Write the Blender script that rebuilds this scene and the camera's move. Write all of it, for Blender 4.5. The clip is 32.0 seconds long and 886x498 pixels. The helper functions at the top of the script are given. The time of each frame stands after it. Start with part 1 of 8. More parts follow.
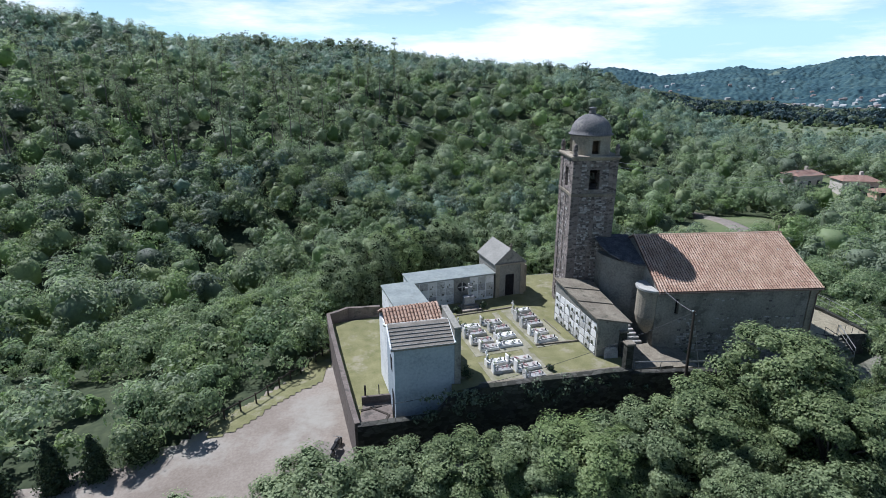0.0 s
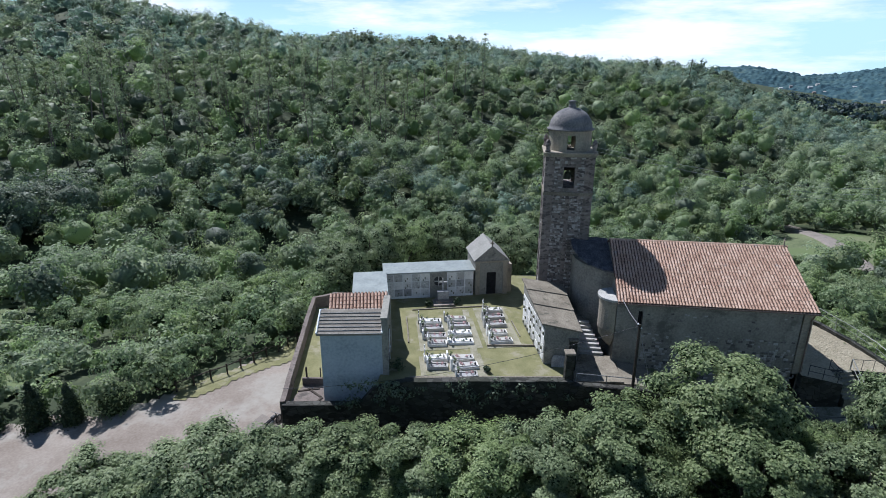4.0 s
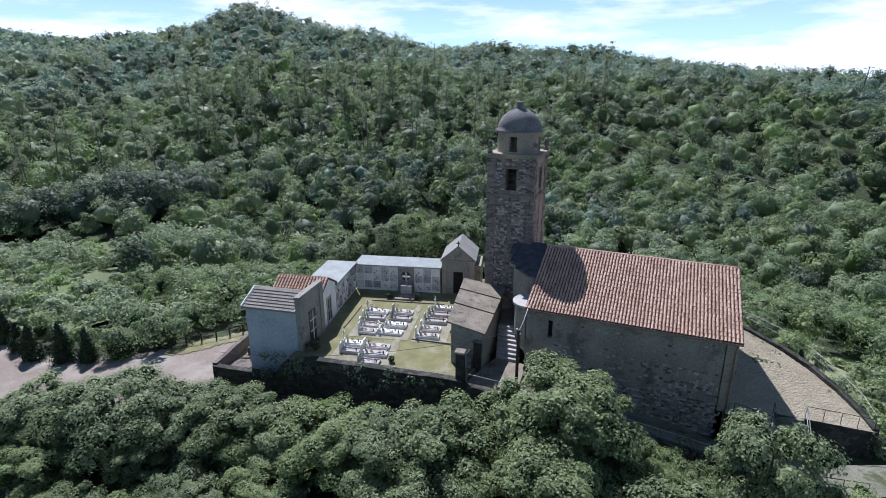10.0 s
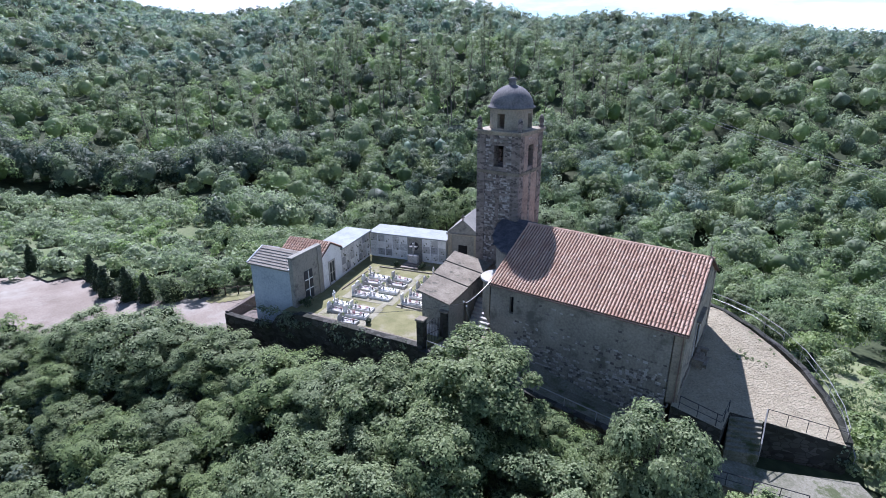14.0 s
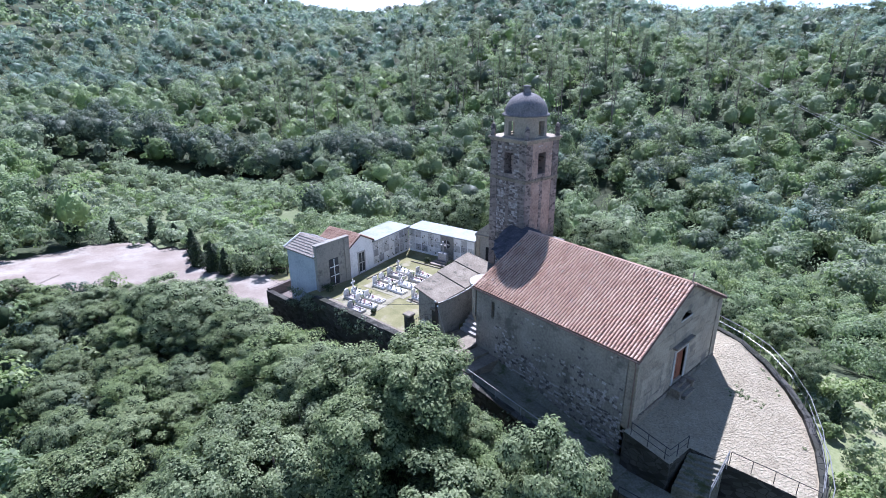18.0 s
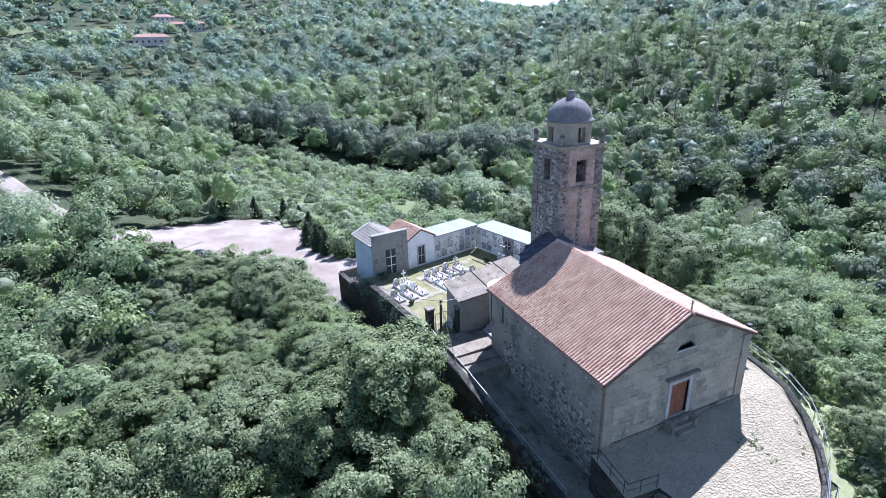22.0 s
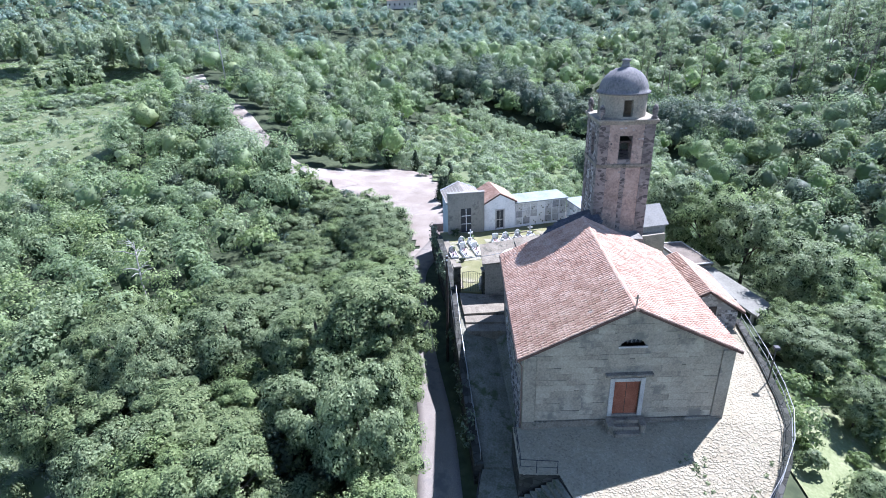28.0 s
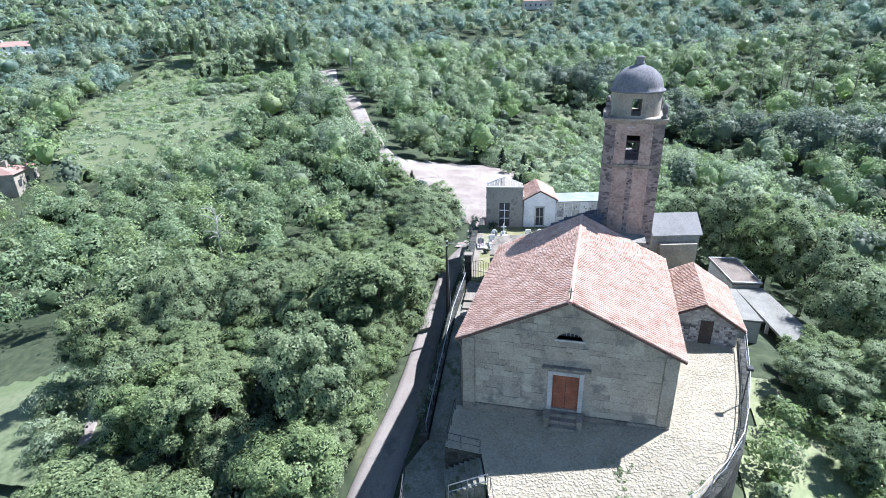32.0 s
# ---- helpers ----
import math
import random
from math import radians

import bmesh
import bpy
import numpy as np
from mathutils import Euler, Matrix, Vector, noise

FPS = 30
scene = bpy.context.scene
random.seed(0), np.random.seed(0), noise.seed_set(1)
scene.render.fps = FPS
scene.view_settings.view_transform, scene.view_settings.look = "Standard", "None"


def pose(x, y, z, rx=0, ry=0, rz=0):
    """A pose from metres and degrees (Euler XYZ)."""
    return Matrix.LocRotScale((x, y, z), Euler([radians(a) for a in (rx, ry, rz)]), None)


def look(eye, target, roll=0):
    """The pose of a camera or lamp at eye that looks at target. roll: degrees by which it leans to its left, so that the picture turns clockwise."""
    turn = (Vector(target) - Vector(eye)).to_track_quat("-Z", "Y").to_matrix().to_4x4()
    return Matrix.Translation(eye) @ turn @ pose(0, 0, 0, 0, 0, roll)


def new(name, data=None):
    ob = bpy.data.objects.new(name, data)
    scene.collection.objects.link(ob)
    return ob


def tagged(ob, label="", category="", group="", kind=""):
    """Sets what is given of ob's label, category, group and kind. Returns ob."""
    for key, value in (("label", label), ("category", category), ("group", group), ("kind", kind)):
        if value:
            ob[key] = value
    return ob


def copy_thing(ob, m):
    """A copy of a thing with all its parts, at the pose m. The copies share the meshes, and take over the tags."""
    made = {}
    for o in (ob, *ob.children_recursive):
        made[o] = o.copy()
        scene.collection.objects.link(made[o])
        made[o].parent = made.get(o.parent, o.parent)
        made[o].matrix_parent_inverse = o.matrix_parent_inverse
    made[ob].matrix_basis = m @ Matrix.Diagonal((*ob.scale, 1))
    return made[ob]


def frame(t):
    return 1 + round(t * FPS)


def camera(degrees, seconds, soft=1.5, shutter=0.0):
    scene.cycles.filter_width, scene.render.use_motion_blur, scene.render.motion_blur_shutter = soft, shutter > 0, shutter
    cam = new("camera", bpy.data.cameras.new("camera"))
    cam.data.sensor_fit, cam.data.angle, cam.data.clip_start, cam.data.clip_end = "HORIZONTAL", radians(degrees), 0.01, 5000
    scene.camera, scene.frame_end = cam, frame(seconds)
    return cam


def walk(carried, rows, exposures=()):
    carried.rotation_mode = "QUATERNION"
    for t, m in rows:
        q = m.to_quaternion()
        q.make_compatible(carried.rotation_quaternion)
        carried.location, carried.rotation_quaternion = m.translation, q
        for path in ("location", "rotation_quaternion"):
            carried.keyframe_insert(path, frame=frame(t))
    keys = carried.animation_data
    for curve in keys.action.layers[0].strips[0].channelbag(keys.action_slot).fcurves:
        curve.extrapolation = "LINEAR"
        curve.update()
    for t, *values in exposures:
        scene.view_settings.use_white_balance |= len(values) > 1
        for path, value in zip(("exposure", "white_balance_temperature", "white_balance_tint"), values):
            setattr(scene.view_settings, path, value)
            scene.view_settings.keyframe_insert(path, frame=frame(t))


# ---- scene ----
cam = camera(78.0, 32.0, soft=0.9)
PATH = [
    (0, (-30.742, -36.159, 20.028), (-30.6137, -34.2634, 19.4019), -0.04),
    (0.5, (-29.349, -36.096, 19.968), (-29.2606, -34.1991, 19.3403), 0.03),
    (1, (-27.957, -36.031, 19.908), (-27.9283, -34.1330, 19.2769), 0.08),
    (1.5, (-26.566, -35.960, 19.846), (-26.5927, -34.0631, 19.2140), 0.03),
    (2, (-25.178, -35.882, 19.784), (-25.2550, -33.9864, 19.1501), -0.05),
    (2.5, (-23.792, -35.793, 19.720), (-23.9233, -33.9007, 19.0848), -0.00),
    (3, (-22.411, -35.691, 19.653), (-22.5885, -33.8021, 19.0189), 0.10),
    (3.5, (-21.034, -35.572, 19.584), (-21.2493, -33.6879, 18.9498), 0.18),
    (5.5, (-15.603, -34.940, 19.298), (-15.9589, -33.0758, 18.6684), 0.20),
    (6, (-14.271, -34.742, 19.228), (-14.6589, -32.8833, 18.6002), 0.13),
    (6.5, (-12.954, -34.528, 19.161), (-13.3861, -32.6780, 18.5349), 0.16),
    (7, (-11.652, -34.297, 19.096), (-12.1341, -32.4583, 18.4749), 0.29),
    (7.5, (-10.366, -34.050, 19.036), (-10.8878, -32.2212, 18.4173), 0.37),
    (8, (-9.099, -33.787, 18.980), (-9.6492, -31.9641, 18.3683), 0.37),
    (8.5, (-7.852, -33.507, 18.930), (-8.4409, -31.6962, 18.3198), 0.30),
    (9, (-6.625, -33.212, 18.888), (-7.2566, -31.4141, 18.2803), 0.19),
    (9.5, (-5.419, -32.901, 18.854), (-6.1065, -31.1225, 18.2509), 0.13),
    (10, (-4.235, -32.575, 18.833), (-4.9969, -30.8262, 18.2323), 0.09),
    (10.5, (-3.074, -32.235, 18.824), (-3.8903, -30.5110, 18.2241), 0.05),
    (11, (-1.935, -31.882, 18.831), (-2.7947, -30.1871, 18.2061), 0.03),
    (11.5, (-0.820, -31.514, 18.854), (-1.7242, -29.8533, 18.2033), -0.03),
    (12, (0.274, -31.129, 18.894), (-0.6588, -29.4969, 18.2123), -0.08),
    (12.5, (1.351, -30.722, 18.948), (0.3875, -29.1082, 18.2648), -0.12),
    (13, (2.414, -30.288, 19.015), (1.4109, -28.6996, 18.3288), -0.21),
    (13.5, (3.466, -29.823, 19.093), (2.4202, -28.2623, 18.4061), -0.26),
    (14, (4.509, -29.322, 19.182), (3.4212, -27.7922, 18.4920), -0.29),
    (14.5, (5.548, -28.780, 19.280), (4.4241, -27.2786, 18.5863), -0.37),
    (16.5, (9.585, -26.223, 19.729), (8.2972, -24.8602, 19.0330), -0.46),
    (17, (10.547, -25.489, 19.847), (9.2076, -24.1776, 19.1490), -0.56),
    (17.5, (11.484, -24.717, 19.965), (10.0972, -23.4569, 19.2640), -0.60),
    (18, (12.391, -23.908, 20.080), (10.9598, -22.7017, 19.3752), -0.54),
    (18.5, (13.266, -23.064, 20.190), (11.7978, -21.9027, 19.4851), -0.48),
    (19, (14.104, -22.184, 20.296), (12.6006, -21.0703, 19.5888), -0.54),
    (19.5, (14.903, -21.269, 20.393), (13.3672, -20.2033, 19.6819), -0.76),
    (20, (15.663, -20.319, 20.482), (14.0833, -19.3208, 19.7698), -0.98),
    (20.5, (16.385, -19.337, 20.559), (14.7593, -18.4143, 19.8474), -1.13),
    (21, (17.068, -18.324, 20.623), (15.4041, -17.4743, 19.9089), -1.28),
    (21.5, (17.714, -17.279, 20.673), (16.0173, -16.4964, 19.9586), -1.50),
    (22, (18.322, -16.210, 20.709), (16.5937, -15.4998, 19.9951), -1.60),
    (22.5, (18.893, -15.122, 20.733), (17.1327, -14.4943, 20.0199), -1.45),
    (23, (19.426, -14.020, 20.748), (17.6403, -13.4722, 20.0340), -1.20),
    (23.5, (19.923, -12.911, 20.755), (18.1170, -12.4291, 20.0431), -1.07),
    (24, (20.382, -11.799, 20.756), (18.5580, -11.3872, 20.0474), -1.06),
    (24.5, (20.806, -10.689, 20.748), (18.9658, -10.3420, 20.0458), -1.05),
    (25, (21.194, -9.582, 20.732), (19.3414, -9.2977, 20.0339), -1.01),
    (25.5, (21.548, -8.483, 20.704), (19.6861, -8.2504, 20.0102), -1.12),
    (27.5, (22.637, -4.111, 20.506), (20.8039, -4.1238, 19.7058), -1.48),
    (28, (22.833, -3.015, 20.441), (21.0020, -3.0850, 19.6393), -1.81),
    (28.5, (23.000, -1.915, 20.373), (21.1731, -2.0460, 19.5704), -1.98),
    (29, (23.141, -0.809, 20.301), (21.3200, -1.0078, 19.4989), -2.10),
    (29.5, (23.257, 0.302, 20.228), (21.4446, 0.0319, 19.4261), -2.16),
    (30, (23.349, 1.418, 20.153), (21.5461, 1.0877, 19.3530), -2.13),
    (30.5, (23.419, 2.540, 20.079), (21.6252, 2.1588, 19.2808), -2.00),
    (31, (23.472, 3.666, 20.006), (21.6905, 3.2290, 19.2086), -1.82),
    (31.5, (23.515, 4.794, 19.932), (21.7428, 4.3142, 19.1375), -1.67),
    (32, (23.551, 5.924, 19.858), (21.7861, 5.4082, 19.0720), -1.61),
]
EXPOSURES = [(0, 0.45, 5640, 12.5), (9, 0.51, 5660, 17), (13, 0.9, 5470, 22.5), (16.5, 1.23, 5330, 25.5), (23, 1.52, 5260, 23.5), (28, 1.62, 5320, 20.5), (32, 1.6, 5370, 16)]
walk(cam, [(t, look(e, g, r)) for t, e, g, r in PATH], EXPOSURES)

# ---- light ----
SUN = Vector((-0.53, 0.57, 1.0)).normalized()
world = bpy.data.worlds.new("World")
scene.world = world
world.use_nodes = True
wn, wl = world.node_tree.nodes, world.node_tree.links
sky = wn.new("ShaderNodeTexSky")
sky.sky_type = "NISHITA"
sky.sun_disc = False
sky.sun_elevation = math.asin(SUN.z)
sky.sun_rotation = math.atan2(SUN.x, SUN.y)
sky.air_density, sky.dust_density, sky.ozone_density = 1.0, 0.0, 3.0
bg = wn["Background"]
bg.inputs["Strength"].default_value = 0.038
# thin bands of cloud over the sky
tc = wn.new("ShaderNodeTexCoord")
cm = wn.new("ShaderNodeMapping")
cm.inputs["Scale"].default_value = (1.6, 1.6, 9.0)
cm.inputs["Rotation"].default_value = (0.0, 0.10, 0.6)
cn = wn.new("ShaderNodeTexNoise")
cn.inputs["Scale"].default_value = 1.7
cn.inputs["Detail"].default_value = 7
cn.inputs["Roughness"].default_value = 0.62
cr = wn.new("ShaderNodeValToRGB")
cr.color_ramp.elements[0].position, cr.color_ramp.elements[1].position = 0.45, 0.62
cx = wn.new("ShaderNodeMixRGB")
cx.inputs["Color2"].default_value = (21.5, 21.9, 22.4, 1)
wl.new(tc.outputs["Generated"], cm.inputs["Vector"])
wl.new(cm.outputs["Vector"], cn.inputs["Vector"])
wl.new(cn.outputs["Fac"], cr.inputs["Fac"])
sx = wn.new("ShaderNodeSeparateXYZ")
mr = wn.new("ShaderNodeMapRange")
mr.inputs["From Min"].default_value, mr.inputs["From Max"].default_value = 0.12, 0.36
mr.inputs["To Min"].default_value, mr.inputs["To Max"].default_value = 1.0, 0.04
cmul = wn.new("ShaderNodeMath")
cmul.operation = "MULTIPLY"
wl.new(tc.outputs["Generated"], sx.inputs["Vector"])
wl.new(sx.outputs["Z"], mr.inputs["Value"])
wl.new(cr.outputs["Color"], cmul.inputs[0])
wl.new(mr.outputs["Result"], cmul.inputs[1])
wl.new(cmul.outputs[0], cx.inputs["Fac"])
st_ = wn.new("ShaderNodeMixRGB")
st_.blend_type, st_.inputs["Fac"].default_value = "MULTIPLY", 1.0
st_.inputs["Color2"].default_value = (0.86, 1.04, 1.2, 1)
wl.new(sky.outputs["Color"], st_.inputs["Color1"])
veil = wn.new("ShaderNodeMixRGB")
veil.inputs["Color2"].default_value = (13.4, 19.2, 21.2, 1)
vr = wn.new("ShaderNodeMapRange")
vr.inputs["From Min"].default_value, vr.inputs["From Max"].default_value = 0.06, 0.22
vr.inputs["To Min"].default_value, vr.inputs["To Max"].default_value = 0.85, 0.06
wl.new(sx.outputs["Z"], vr.inputs["Value"])
wl.new(vr.outputs["Result"], veil.inputs["Fac"])
wl.new(st_.outputs["Color"], veil.inputs["Color1"])
wl.new(veil.outputs["Color"], cx.inputs["Color1"])
wl.new(cx.outputs["Color"], bg.inputs["Color"])

sun_data = bpy.data.lights.new("sun", "SUN")
sun_data.energy, sun_data.angle, sun_data.color = 4.7, radians(0.55), (1.0, 0.955, 0.89)
sun = new("sun", sun_data)
sun.matrix_world = look(SUN * 200, (0, 0, 0))


# ---- materials ----
def material(name, base, dark=None, light=None, rough=0.85, scale=1.2, fine=14.0, bump=0.3, spots=None, island=0.0, obj_random=0.0, metal=0.0, spot_scale=0.5, spot_amount=0.5, translucent=0.0, fine_mix=0.5):
    """A weathered surface: large stains, fine grain, optional spots of another colour, relief."""
    m = bpy.data.materials.new(name)
    m.use_nodes = True
    n, l = m.node_tree.nodes, m.node_tree.links
    bsdf = n["Principled BSDF"]
    bsdf.inputs["Roughness"].default_value = rough
    bsdf.inputs["Metallic"].default_value = metal
    bsdf.inputs["Specular IOR Level"].default_value = 0.12
    dark = dark or tuple(c * 0.6 for c in base)
    light = light or tuple(min(1, c * 1.3) for c in base)
    geo = n.new("ShaderNodeNewGeometry")
    big = n.new("ShaderNodeTexNoise")
    big.inputs["Scale"].default_value, big.inputs["Detail"].default_value = scale, 5
    small = n.new("ShaderNodeTexNoise")
    small.inputs["Scale"].default_value, small.inputs["Detail"].default_value = fine, 4
    l.new(geo.outputs["Position"], big.inputs["Vector"])
    l.new(geo.outputs["Position"], small.inputs["Vector"])
    mixf = n.new("ShaderNodeMixRGB")
    mixf.inputs["Fac"].default_value = fine_mix
    l.new(big.outputs["Fac"], mixf.inputs["Color1"])
    l.new(small.outputs["Fac"], mixf.inputs["Color2"])
    fac = mixf.outputs["Color"]
    if island or obj_random:
        src = geo.outputs["Random Per Island"]
        if obj_random:
            src = n.new("ShaderNodeObjectInfo").outputs["Random"]
        ad = n.new("ShaderNodeMath")
        ad.operation = "MULTIPLY_ADD"
        ad.inputs[1].default_value = max(island, obj_random)
        l.new(src, ad.inputs[0])
        sh = n.new("ShaderNodeMath")
        sh.operation = "SUBTRACT"
        l.new(fac, sh.inputs[0])
        sh.inputs[1].default_value = max(island, obj_random) * 0.5
        l.new(sh.outputs[0], ad.inputs[2])
        fac = ad.outputs[0]
    ramp = n.new("ShaderNodeValToRGB")
    e = ramp.color_ramp.elements
    e[0].position, e[0].color = 0.34, (*dark, 1)
    e[1].position, e[1].color = 0.66, (*light, 1)
    mid = ramp.color_ramp.elements.new(0.5)
    mid.color = (*base, 1)
    l.new(fac, ramp.inputs["Fac"])
    col = ramp.outputs["Color"]
    if spots:
        sp = n.new("ShaderNodeTexNoise")
        sp.inputs["Scale"].default_value, sp.inputs["Detail"].default_value, sp.inputs["Roughness"].default_value = spot_scale, 8, 0.7
        l.new(geo.outputs["Position"], sp.inputs["Vector"])
        sr = n.new("ShaderNodeValToRGB")
        sr.color_ramp.elements[0].position, sr.color_ramp.elements[1].position = 0.62 - 0.25 * spot_amount, 0.70 - 0.2 * spot_amount
        l.new(sp.outputs["Fac"], sr.inputs["Fac"])
        mx = n.new("ShaderNodeMixRGB")
        mx.inputs["Color2"].default_value = (*spots, 1)
        l.new(sr.outputs["Color"], mx.inputs["Fac"])
        l.new(col, mx.inputs["Color1"])
        col = mx.outputs["Color"]
    l.new(col, bsdf.inputs["Base Color"])
    if bump:
        bn = n.new("ShaderNodeBump")
        bn.inputs["Strength"].default_value, bn.inputs["Distance"].default_value = bump, 0.05
        l.new(mixf.outputs["Color"], bn.inputs["Height"])
        l.new(bn.outputs["Normal"], bsdf.inputs["Normal"])
    if translucent:
        tr = n.new("ShaderNodeBsdfTranslucent")
        tm = n.new("ShaderNodeMixRGB")
        tm.blend_type, tm.inputs["Fac"].default_value = "MULTIPLY", 1.0
        tm.inputs["Color2"].default_value = (1.65, 1.75, 1.55, 1)
        l.new(col, tm.inputs["Color1"])
        ms = n.new("ShaderNodeMixShader")
        ms.inputs["Fac"].default_value = translucent
        l.new(tm.outputs["Color"], tr.inputs["Color"])
        l.new(bsdf.outputs[0], ms.inputs[1])
        l.new(tr.outputs[0], ms.inputs[2])
        l.new(ms.outputs[0], n["Material Output"].inputs["Surface"])
    return m


def rubble(name, base, mortar, dark, scale=2.6, spots=None, rough=0.9):
    """Rubble masonry: irregular stones of several tones with mortar between, and relief."""
    m = bpy.data.materials.new(name)
    m.use_nodes = True
    n, l = m.node_tree.nodes, m.node_tree.links
    bsdf = n["Principled BSDF"]
    bsdf.inputs["Roughness"].default_value = rough
    bsdf.inputs["Specular IOR Level"].default_value = 0.2
    geo = n.new("ShaderNodeNewGeometry")
    mp = n.new("ShaderNodeMapping")
    mp.inputs["Scale"].default_value = (1, 1, 1.7)
    l.new(geo.outputs["Position"], mp.inputs["Vector"])
    wob = n.new("ShaderNodeTexNoise")
    wob.inputs["Scale"].default_value = 2.0
    l.new(mp.outputs["Vector"], wob.inputs["Vector"])
    av = n.new("ShaderNodeMixRGB")
    av.blend_type, av.inputs["Fac"].default_value = "ADD", 0.25
    l.new(mp.outputs["Vector"], av.inputs["Color1"])
    l.new(wob.outputs["Color"], av.inputs["Color2"])
    v1 = n.new("ShaderNodeTexVoronoi")
    v1.inputs["Scale"].default_value = scale
    v2 = n.new("ShaderNodeTexVoronoi")
    v2.feature = "DISTANCE_TO_EDGE"
    v2.inputs["Scale"].default_value = scale
    l.new(av.outputs["Color"], v1.inputs["Vector"])
    l.new(av.outputs["Color"], v2.inputs["Vector"])
    sep = n.new("ShaderNodeSeparateColor")
    l.new(v1.outputs["Color"], sep.inputs["Color"])
    ramp = n.new("ShaderNodeValToRGB")
    e = ramp.color_ramp.elements
    e[0].position, e[0].color = 0.05, (*dark, 1)
    e[1].position, e[1].color = 0.95, tuple(min(1, c * 1.35) for c in base) + (1,)
    mid = e.new(0.5)
    mid.color = (*base, 1)
    l.new(sep.outputs[0], ramp.inputs["Fac"])
    er = n.new("ShaderNodeValToRGB")
    er.color_ramp.elements[0].position, er.color_ramp.elements[1].position = 0.02, 0.07
    l.new(v2.outputs["Distance"], er.inputs["Fac"])
    mx = n.new("ShaderNodeMixRGB")
    mx.inputs["Color1"].default_value = (*mortar, 1)
    l.new(er.outputs["Color"], mx.inputs["Fac"])
    l.new(ramp.outputs["Color"], mx.inputs["Color2"])
    col = mx.outputs["Color"]
    st = n.new("ShaderNodeTexNoise")
    st.inputs["Scale"].default_value, st.inputs["Detail"].default_value = 0.45, 7
    l.new(geo.outputs["Position"], st.inputs["Vector"])
    sr = n.new("ShaderNodeValToRGB")
    sr.color_ramp.elements[0].position, sr.color_ramp.elements[1].position = 0.40, 0.68
    l.new(st.outputs["Fac"], sr.inputs["Fac"])
    m2 = n.new("ShaderNodeMixRGB")
    m2.inputs["Color2"].default_value = (*(spots or dark), 1)
    sc = n.new("ShaderNodeMath")
    sc.operation, sc.inputs[1].default_value = "MULTIPLY", 0.65
    l.new(sr.outputs["Color"], sc.inputs[0])
    l.new(sc.outputs[0], m2.inputs["Fac"])
    l.new(col, m2.inputs["Color1"])
    l.new(m2.outputs["Color"], bsdf.inputs["Base Color"])
    bn = n.new("ShaderNodeBump")
    bn.inputs["Strength"].default_value, bn.inputs["Distance"].default_value = 0.6, 0.05
    l.new(er.outputs["Color"], bn.inputs["Height"])
    l.new(bn.outputs["Normal"], bsdf.inputs["Normal"])
    return m


M_STONE = rubble("tower_rubble", (0.235, 0.203, 0.182), (0.285, 0.25, 0.225), (0.09, 0.08, 0.076), 3.4, (0.115, 0.1, 0.093))
M_SIDE = material("side_render", (0.2606, 0.246, 0.2119), (0.1697, 0.162, 0.1414), (0.3454, 0.3264, 0.2782), scale=0.7, fine=7, bump=0.5, spots=(0.1454, 0.1416, 0.1236), spot_scale=0.6, spot_amount=0.35)
# Dark mossy rubble; part of its darkness is the walls' shade put into colour.
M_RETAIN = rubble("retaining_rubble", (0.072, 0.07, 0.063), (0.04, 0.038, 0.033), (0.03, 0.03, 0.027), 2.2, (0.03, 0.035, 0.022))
M_ANNEX = rubble("annex_rubble", (0.34, 0.32, 0.29), (0.24, 0.23, 0.21), (0.17, 0.16, 0.15), 2.6, (0.25, 0.23, 0.2))
M_PLASTER = material("stone_plaster", (0.306, 0.272, 0.2134), (0.204, 0.182, 0.1444), (0.3919, 0.35, 0.2742), scale=0.7, fine=9, bump=0.4, spots=(0.1919, 0.18, 0.1518), spot_scale=0.8, spot_amount=0.28)
M_BLOCK = material("ashlar", (0.3484, 0.307, 0.2383), (0.2323, 0.205, 0.161), (0.4474, 0.397, 0.3064), scale=0.5, fine=10, bump=0.4, obj_random=0.15, spots=(0.202, 0.188, 0.1582), spot_scale=0.55, spot_amount=0.32)
M_TRIM = material("dressed_stone", (0.42, 0.41, 0.38), (0.28, 0.27, 0.26), (0.52, 0.5, 0.46), scale=1.6, fine=20, bump=0.2)
M_DOME = material("dome_render", (0.17, 0.165, 0.165), (0.10, 0.10, 0.105), (0.24, 0.23, 0.225), scale=1.1, fine=8, bump=0.3, spots=(0.28, 0.265, 0.24), spot_scale=0.9, spot_amount=0.15)
TERRA = dict(base=(0.485, 0.33, 0.246), dark=(0.35, 0.218, 0.158), light=(0.6, 0.445, 0.35), scale=1.2, fine=9, bump=0.15, spots=(0.44, 0.37, 0.32), spot_scale=1.1, spot_amount=0.12, rough=0.8)
M_TILE = material("terracotta", island=0.14, **TERRA)
M_TILE1 = material("terracotta_piece", obj_random=0.14, **TERRA)
M_OLDTILE = material("old_far_tiles", (0.29, 0.185, 0.148), (0.21, 0.13, 0.105), (0.36, 0.25, 0.205), scale=0.8, fine=5, bump=0.2)
M_UNDER = material("tile_bed", (0.12, 0.076, 0.06), scale=2, fine=12)
M_SLATE = material("slate", (0.075, 0.075, 0.085), (0.045, 0.045, 0.05), (0.13, 0.13, 0.14), scale=2, fine=10, island=0.4, bump=0.3)
M_GREYTILE = material("cement_tile", (0.2373, 0.215, 0.184), (0.1667, 0.15, 0.1288), (0.303, 0.278, 0.2392), scale=1.2, fine=9, island=0.3, bump=0.2)
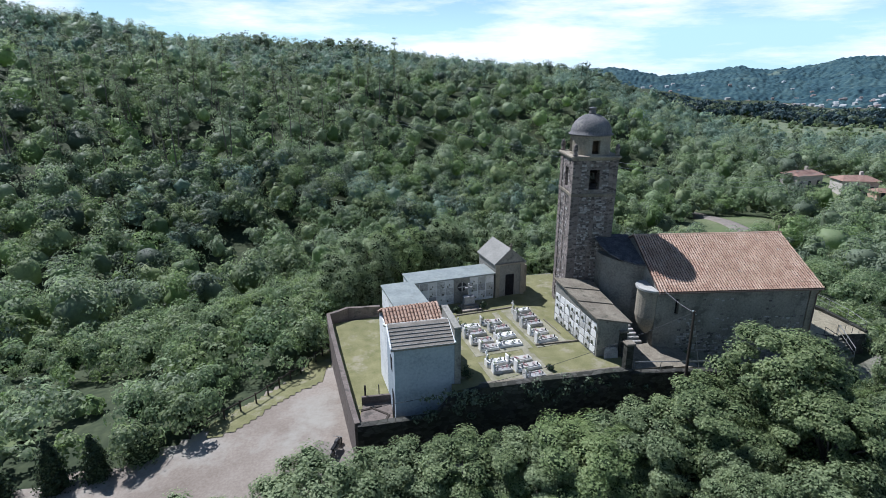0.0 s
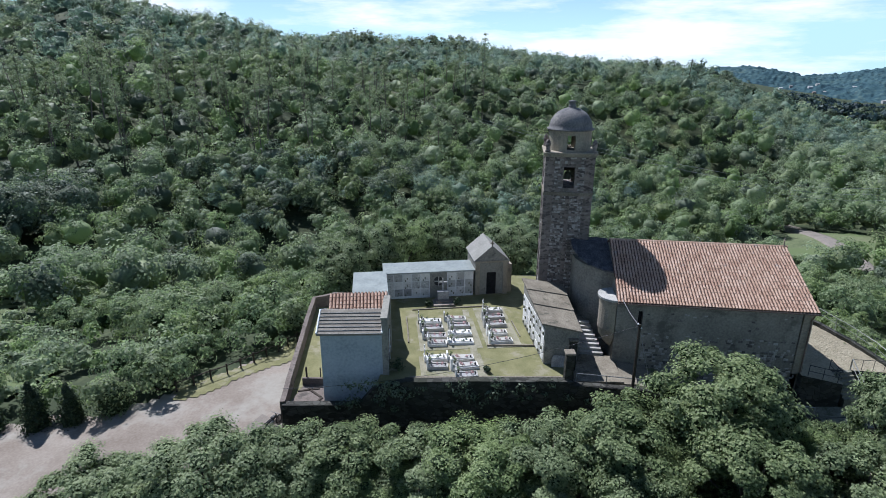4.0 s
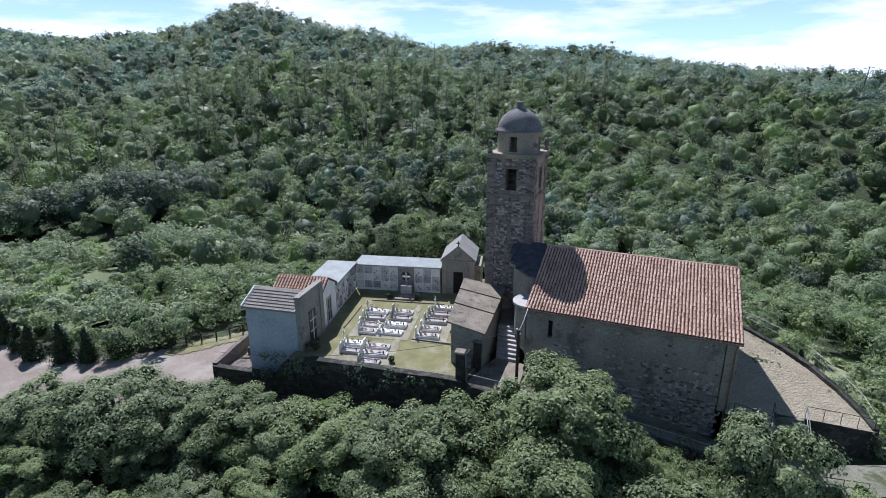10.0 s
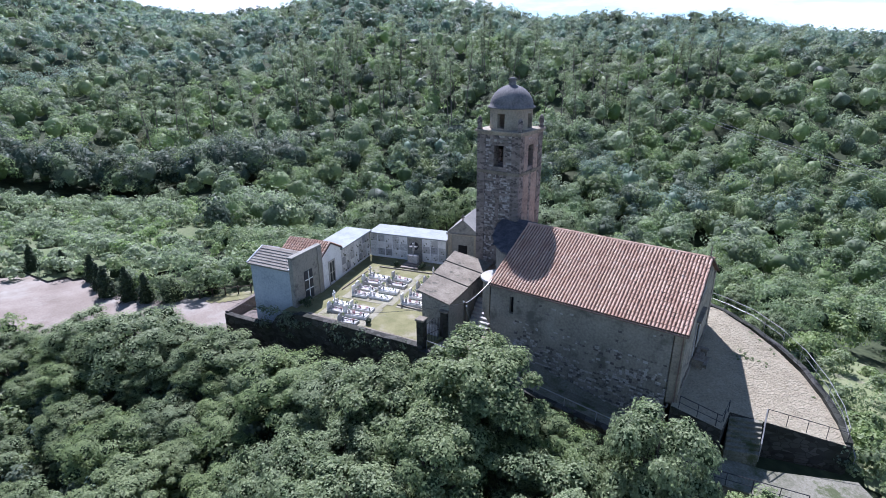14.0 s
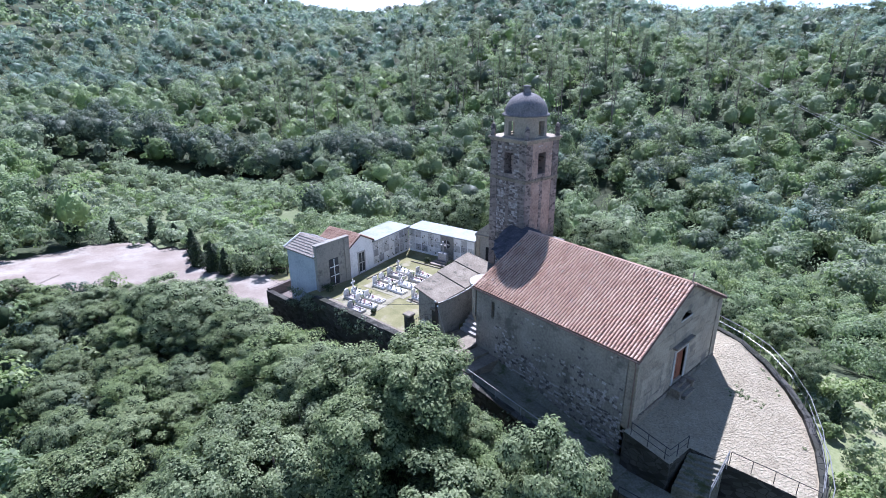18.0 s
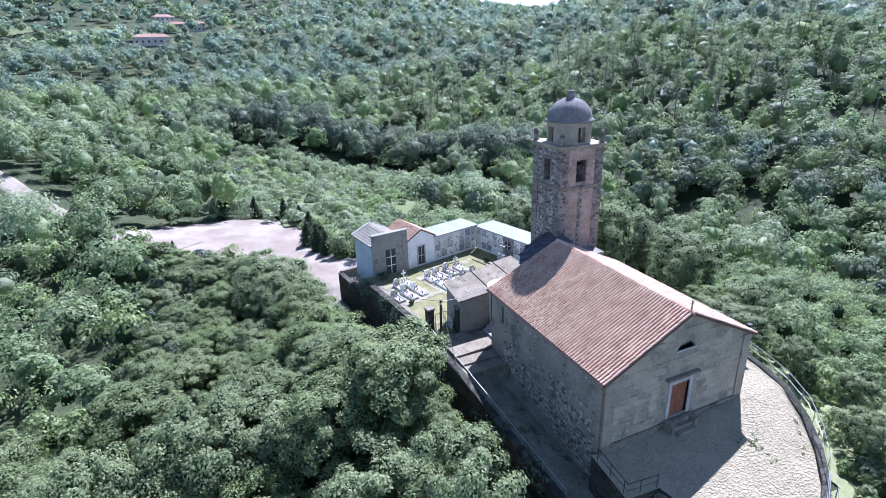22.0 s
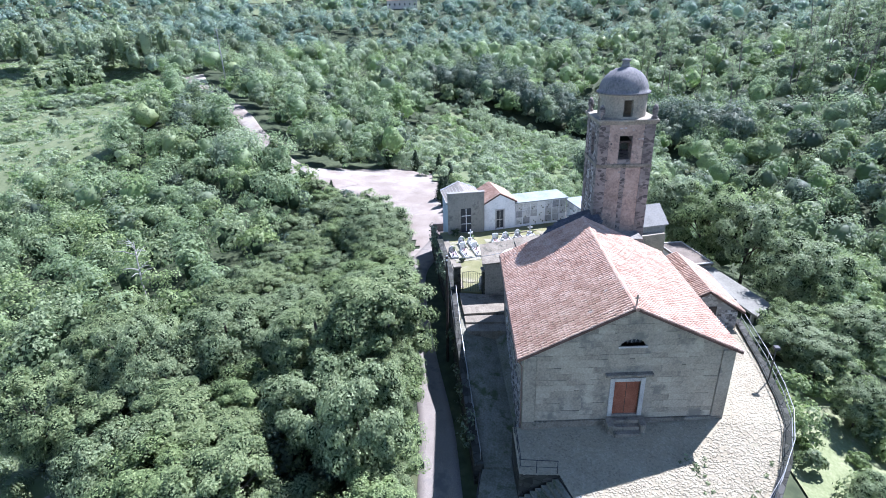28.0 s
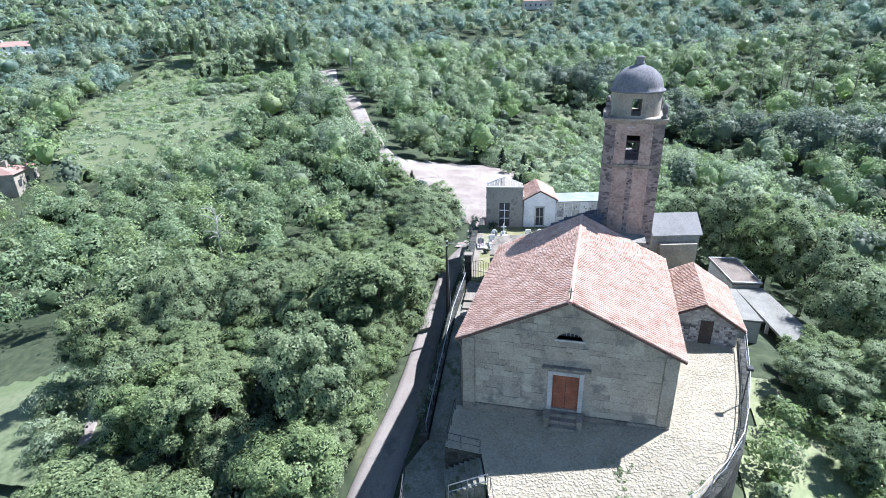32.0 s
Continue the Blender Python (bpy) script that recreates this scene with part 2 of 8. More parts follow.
M_BLUEWALL = material("grey_blue_render", (0.36, 0.41, 0.45), (0.27, 0.31, 0.34), (0.43, 0.48, 0.51), scale=0.6, fine=6, bump=0.15)
M_GREYREND = material("grey_render", (0.2727, 0.265, 0.2346), (0.1717, 0.17, 0.1518), (0.3434, 0.33, 0.2852), scale=0.9, fine=8, bump=0.3, spots=(0.1414, 0.14, 0.1288), spot_scale=0.9, spot_amount=0.3)
M_WHITE = material("whitewash", (0.78, 0.785, 0.77), (0.60, 0.61, 0.60), (0.85, 0.85, 0.83), scale=0.7, fine=7, bump=0.12, spots=(0.48, 0.49, 0.47), spot_scale=0.8, spot_amount=0.1)
M_MARBLE = material("white_marble", (0.7, 0.69, 0.655), (0.44, 0.435, 0.41), (0.8, 0.79, 0.755), scale=1.6, fine=8, bump=0.08, rough=0.5, obj_random=0.4)
M_GREYMARBLE = material("grey_marble", (0.33, 0.33, 0.33), (0.2, 0.2, 0.2), (0.46, 0.46, 0.45), scale=2.2, fine=14, bump=0.1, rough=0.45)
M_SHEET = material("pale_roof_sheet", (0.25, 0.275, 0.26), (0.19, 0.21, 0.20), (0.31, 0.335, 0.315), scale=0.8, fine=5, bump=0.05, rough=0.38, spots=(0.2, 0.215, 0.2), spot_scale=0.6, spot_amount=0.15)
M_SHEET.node_tree.nodes["Principled BSDF"].inputs["Specular IOR Level"].default_value = 0.35
M_CONCRETE = material("concrete", (0.40, 0.39, 0.365), (0.27, 0.265, 0.25), (0.50, 0.49, 0.46), scale=0.9, fine=12, bump=0.25, spots=(0.22, 0.22, 0.20), spot_scale=0.7, spot_amount=0.25)
M_SLAB = material("weathered_slab", (0.2121, 0.187, 0.1472), (0.1394, 0.122, 0.0966), (0.2929, 0.265, 0.2098), scale=1.1, fine=10, bump=0.3, spots=(0.106, 0.1, 0.0782), spot_scale=1.2, spot_amount=0.3)
M_COBBLE = material("cobble_bed", (0.3181, 0.2804, 0.1961), (0.2545, 0.2237, 0.1546), (0.3712, 0.3308, 0.2367), scale=0.5, fine=7, bump=0.2, spots=(0.2333, 0.2258, 0.1546), spot_scale=0.5, spot_amount=0.22)
M_COBSTONE = material("cobble_stone", (0.3234, 0.2877, 0.2077), (0.2387, 0.21, 0.1497), (0.387, 0.3465, 0.255), scale=0.8, fine=12, bump=0.1, island=0.2)
M_COBPIECE = material("cobble_piece", (0.3234, 0.2877, 0.2077), (0.2387, 0.21, 0.1497), (0.387, 0.3465, 0.255), scale=0.8, fine=12, bump=0.1, obj_random=0.2)
M_GRASS = material("mown_grass", (0.18, 0.175, 0.085), (0.125, 0.13, 0.058), (0.25, 0.235, 0.125), scale=0.9, fine=25, bump=0.6, spots=(0.26, 0.24, 0.165), spot_scale=0.5, spot_amount=0.3)
M_BEDS = material("grave_gravel", (0.25, 0.235, 0.17), (0.18, 0.172, 0.115), (0.33, 0.315, 0.25), scale=1.0, fine=12, bump=0.4, spots=(0.175, 0.175, 0.095), spot_scale=0.9, spot_amount=0.4)
M_GRAVEL = material("gravel", (0.252, 0.216, 0.182), (0.192, 0.16, 0.133), (0.318, 0.282, 0.243), rough=0.97, scale=0.28, fine=6, bump=0.3, spots=(0.32, 0.3, 0.262), spot_scale=0.10, spot_amount=0.4, fine_mix=0.35)
M_GRAVEL.node_tree.nodes["Principled BSDF"].inputs["Specular IOR Level"].default_value = 0.05
M_ASPHALT = material("worn_asphalt", (0.215, 0.19, 0.165), (0.16, 0.142, 0.123), (0.275, 0.247, 0.217), scale=0.5, fine=16, bump=0.2, spots=(0.15, 0.14, 0.13), spot_scale=0.5, spot_amount=0.25)
M_EARTH = material("forest_floor", (0.05, 0.064, 0.034), (0.03, 0.042, 0.022), (0.085, 0.1, 0.052), scale=0.12, fine=1.5, bump=0.4, spots=(0.12, 0.13, 0.06), spot_scale=0.03, spot_amount=0.2)
M_SOIL = material("orange_soil", (0.36, 0.2, 0.12), (0.26, 0.14, 0.085), (0.44, 0.29, 0.19), scale=0.6, fine=4, bump=0.4)
M_MEADOW = material("meadow", (0.132, 0.155, 0.08), (0.08, 0.1, 0.05), (0.17, 0.185, 0.104), scale=0.15, fine=2.2, bump=0.6, spots=(0.115, 0.148, 0.066), spot_scale=0.09, spot_amount=0.5)
M_DOOR = material("red_brown_door", (0.235, 0.092, 0.055), (0.17, 0.065, 0.04), (0.29, 0.125, 0.078), scale=2, fine=14, bump=0.1, rough=0.6)
M_DARKWOOD = material("dark_wood", (0.06, 0.05, 0.042), scale=3, fine=18, bump=0.2)
M_VOID = material("near_black", (0.02, 0.02, 0.022), scale=2, fine=8, bump=0.0)
M_IRON = material("dark_iron", (0.06, 0.06, 0.062), scale=4, fine=20, rough=0.55, metal=0.4, bump=0.05)
M_RAIL = material("galvanised_rail", (0.33, 0.335, 0.33), scale=4, fine=20, rough=0.45, metal=0.5, bump=0.05)
M_BRONZE = material("bronze", (0.16, 0.17, 0.13), scale=5, fine=20, rough=0.5, metal=0.7, bump=0.05)
M_COPPER = material("copper_pipe", (0.19, 0.14, 0.115), scale=4, fine=20, rough=0.6, bump=0.05)
M_BARK = material("bark", (0.085, 0.072, 0.06), (0.05, 0.043, 0.036), (0.16, 0.145, 0.125), scale=3, fine=14, bump=0.5)
M_PINKPLASTER = material("pinkish_plaster", (0.3384, 0.262, 0.2171), (0.2172, 0.168, 0.1398), (0.4343, 0.35, 0.2898), scale=0.9, fine=7, bump=0.35, spots=(0.1717, 0.15, 0.1334), spot_scale=1.3, spot_amount=0.28)
M_WALLSTONE = material("wall_stone", (0.25, 0.23, 0.213), (0.105, 0.098, 0.094), (0.43, 0.405, 0.378), scale=0.9, fine=11, bump=0.4, island=0.5)
M_WALLPIECE = material("wall_stone_piece", (0.25, 0.23, 0.213), (0.105, 0.098, 0.094), (0.43, 0.405, 0.378), scale=0.9, fine=11, bump=0.4, obj_random=0.5)
M_BROWNROOF = material("brown_roof_felt", (0.1717, 0.145, 0.1178), (0.1212, 0.1, 0.0828), (0.2222, 0.19, 0.1564), scale=0.9, fine=9, bump=0.2)
M_PALEROOF = material("pale_flat_roof", (0.265, 0.258, 0.235), (0.2, 0.195, 0.178), (0.325, 0.318, 0.29), scale=0.9, fine=9, bump=0.12, spots=(0.24, 0.235, 0.22), spot_scale=0.6, spot_amount=0.2)
M_FLATROOF = material("flat_roof_grey", (0.2, 0.1944, 0.1656), (0.1454, 0.1416, 0.1214), (0.2545, 0.2472, 0.2119), scale=0.9, fine=9, bump=0.15, spots=(0.1576, 0.156, 0.138), spot_scale=0.6, spot_amount=0.2)
# Mossy ground; part of its dark tone is shade put into the colour.
M_PATH = material("mossy_shade_path", (0.185, 0.18, 0.138), (0.118, 0.12, 0.082), (0.265, 0.252, 0.205), scale=0.9, fine=9, bump=0.4, spots=(0.085, 0.10, 0.05), spot_scale=0.8, spot_amount=0.4)
M_BANK = material("bank_grass", (0.20, 0.225, 0.112), (0.14, 0.168, 0.078), (0.27, 0.28, 0.16), scale=0.5, fine=6, bump=0.6, spots=(0.26, 0.245, 0.165), spot_scale=0.3, spot_amount=0.3)
M_BROWNWALL = material("brown_yard_render", (0.165, 0.138, 0.122), (0.105, 0.088, 0.078), (0.22, 0.19, 0.17), scale=0.9, fine=8, bump=0.3, spots=(0.09, 0.08, 0.072), spot_scale=0.9, spot_amount=0.3)
M_PETAL = material("faded_petals", (0.55, 0.33, 0.33), (0.45, 0.2, 0.2), (0.7, 0.6, 0.55), scale=6, fine=30, bump=0.0)
M_GLASS = material("window_glass", (0.05, 0.055, 0.06), scale=1.5, fine=4, rough=0.12, bump=0.0)


def leaf_material(name, base, dark, light, translucent=0.28):
    m = material(name, base, dark, light, rough=0.56, scale=0.35, fine=2.2, bump=0.0, island=0.44, translucent=translucent, fine_mix=0.4)
    m.node_tree.nodes["Principled BSDF"].inputs["Specular IOR Level"].default_value = 0.2
    return m


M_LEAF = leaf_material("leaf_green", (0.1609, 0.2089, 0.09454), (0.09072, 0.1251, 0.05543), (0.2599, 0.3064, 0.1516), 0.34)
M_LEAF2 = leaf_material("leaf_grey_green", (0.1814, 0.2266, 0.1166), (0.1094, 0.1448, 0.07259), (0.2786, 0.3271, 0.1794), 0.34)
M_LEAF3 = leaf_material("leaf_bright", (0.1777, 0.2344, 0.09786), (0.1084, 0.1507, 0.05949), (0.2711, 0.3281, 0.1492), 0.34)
# Lighter copies of the leaf greens; the hillside's brighter light is in their colour.
M_LITWOOD1 = leaf_material("lit_wood_green", (0.187, 0.2458, 0.1316), (0.116, 0.1595, 0.08486), (0.2665, 0.327, 0.1799), 0.42)
M_LITWOOD2 = leaf_material("lit_wood_grey_green", (0.2197, 0.2658, 0.1697), (0.1449, 0.1815, 0.1163), (0.301, 0.349, 0.2274), 0.42)
M_LITWOOD3 = leaf_material("lit_wood_bright", (0.201, 0.2708, 0.1188), (0.129, 0.1826, 0.0755), (0.2805, 0.351, 0.1655), 0.42)
M_PINE = leaf_material("pine_needles", (0.187, 0.2227, 0.1358), (0.1216, 0.1504, 0.08913), (0.2618, 0.3029, 0.1884), 0.4)
M_OLIVE = leaf_material("olive_leaves", (0.2356, 0.2808, 0.1799), (0.1571, 0.1946, 0.1188), (0.3272, 0.3751, 0.2478), 0.42)
# Paler, bluer leaf colour that carries the haze over distant woods.
M_HAZEWOOD = leaf_material("far_wood_haze_leaves", (0.1777, 0.2407, 0.1884), (0.1103, 0.1605, 0.1307), (0.2469, 0.3159, 0.2461), 0.42)
# Dark greens; ravine, creek and understory hold their shade in this leaf colour.
M_SHADELEAF = leaf_material("leaf_shade_green", (0.062, 0.1, 0.07), (0.034, 0.06, 0.044), (0.105, 0.15, 0.105), 0.2)
M_DARKLEAF = leaf_material("leaf_dark_green", (0.1103, 0.1443, 0.0936), (0.063, 0.08756, 0.05616), (0.1733, 0.2109, 0.1404), 0.25)
M_CYPRESS = leaf_material("leaf_cypress", (0.035, 0.055, 0.026), (0.016, 0.028, 0.014), (0.06, 0.088, 0.04), 0.1)
M_DEADWOOD = material("bleached_wood", (0.42, 0.4, 0.37), (0.3, 0.285, 0.26), (0.52, 0.5, 0.46), scale=3, fine=14, bump=0.2)
M_PINEBARK = material("pine_bark", (0.17, 0.145, 0.125), (0.10, 0.085, 0.075), (0.26, 0.23, 0.20), scale=3, fine=14, bump=0.4)
# Dark fill inside crowns; the shade between leaves is put into its colour.
M_CORE = material("crown_shade", (0.032, 0.05, 0.022), scale=1.5, fine=7, bump=1.0)
# Blue haze over the far range is put into this base colour.
M_HAZEHILL = material("far_hills_haze", (0.036, 0.078, 0.092), (0.014, 0.04, 0.058), (0.075, 0.125, 0.122), scale=0.008, fine=0.07, bump=0.0, fine_mix=0.55, spots=(0.13, 0.17, 0.14), spot_scale=0.004, spot_amount=0.1)
M_PLAIN = material("valley_floor", (0.14, 0.175, 0.105), (0.09, 0.125, 0.075), (0.21, 0.225, 0.15), scale=0.012, fine=0.1, bump=0.0)
# Leaf colour with the river belt's shadow and haze painted in.
M_HAZEBELT = leaf_material("river_belt_haze_leaves", (0.03, 0.058, 0.062), (0.016, 0.034, 0.04), (0.05, 0.085, 0.085), 0.1)
M_HOUSE = material("house_plaster", (0.5, 0.455, 0.405), (0.4, 0.36, 0.32), (0.58, 0.53, 0.48), scale=0.6, fine=5, bump=0.1)
M_TOWN = material("far_houses", (0.42, 0.42, 0.41), (0.3, 0.24, 0.22), (0.58, 0.58, 0.57), scale=0.02, fine=0.2, bump=0.0, island=0.5)


# ---- tools for building ----
def part(name, bm, mat, parent=None, label="", smooth=False):
    me = bpy.data.meshes.new(name)
    bm.normal_update()
    bm.to_mesh(me)
    bm.free()
    me.materials.append(mat)
    if smooth:
        me.polygons.foreach_set("use_smooth", [True] * len(me.polygons))
    ob = new(name, me)
    if parent is not None:
        ob.parent = parent
    if label:
        tagged(ob, label)
    return ob


def thing(name, label, category, group="", kind="", at=None):
    ob = new(name)
    ob.empty_display_size = 0.2
    if at is not None:
        ob.matrix_world = at
    return tagged(ob, label, category, group, kind)


def add_box(bm, x0, y0, z0, x1, y1, z1, m=None, bevel=0.0):
    vs = [bm.verts.new((x, y, z)) for x in (x0, x1) for y in (y0, y1) for z in (z0, z1)]
    fs = [bm.faces.new([vs[i] for i in q]) for q in ((0, 1, 3, 2), (4, 6, 7, 5), (0, 4, 5, 1), (2, 3, 7, 6), (0, 2, 6, 4), (1, 5, 7, 3))]
    if bevel:
        es = list({e for f in fs for e in f.edges})
        r = bmesh.ops.bevel(bm, geom=es, offset=bevel, segments=1, affect="EDGES", profile=0.5)
        vs = list({v for f in r["faces"] for v in f.verts} | {v for v in vs if v.is_valid})
    if m is not None:
        for v in vs:
            v.co = m @ v.co
    return vs


def box(x0, y0, z0, x1, y1, z1, m=None, bevel=0.0):
    bm = bmesh.new()
    add_box(bm, x0, y0, z0, x1, y1, z1, m, bevel)
    return bm


def add_prism(bm, poly, z0, z1):
    """An upright block over a ground outline; z0 and z1 may be numbers or functions of x, y."""
    f0 = z0 if callable(z0) else (lambda x, y: z0)
    f1 = z1 if callable(z1) else (lambda x, y: z1)
    a = [bm.verts.new((x, y, f0(x, y))) for x, y in poly]
    b = [bm.verts.new((x, y, f1(x, y))) for x, y in poly]
    k = len(poly)
    bm.faces.new(list(reversed(a)))
    bm.faces.new(b)
    for i in range(k):
        j = (i + 1) % k
        bm.faces.new((a[i], a[j], b[j], b[i]))


def prism(poly, z0, z1):
    bm = bmesh.new()
    add_prism(bm, poly, z0, z1)
    return bm


def add_tube(bm, pts, r, sides=6, cap=True, r1=None):
    """A round bar along the points."""
    rings = []
    k = len(pts)
    for i, p in enumerate(pts):
        p = Vector(p)
        d = (Vector(pts[min(i + 1, k - 1)]) - Vector(pts[max(i - 1, 0)])).normalized()
        a = d.orthogonal().normalized()
        b = d.cross(a)
        rr = r if r1 is None else r + (r1 - r) * i / max(1, k - 1)
        rings.append([bm.verts.new(p + (a * math.cos(t) + b * math.sin(t)) * rr) for t in [2 * math.pi * j / sides for j in range(sides)]])
    for q, s in zip(rings, rings[1:]):
        for j in range(sides):
            bm.faces.new((q[j], q[(j + 1) % sides], s[(j + 1) % sides], s[j]))
    if cap:
        bm.faces.new(list(reversed(rings[0])))
        bm.faces.new(rings[-1])


def tube(pts, r, sides=6, r1=None):
    bm = bmesh.new()
    add_tube(bm, pts, r, sides, True, r1)
    return bm


def lathe(profile, sides=24, squash=1.0):
    """A turned form from radius, height pairs."""
    bm = bmesh.new()
    rings = []
    for r, z in profile:
        rings.append([bm.verts.new((max(r, 0.001) * math.cos(2 * math.pi * j / sides), max(r, 0.001) * squash * math.sin(2 * math.pi * j / sides), z)) for j in range(sides)])
    for q, s in zip(rings, rings[1:]):
        for j in range(sides):
            bm.faces.new((q[j], q[(j + 1) % sides], s[(j + 1) % sides], s[j]))
    bm.faces.new(list(reversed(rings[0])))
    bm.faces.new(rings[-1])
    return bm


def from_arrays(name, verts, faces, mat, parent=None, smooth=False):
    me = bpy.data.meshes.new(name)
    me.from_pydata(verts, [], faces)
    me.materials.append(mat)
    if smooth:
        me.polygons.foreach_set("use_smooth", [True] * len(me.polygons))
    me.update()
    ob = new(name, me)
    if parent is not None:
        ob.parent = parent
    return ob


def frame_of(p, q, z=0.0):
    """A local frame on the ground: x runs from p to q, y to the left of it; returns the pose and the length."""
    d = Vector((q[0] - p[0], q[1] - p[1]))
    return pose(p[0], p[1], z, 0, 0, math.degrees(math.atan2(d.y, d.x))), d.length


# ---- the lie of the land ----
AZ = np.array([-180, -150, -120, -95, -75, -58, -46, -34, -22, 0, 17, 28, 38, 90, 180.0])
RR = np.array([0, 14, 35, 75, 130, 220, 350, 700, 2500.0])
LAND = np.array([
    [-7.5, -14, -15, -15, -12, -5], [-7.5, -12, -10, -8, 2, 55], [-6.5, -4.5, -1.5, 4, 16, 75], [-6.2, -8, -10, -4, 18, 84],
    [-7.2, -13, -15, 2, 26, 74], [-8, -18, -12, 8, 24, 46], [-9, -20, -9, 20, 52, 52], [-9.5, -20, -9, 18, 37, 42],
    [-10, -21, -10, 17, 28, 30], [-10, -21, -13, 10, 20, 8], [-10, -20, -17, 3, 9, -12], [-9.5, -18, -19, -14, -15, -54], [-8, -16, -18, -19, -29, -64],
    [-7.5, -14, -18, -20, -30, -64], [-7.5, -14, -15, -15, -12, -5]])
NEAR = np.array([-4.0, -4.2, -4.4, -4.4, -4.3, -4.0, -3.6, -3.2, -3.0, -2.6, -2.7, -2.8, -3.0, -3.2, -4.0])


def land(x, y):
    """Height of the ground; takes numbers or arrays."""
    x, y = np.asarray(x, float), np.asarray(y, float)
    dx, dy = x + 12.0, y - 4.0
    r = np.hypot(dx * 0.8, dy)
    az = np.degrees(np.arctan2(dx, dy))
    rr = np.maximum(np.hypot(dx, dy), 0.01)
    cols = [np.interp(az, AZ, NEAR), np.interp(az, AZ, NEAR)] + [np.interp(az, AZ, LAND[:, k]) for k in range(6)]
    cols.append(cols[-1] - 24 * np.interp(az, [15, 28, 100, 130], [0, 1, 1, 0]))
    ru = np.where(r < 35, r, rr)
    z = cols[0].copy()
    for k in range(len(RR) - 1):
        u = np.clip((ru - RR[k]) / (RR[k + 1] - RR[k]), 0, 1)
        u = u * u * (3 - 2 * u) * 0.5 + u * 0.5
        z = z + (cols[k + 1] - cols[k]) * u
    far = np.clip((rr - 40) / 120, 0, 1)
    z = z + far * (3.0 * np.sin(x * 0.031 + 1.3) * np.cos(y * 0.027) + 1.8 * np.sin(x * 0.071 + y * 0.053))
    return z


# ---- ground ----
def graded(limit, n, inner):
    t = np.linspace(-1, 1, n)
    k = math.asinh(limit / inner)
    return inner * np.sinh(k * t)


def ground():
    n = 230
    gx, gy = graded(2600, n, 22.0) - 12, graded(2600, n, 22.0) + 2
    X, Y = np.meshgrid(gx, gy)
    Z = land(X, Y)
    verts = np.stack([X, Y, Z], -1).reshape(-1, 3).tolist()
    i = np.arange(n * n).reshape(n, n)
    faces = np.stack([i[:-1, :-1], i[:-1, 1:], i[1:, 1:], i[1:, :-1]], -1).reshape(-1, 4).tolist()
    ob = from_arrays("ground", verts, faces, M_EARTH, smooth=True)
    tagged(ob, "dark wooded ground with leaf litter and scrub", "ground", kind="structure")


ground()


def ribbon(name, line, mat, label, category, lift=0.06, step=1.0, kind="structure", width_noise=0.0):
    """A road laid on the land along x, y, width points."""
    pts = []
    for (x0, y0, w0), (x1, y1, w1) in zip(line, line[1:]):
        k = max(1, int(math.hypot(x1 - x0, y1 - y0) / step))
        pts += [(x0 + (x1 - x0) * i / k, y0 + (y1 - y0) * i / k, w0 + (w1 - w0) * i / k) for i in range(k)]
    pts.append(line[-1])
    for _ in range(6):
        pts = [pts[0]] + [tuple((a + 2 * b + c) / 4 for a, b, c in zip(p, q, s)) for p, q, s in zip(pts, pts[1:], pts[2:])] + [pts[-1]]
    verts, faces, m = [], [], 9
    for i, (x, y, w) in enumerate(pts):
        a, b = pts[max(i - 1, 0)], pts[min(i + 1, len(pts) - 1)]
        d = Vector((b[0] - a[0], b[1] - a[1])).normalized()
        w *= 1 + width_noise * noise.noise((x * 0.15, y * 0.15, 3.0))
        for j in range(m):
            o = (j / (m - 1) - 0.5) * w
            px, py = x - d.y * o, y + d.x * o
            verts.append((px, py, float(land(px, py)) + lift * (1 if 0 < j < m - 1 else -1.5)))
    for i in range(len(pts) - 1):
        for j in range(m - 1):
            q = i * m + j
            faces.append((q, q + 1, q + m + 1, q + m))
    ob = from_arrays(name, verts, faces, mat, smooth=True)
    tagged(ob, label, category, kind=kind)
    return ob


def patch(name, cx, cy, rx, ry, turn, mat, label, category, lift=0.05, wob=0.2, seed=0.0, rings=14, sides=48):
    """An uneven patch of surface laid on the land."""
    verts, faces = [(cx, cy, float(land(cx, cy)) + lift)], []
    c, s = math.cos(radians(turn)), math.sin(radians(turn))
    for i in range(1, rings + 1):
        for j in range(sides):
            a = 2 * math.pi * j / sides
            k = i / rings * (1 + wob * noise.noise((math.cos(a) * 1.3 + seed, math.sin(a) * 1.3, seed)))
            u, v = rx * k * math.cos(a), ry * k * math.sin(a)
            x, y = cx + u * c - v * s, cy + u * s + v * c
            verts.append((x, y, float(land(x, y)) + (lift if i < rings else -0.25)))
    for j in range(sides):
        faces.append((0, 1 + j, 1 + (j + 1) % sides))
    for i in range(rings - 1):
        for j in range(sides):
            a, b = 1 + i * sides + j, 1 + i * sides + (j + 1) % sides
            faces.append((a, a + sides, b + sides, b))
    ob = from_arrays(name, verts, faces, mat, smooth=True)
    return tagged(ob, label, category, kind="structure")


def inside(x, y, poly):
    """Which of the points lie in the outline."""
    x, y = np.asarray(x, float), np.asarray(y, float)
    c = np.zeros(x.shape, bool)
    for (x0, y0), (x1, y1) in zip(poly, poly[1:] + poly[:1]):
        if y0 != y1:
            c ^= ((y0 > y) != (y1 > y)) & (x < (x1 - x0) * (y - y0) / (y1 - y0) + x0)
    return c


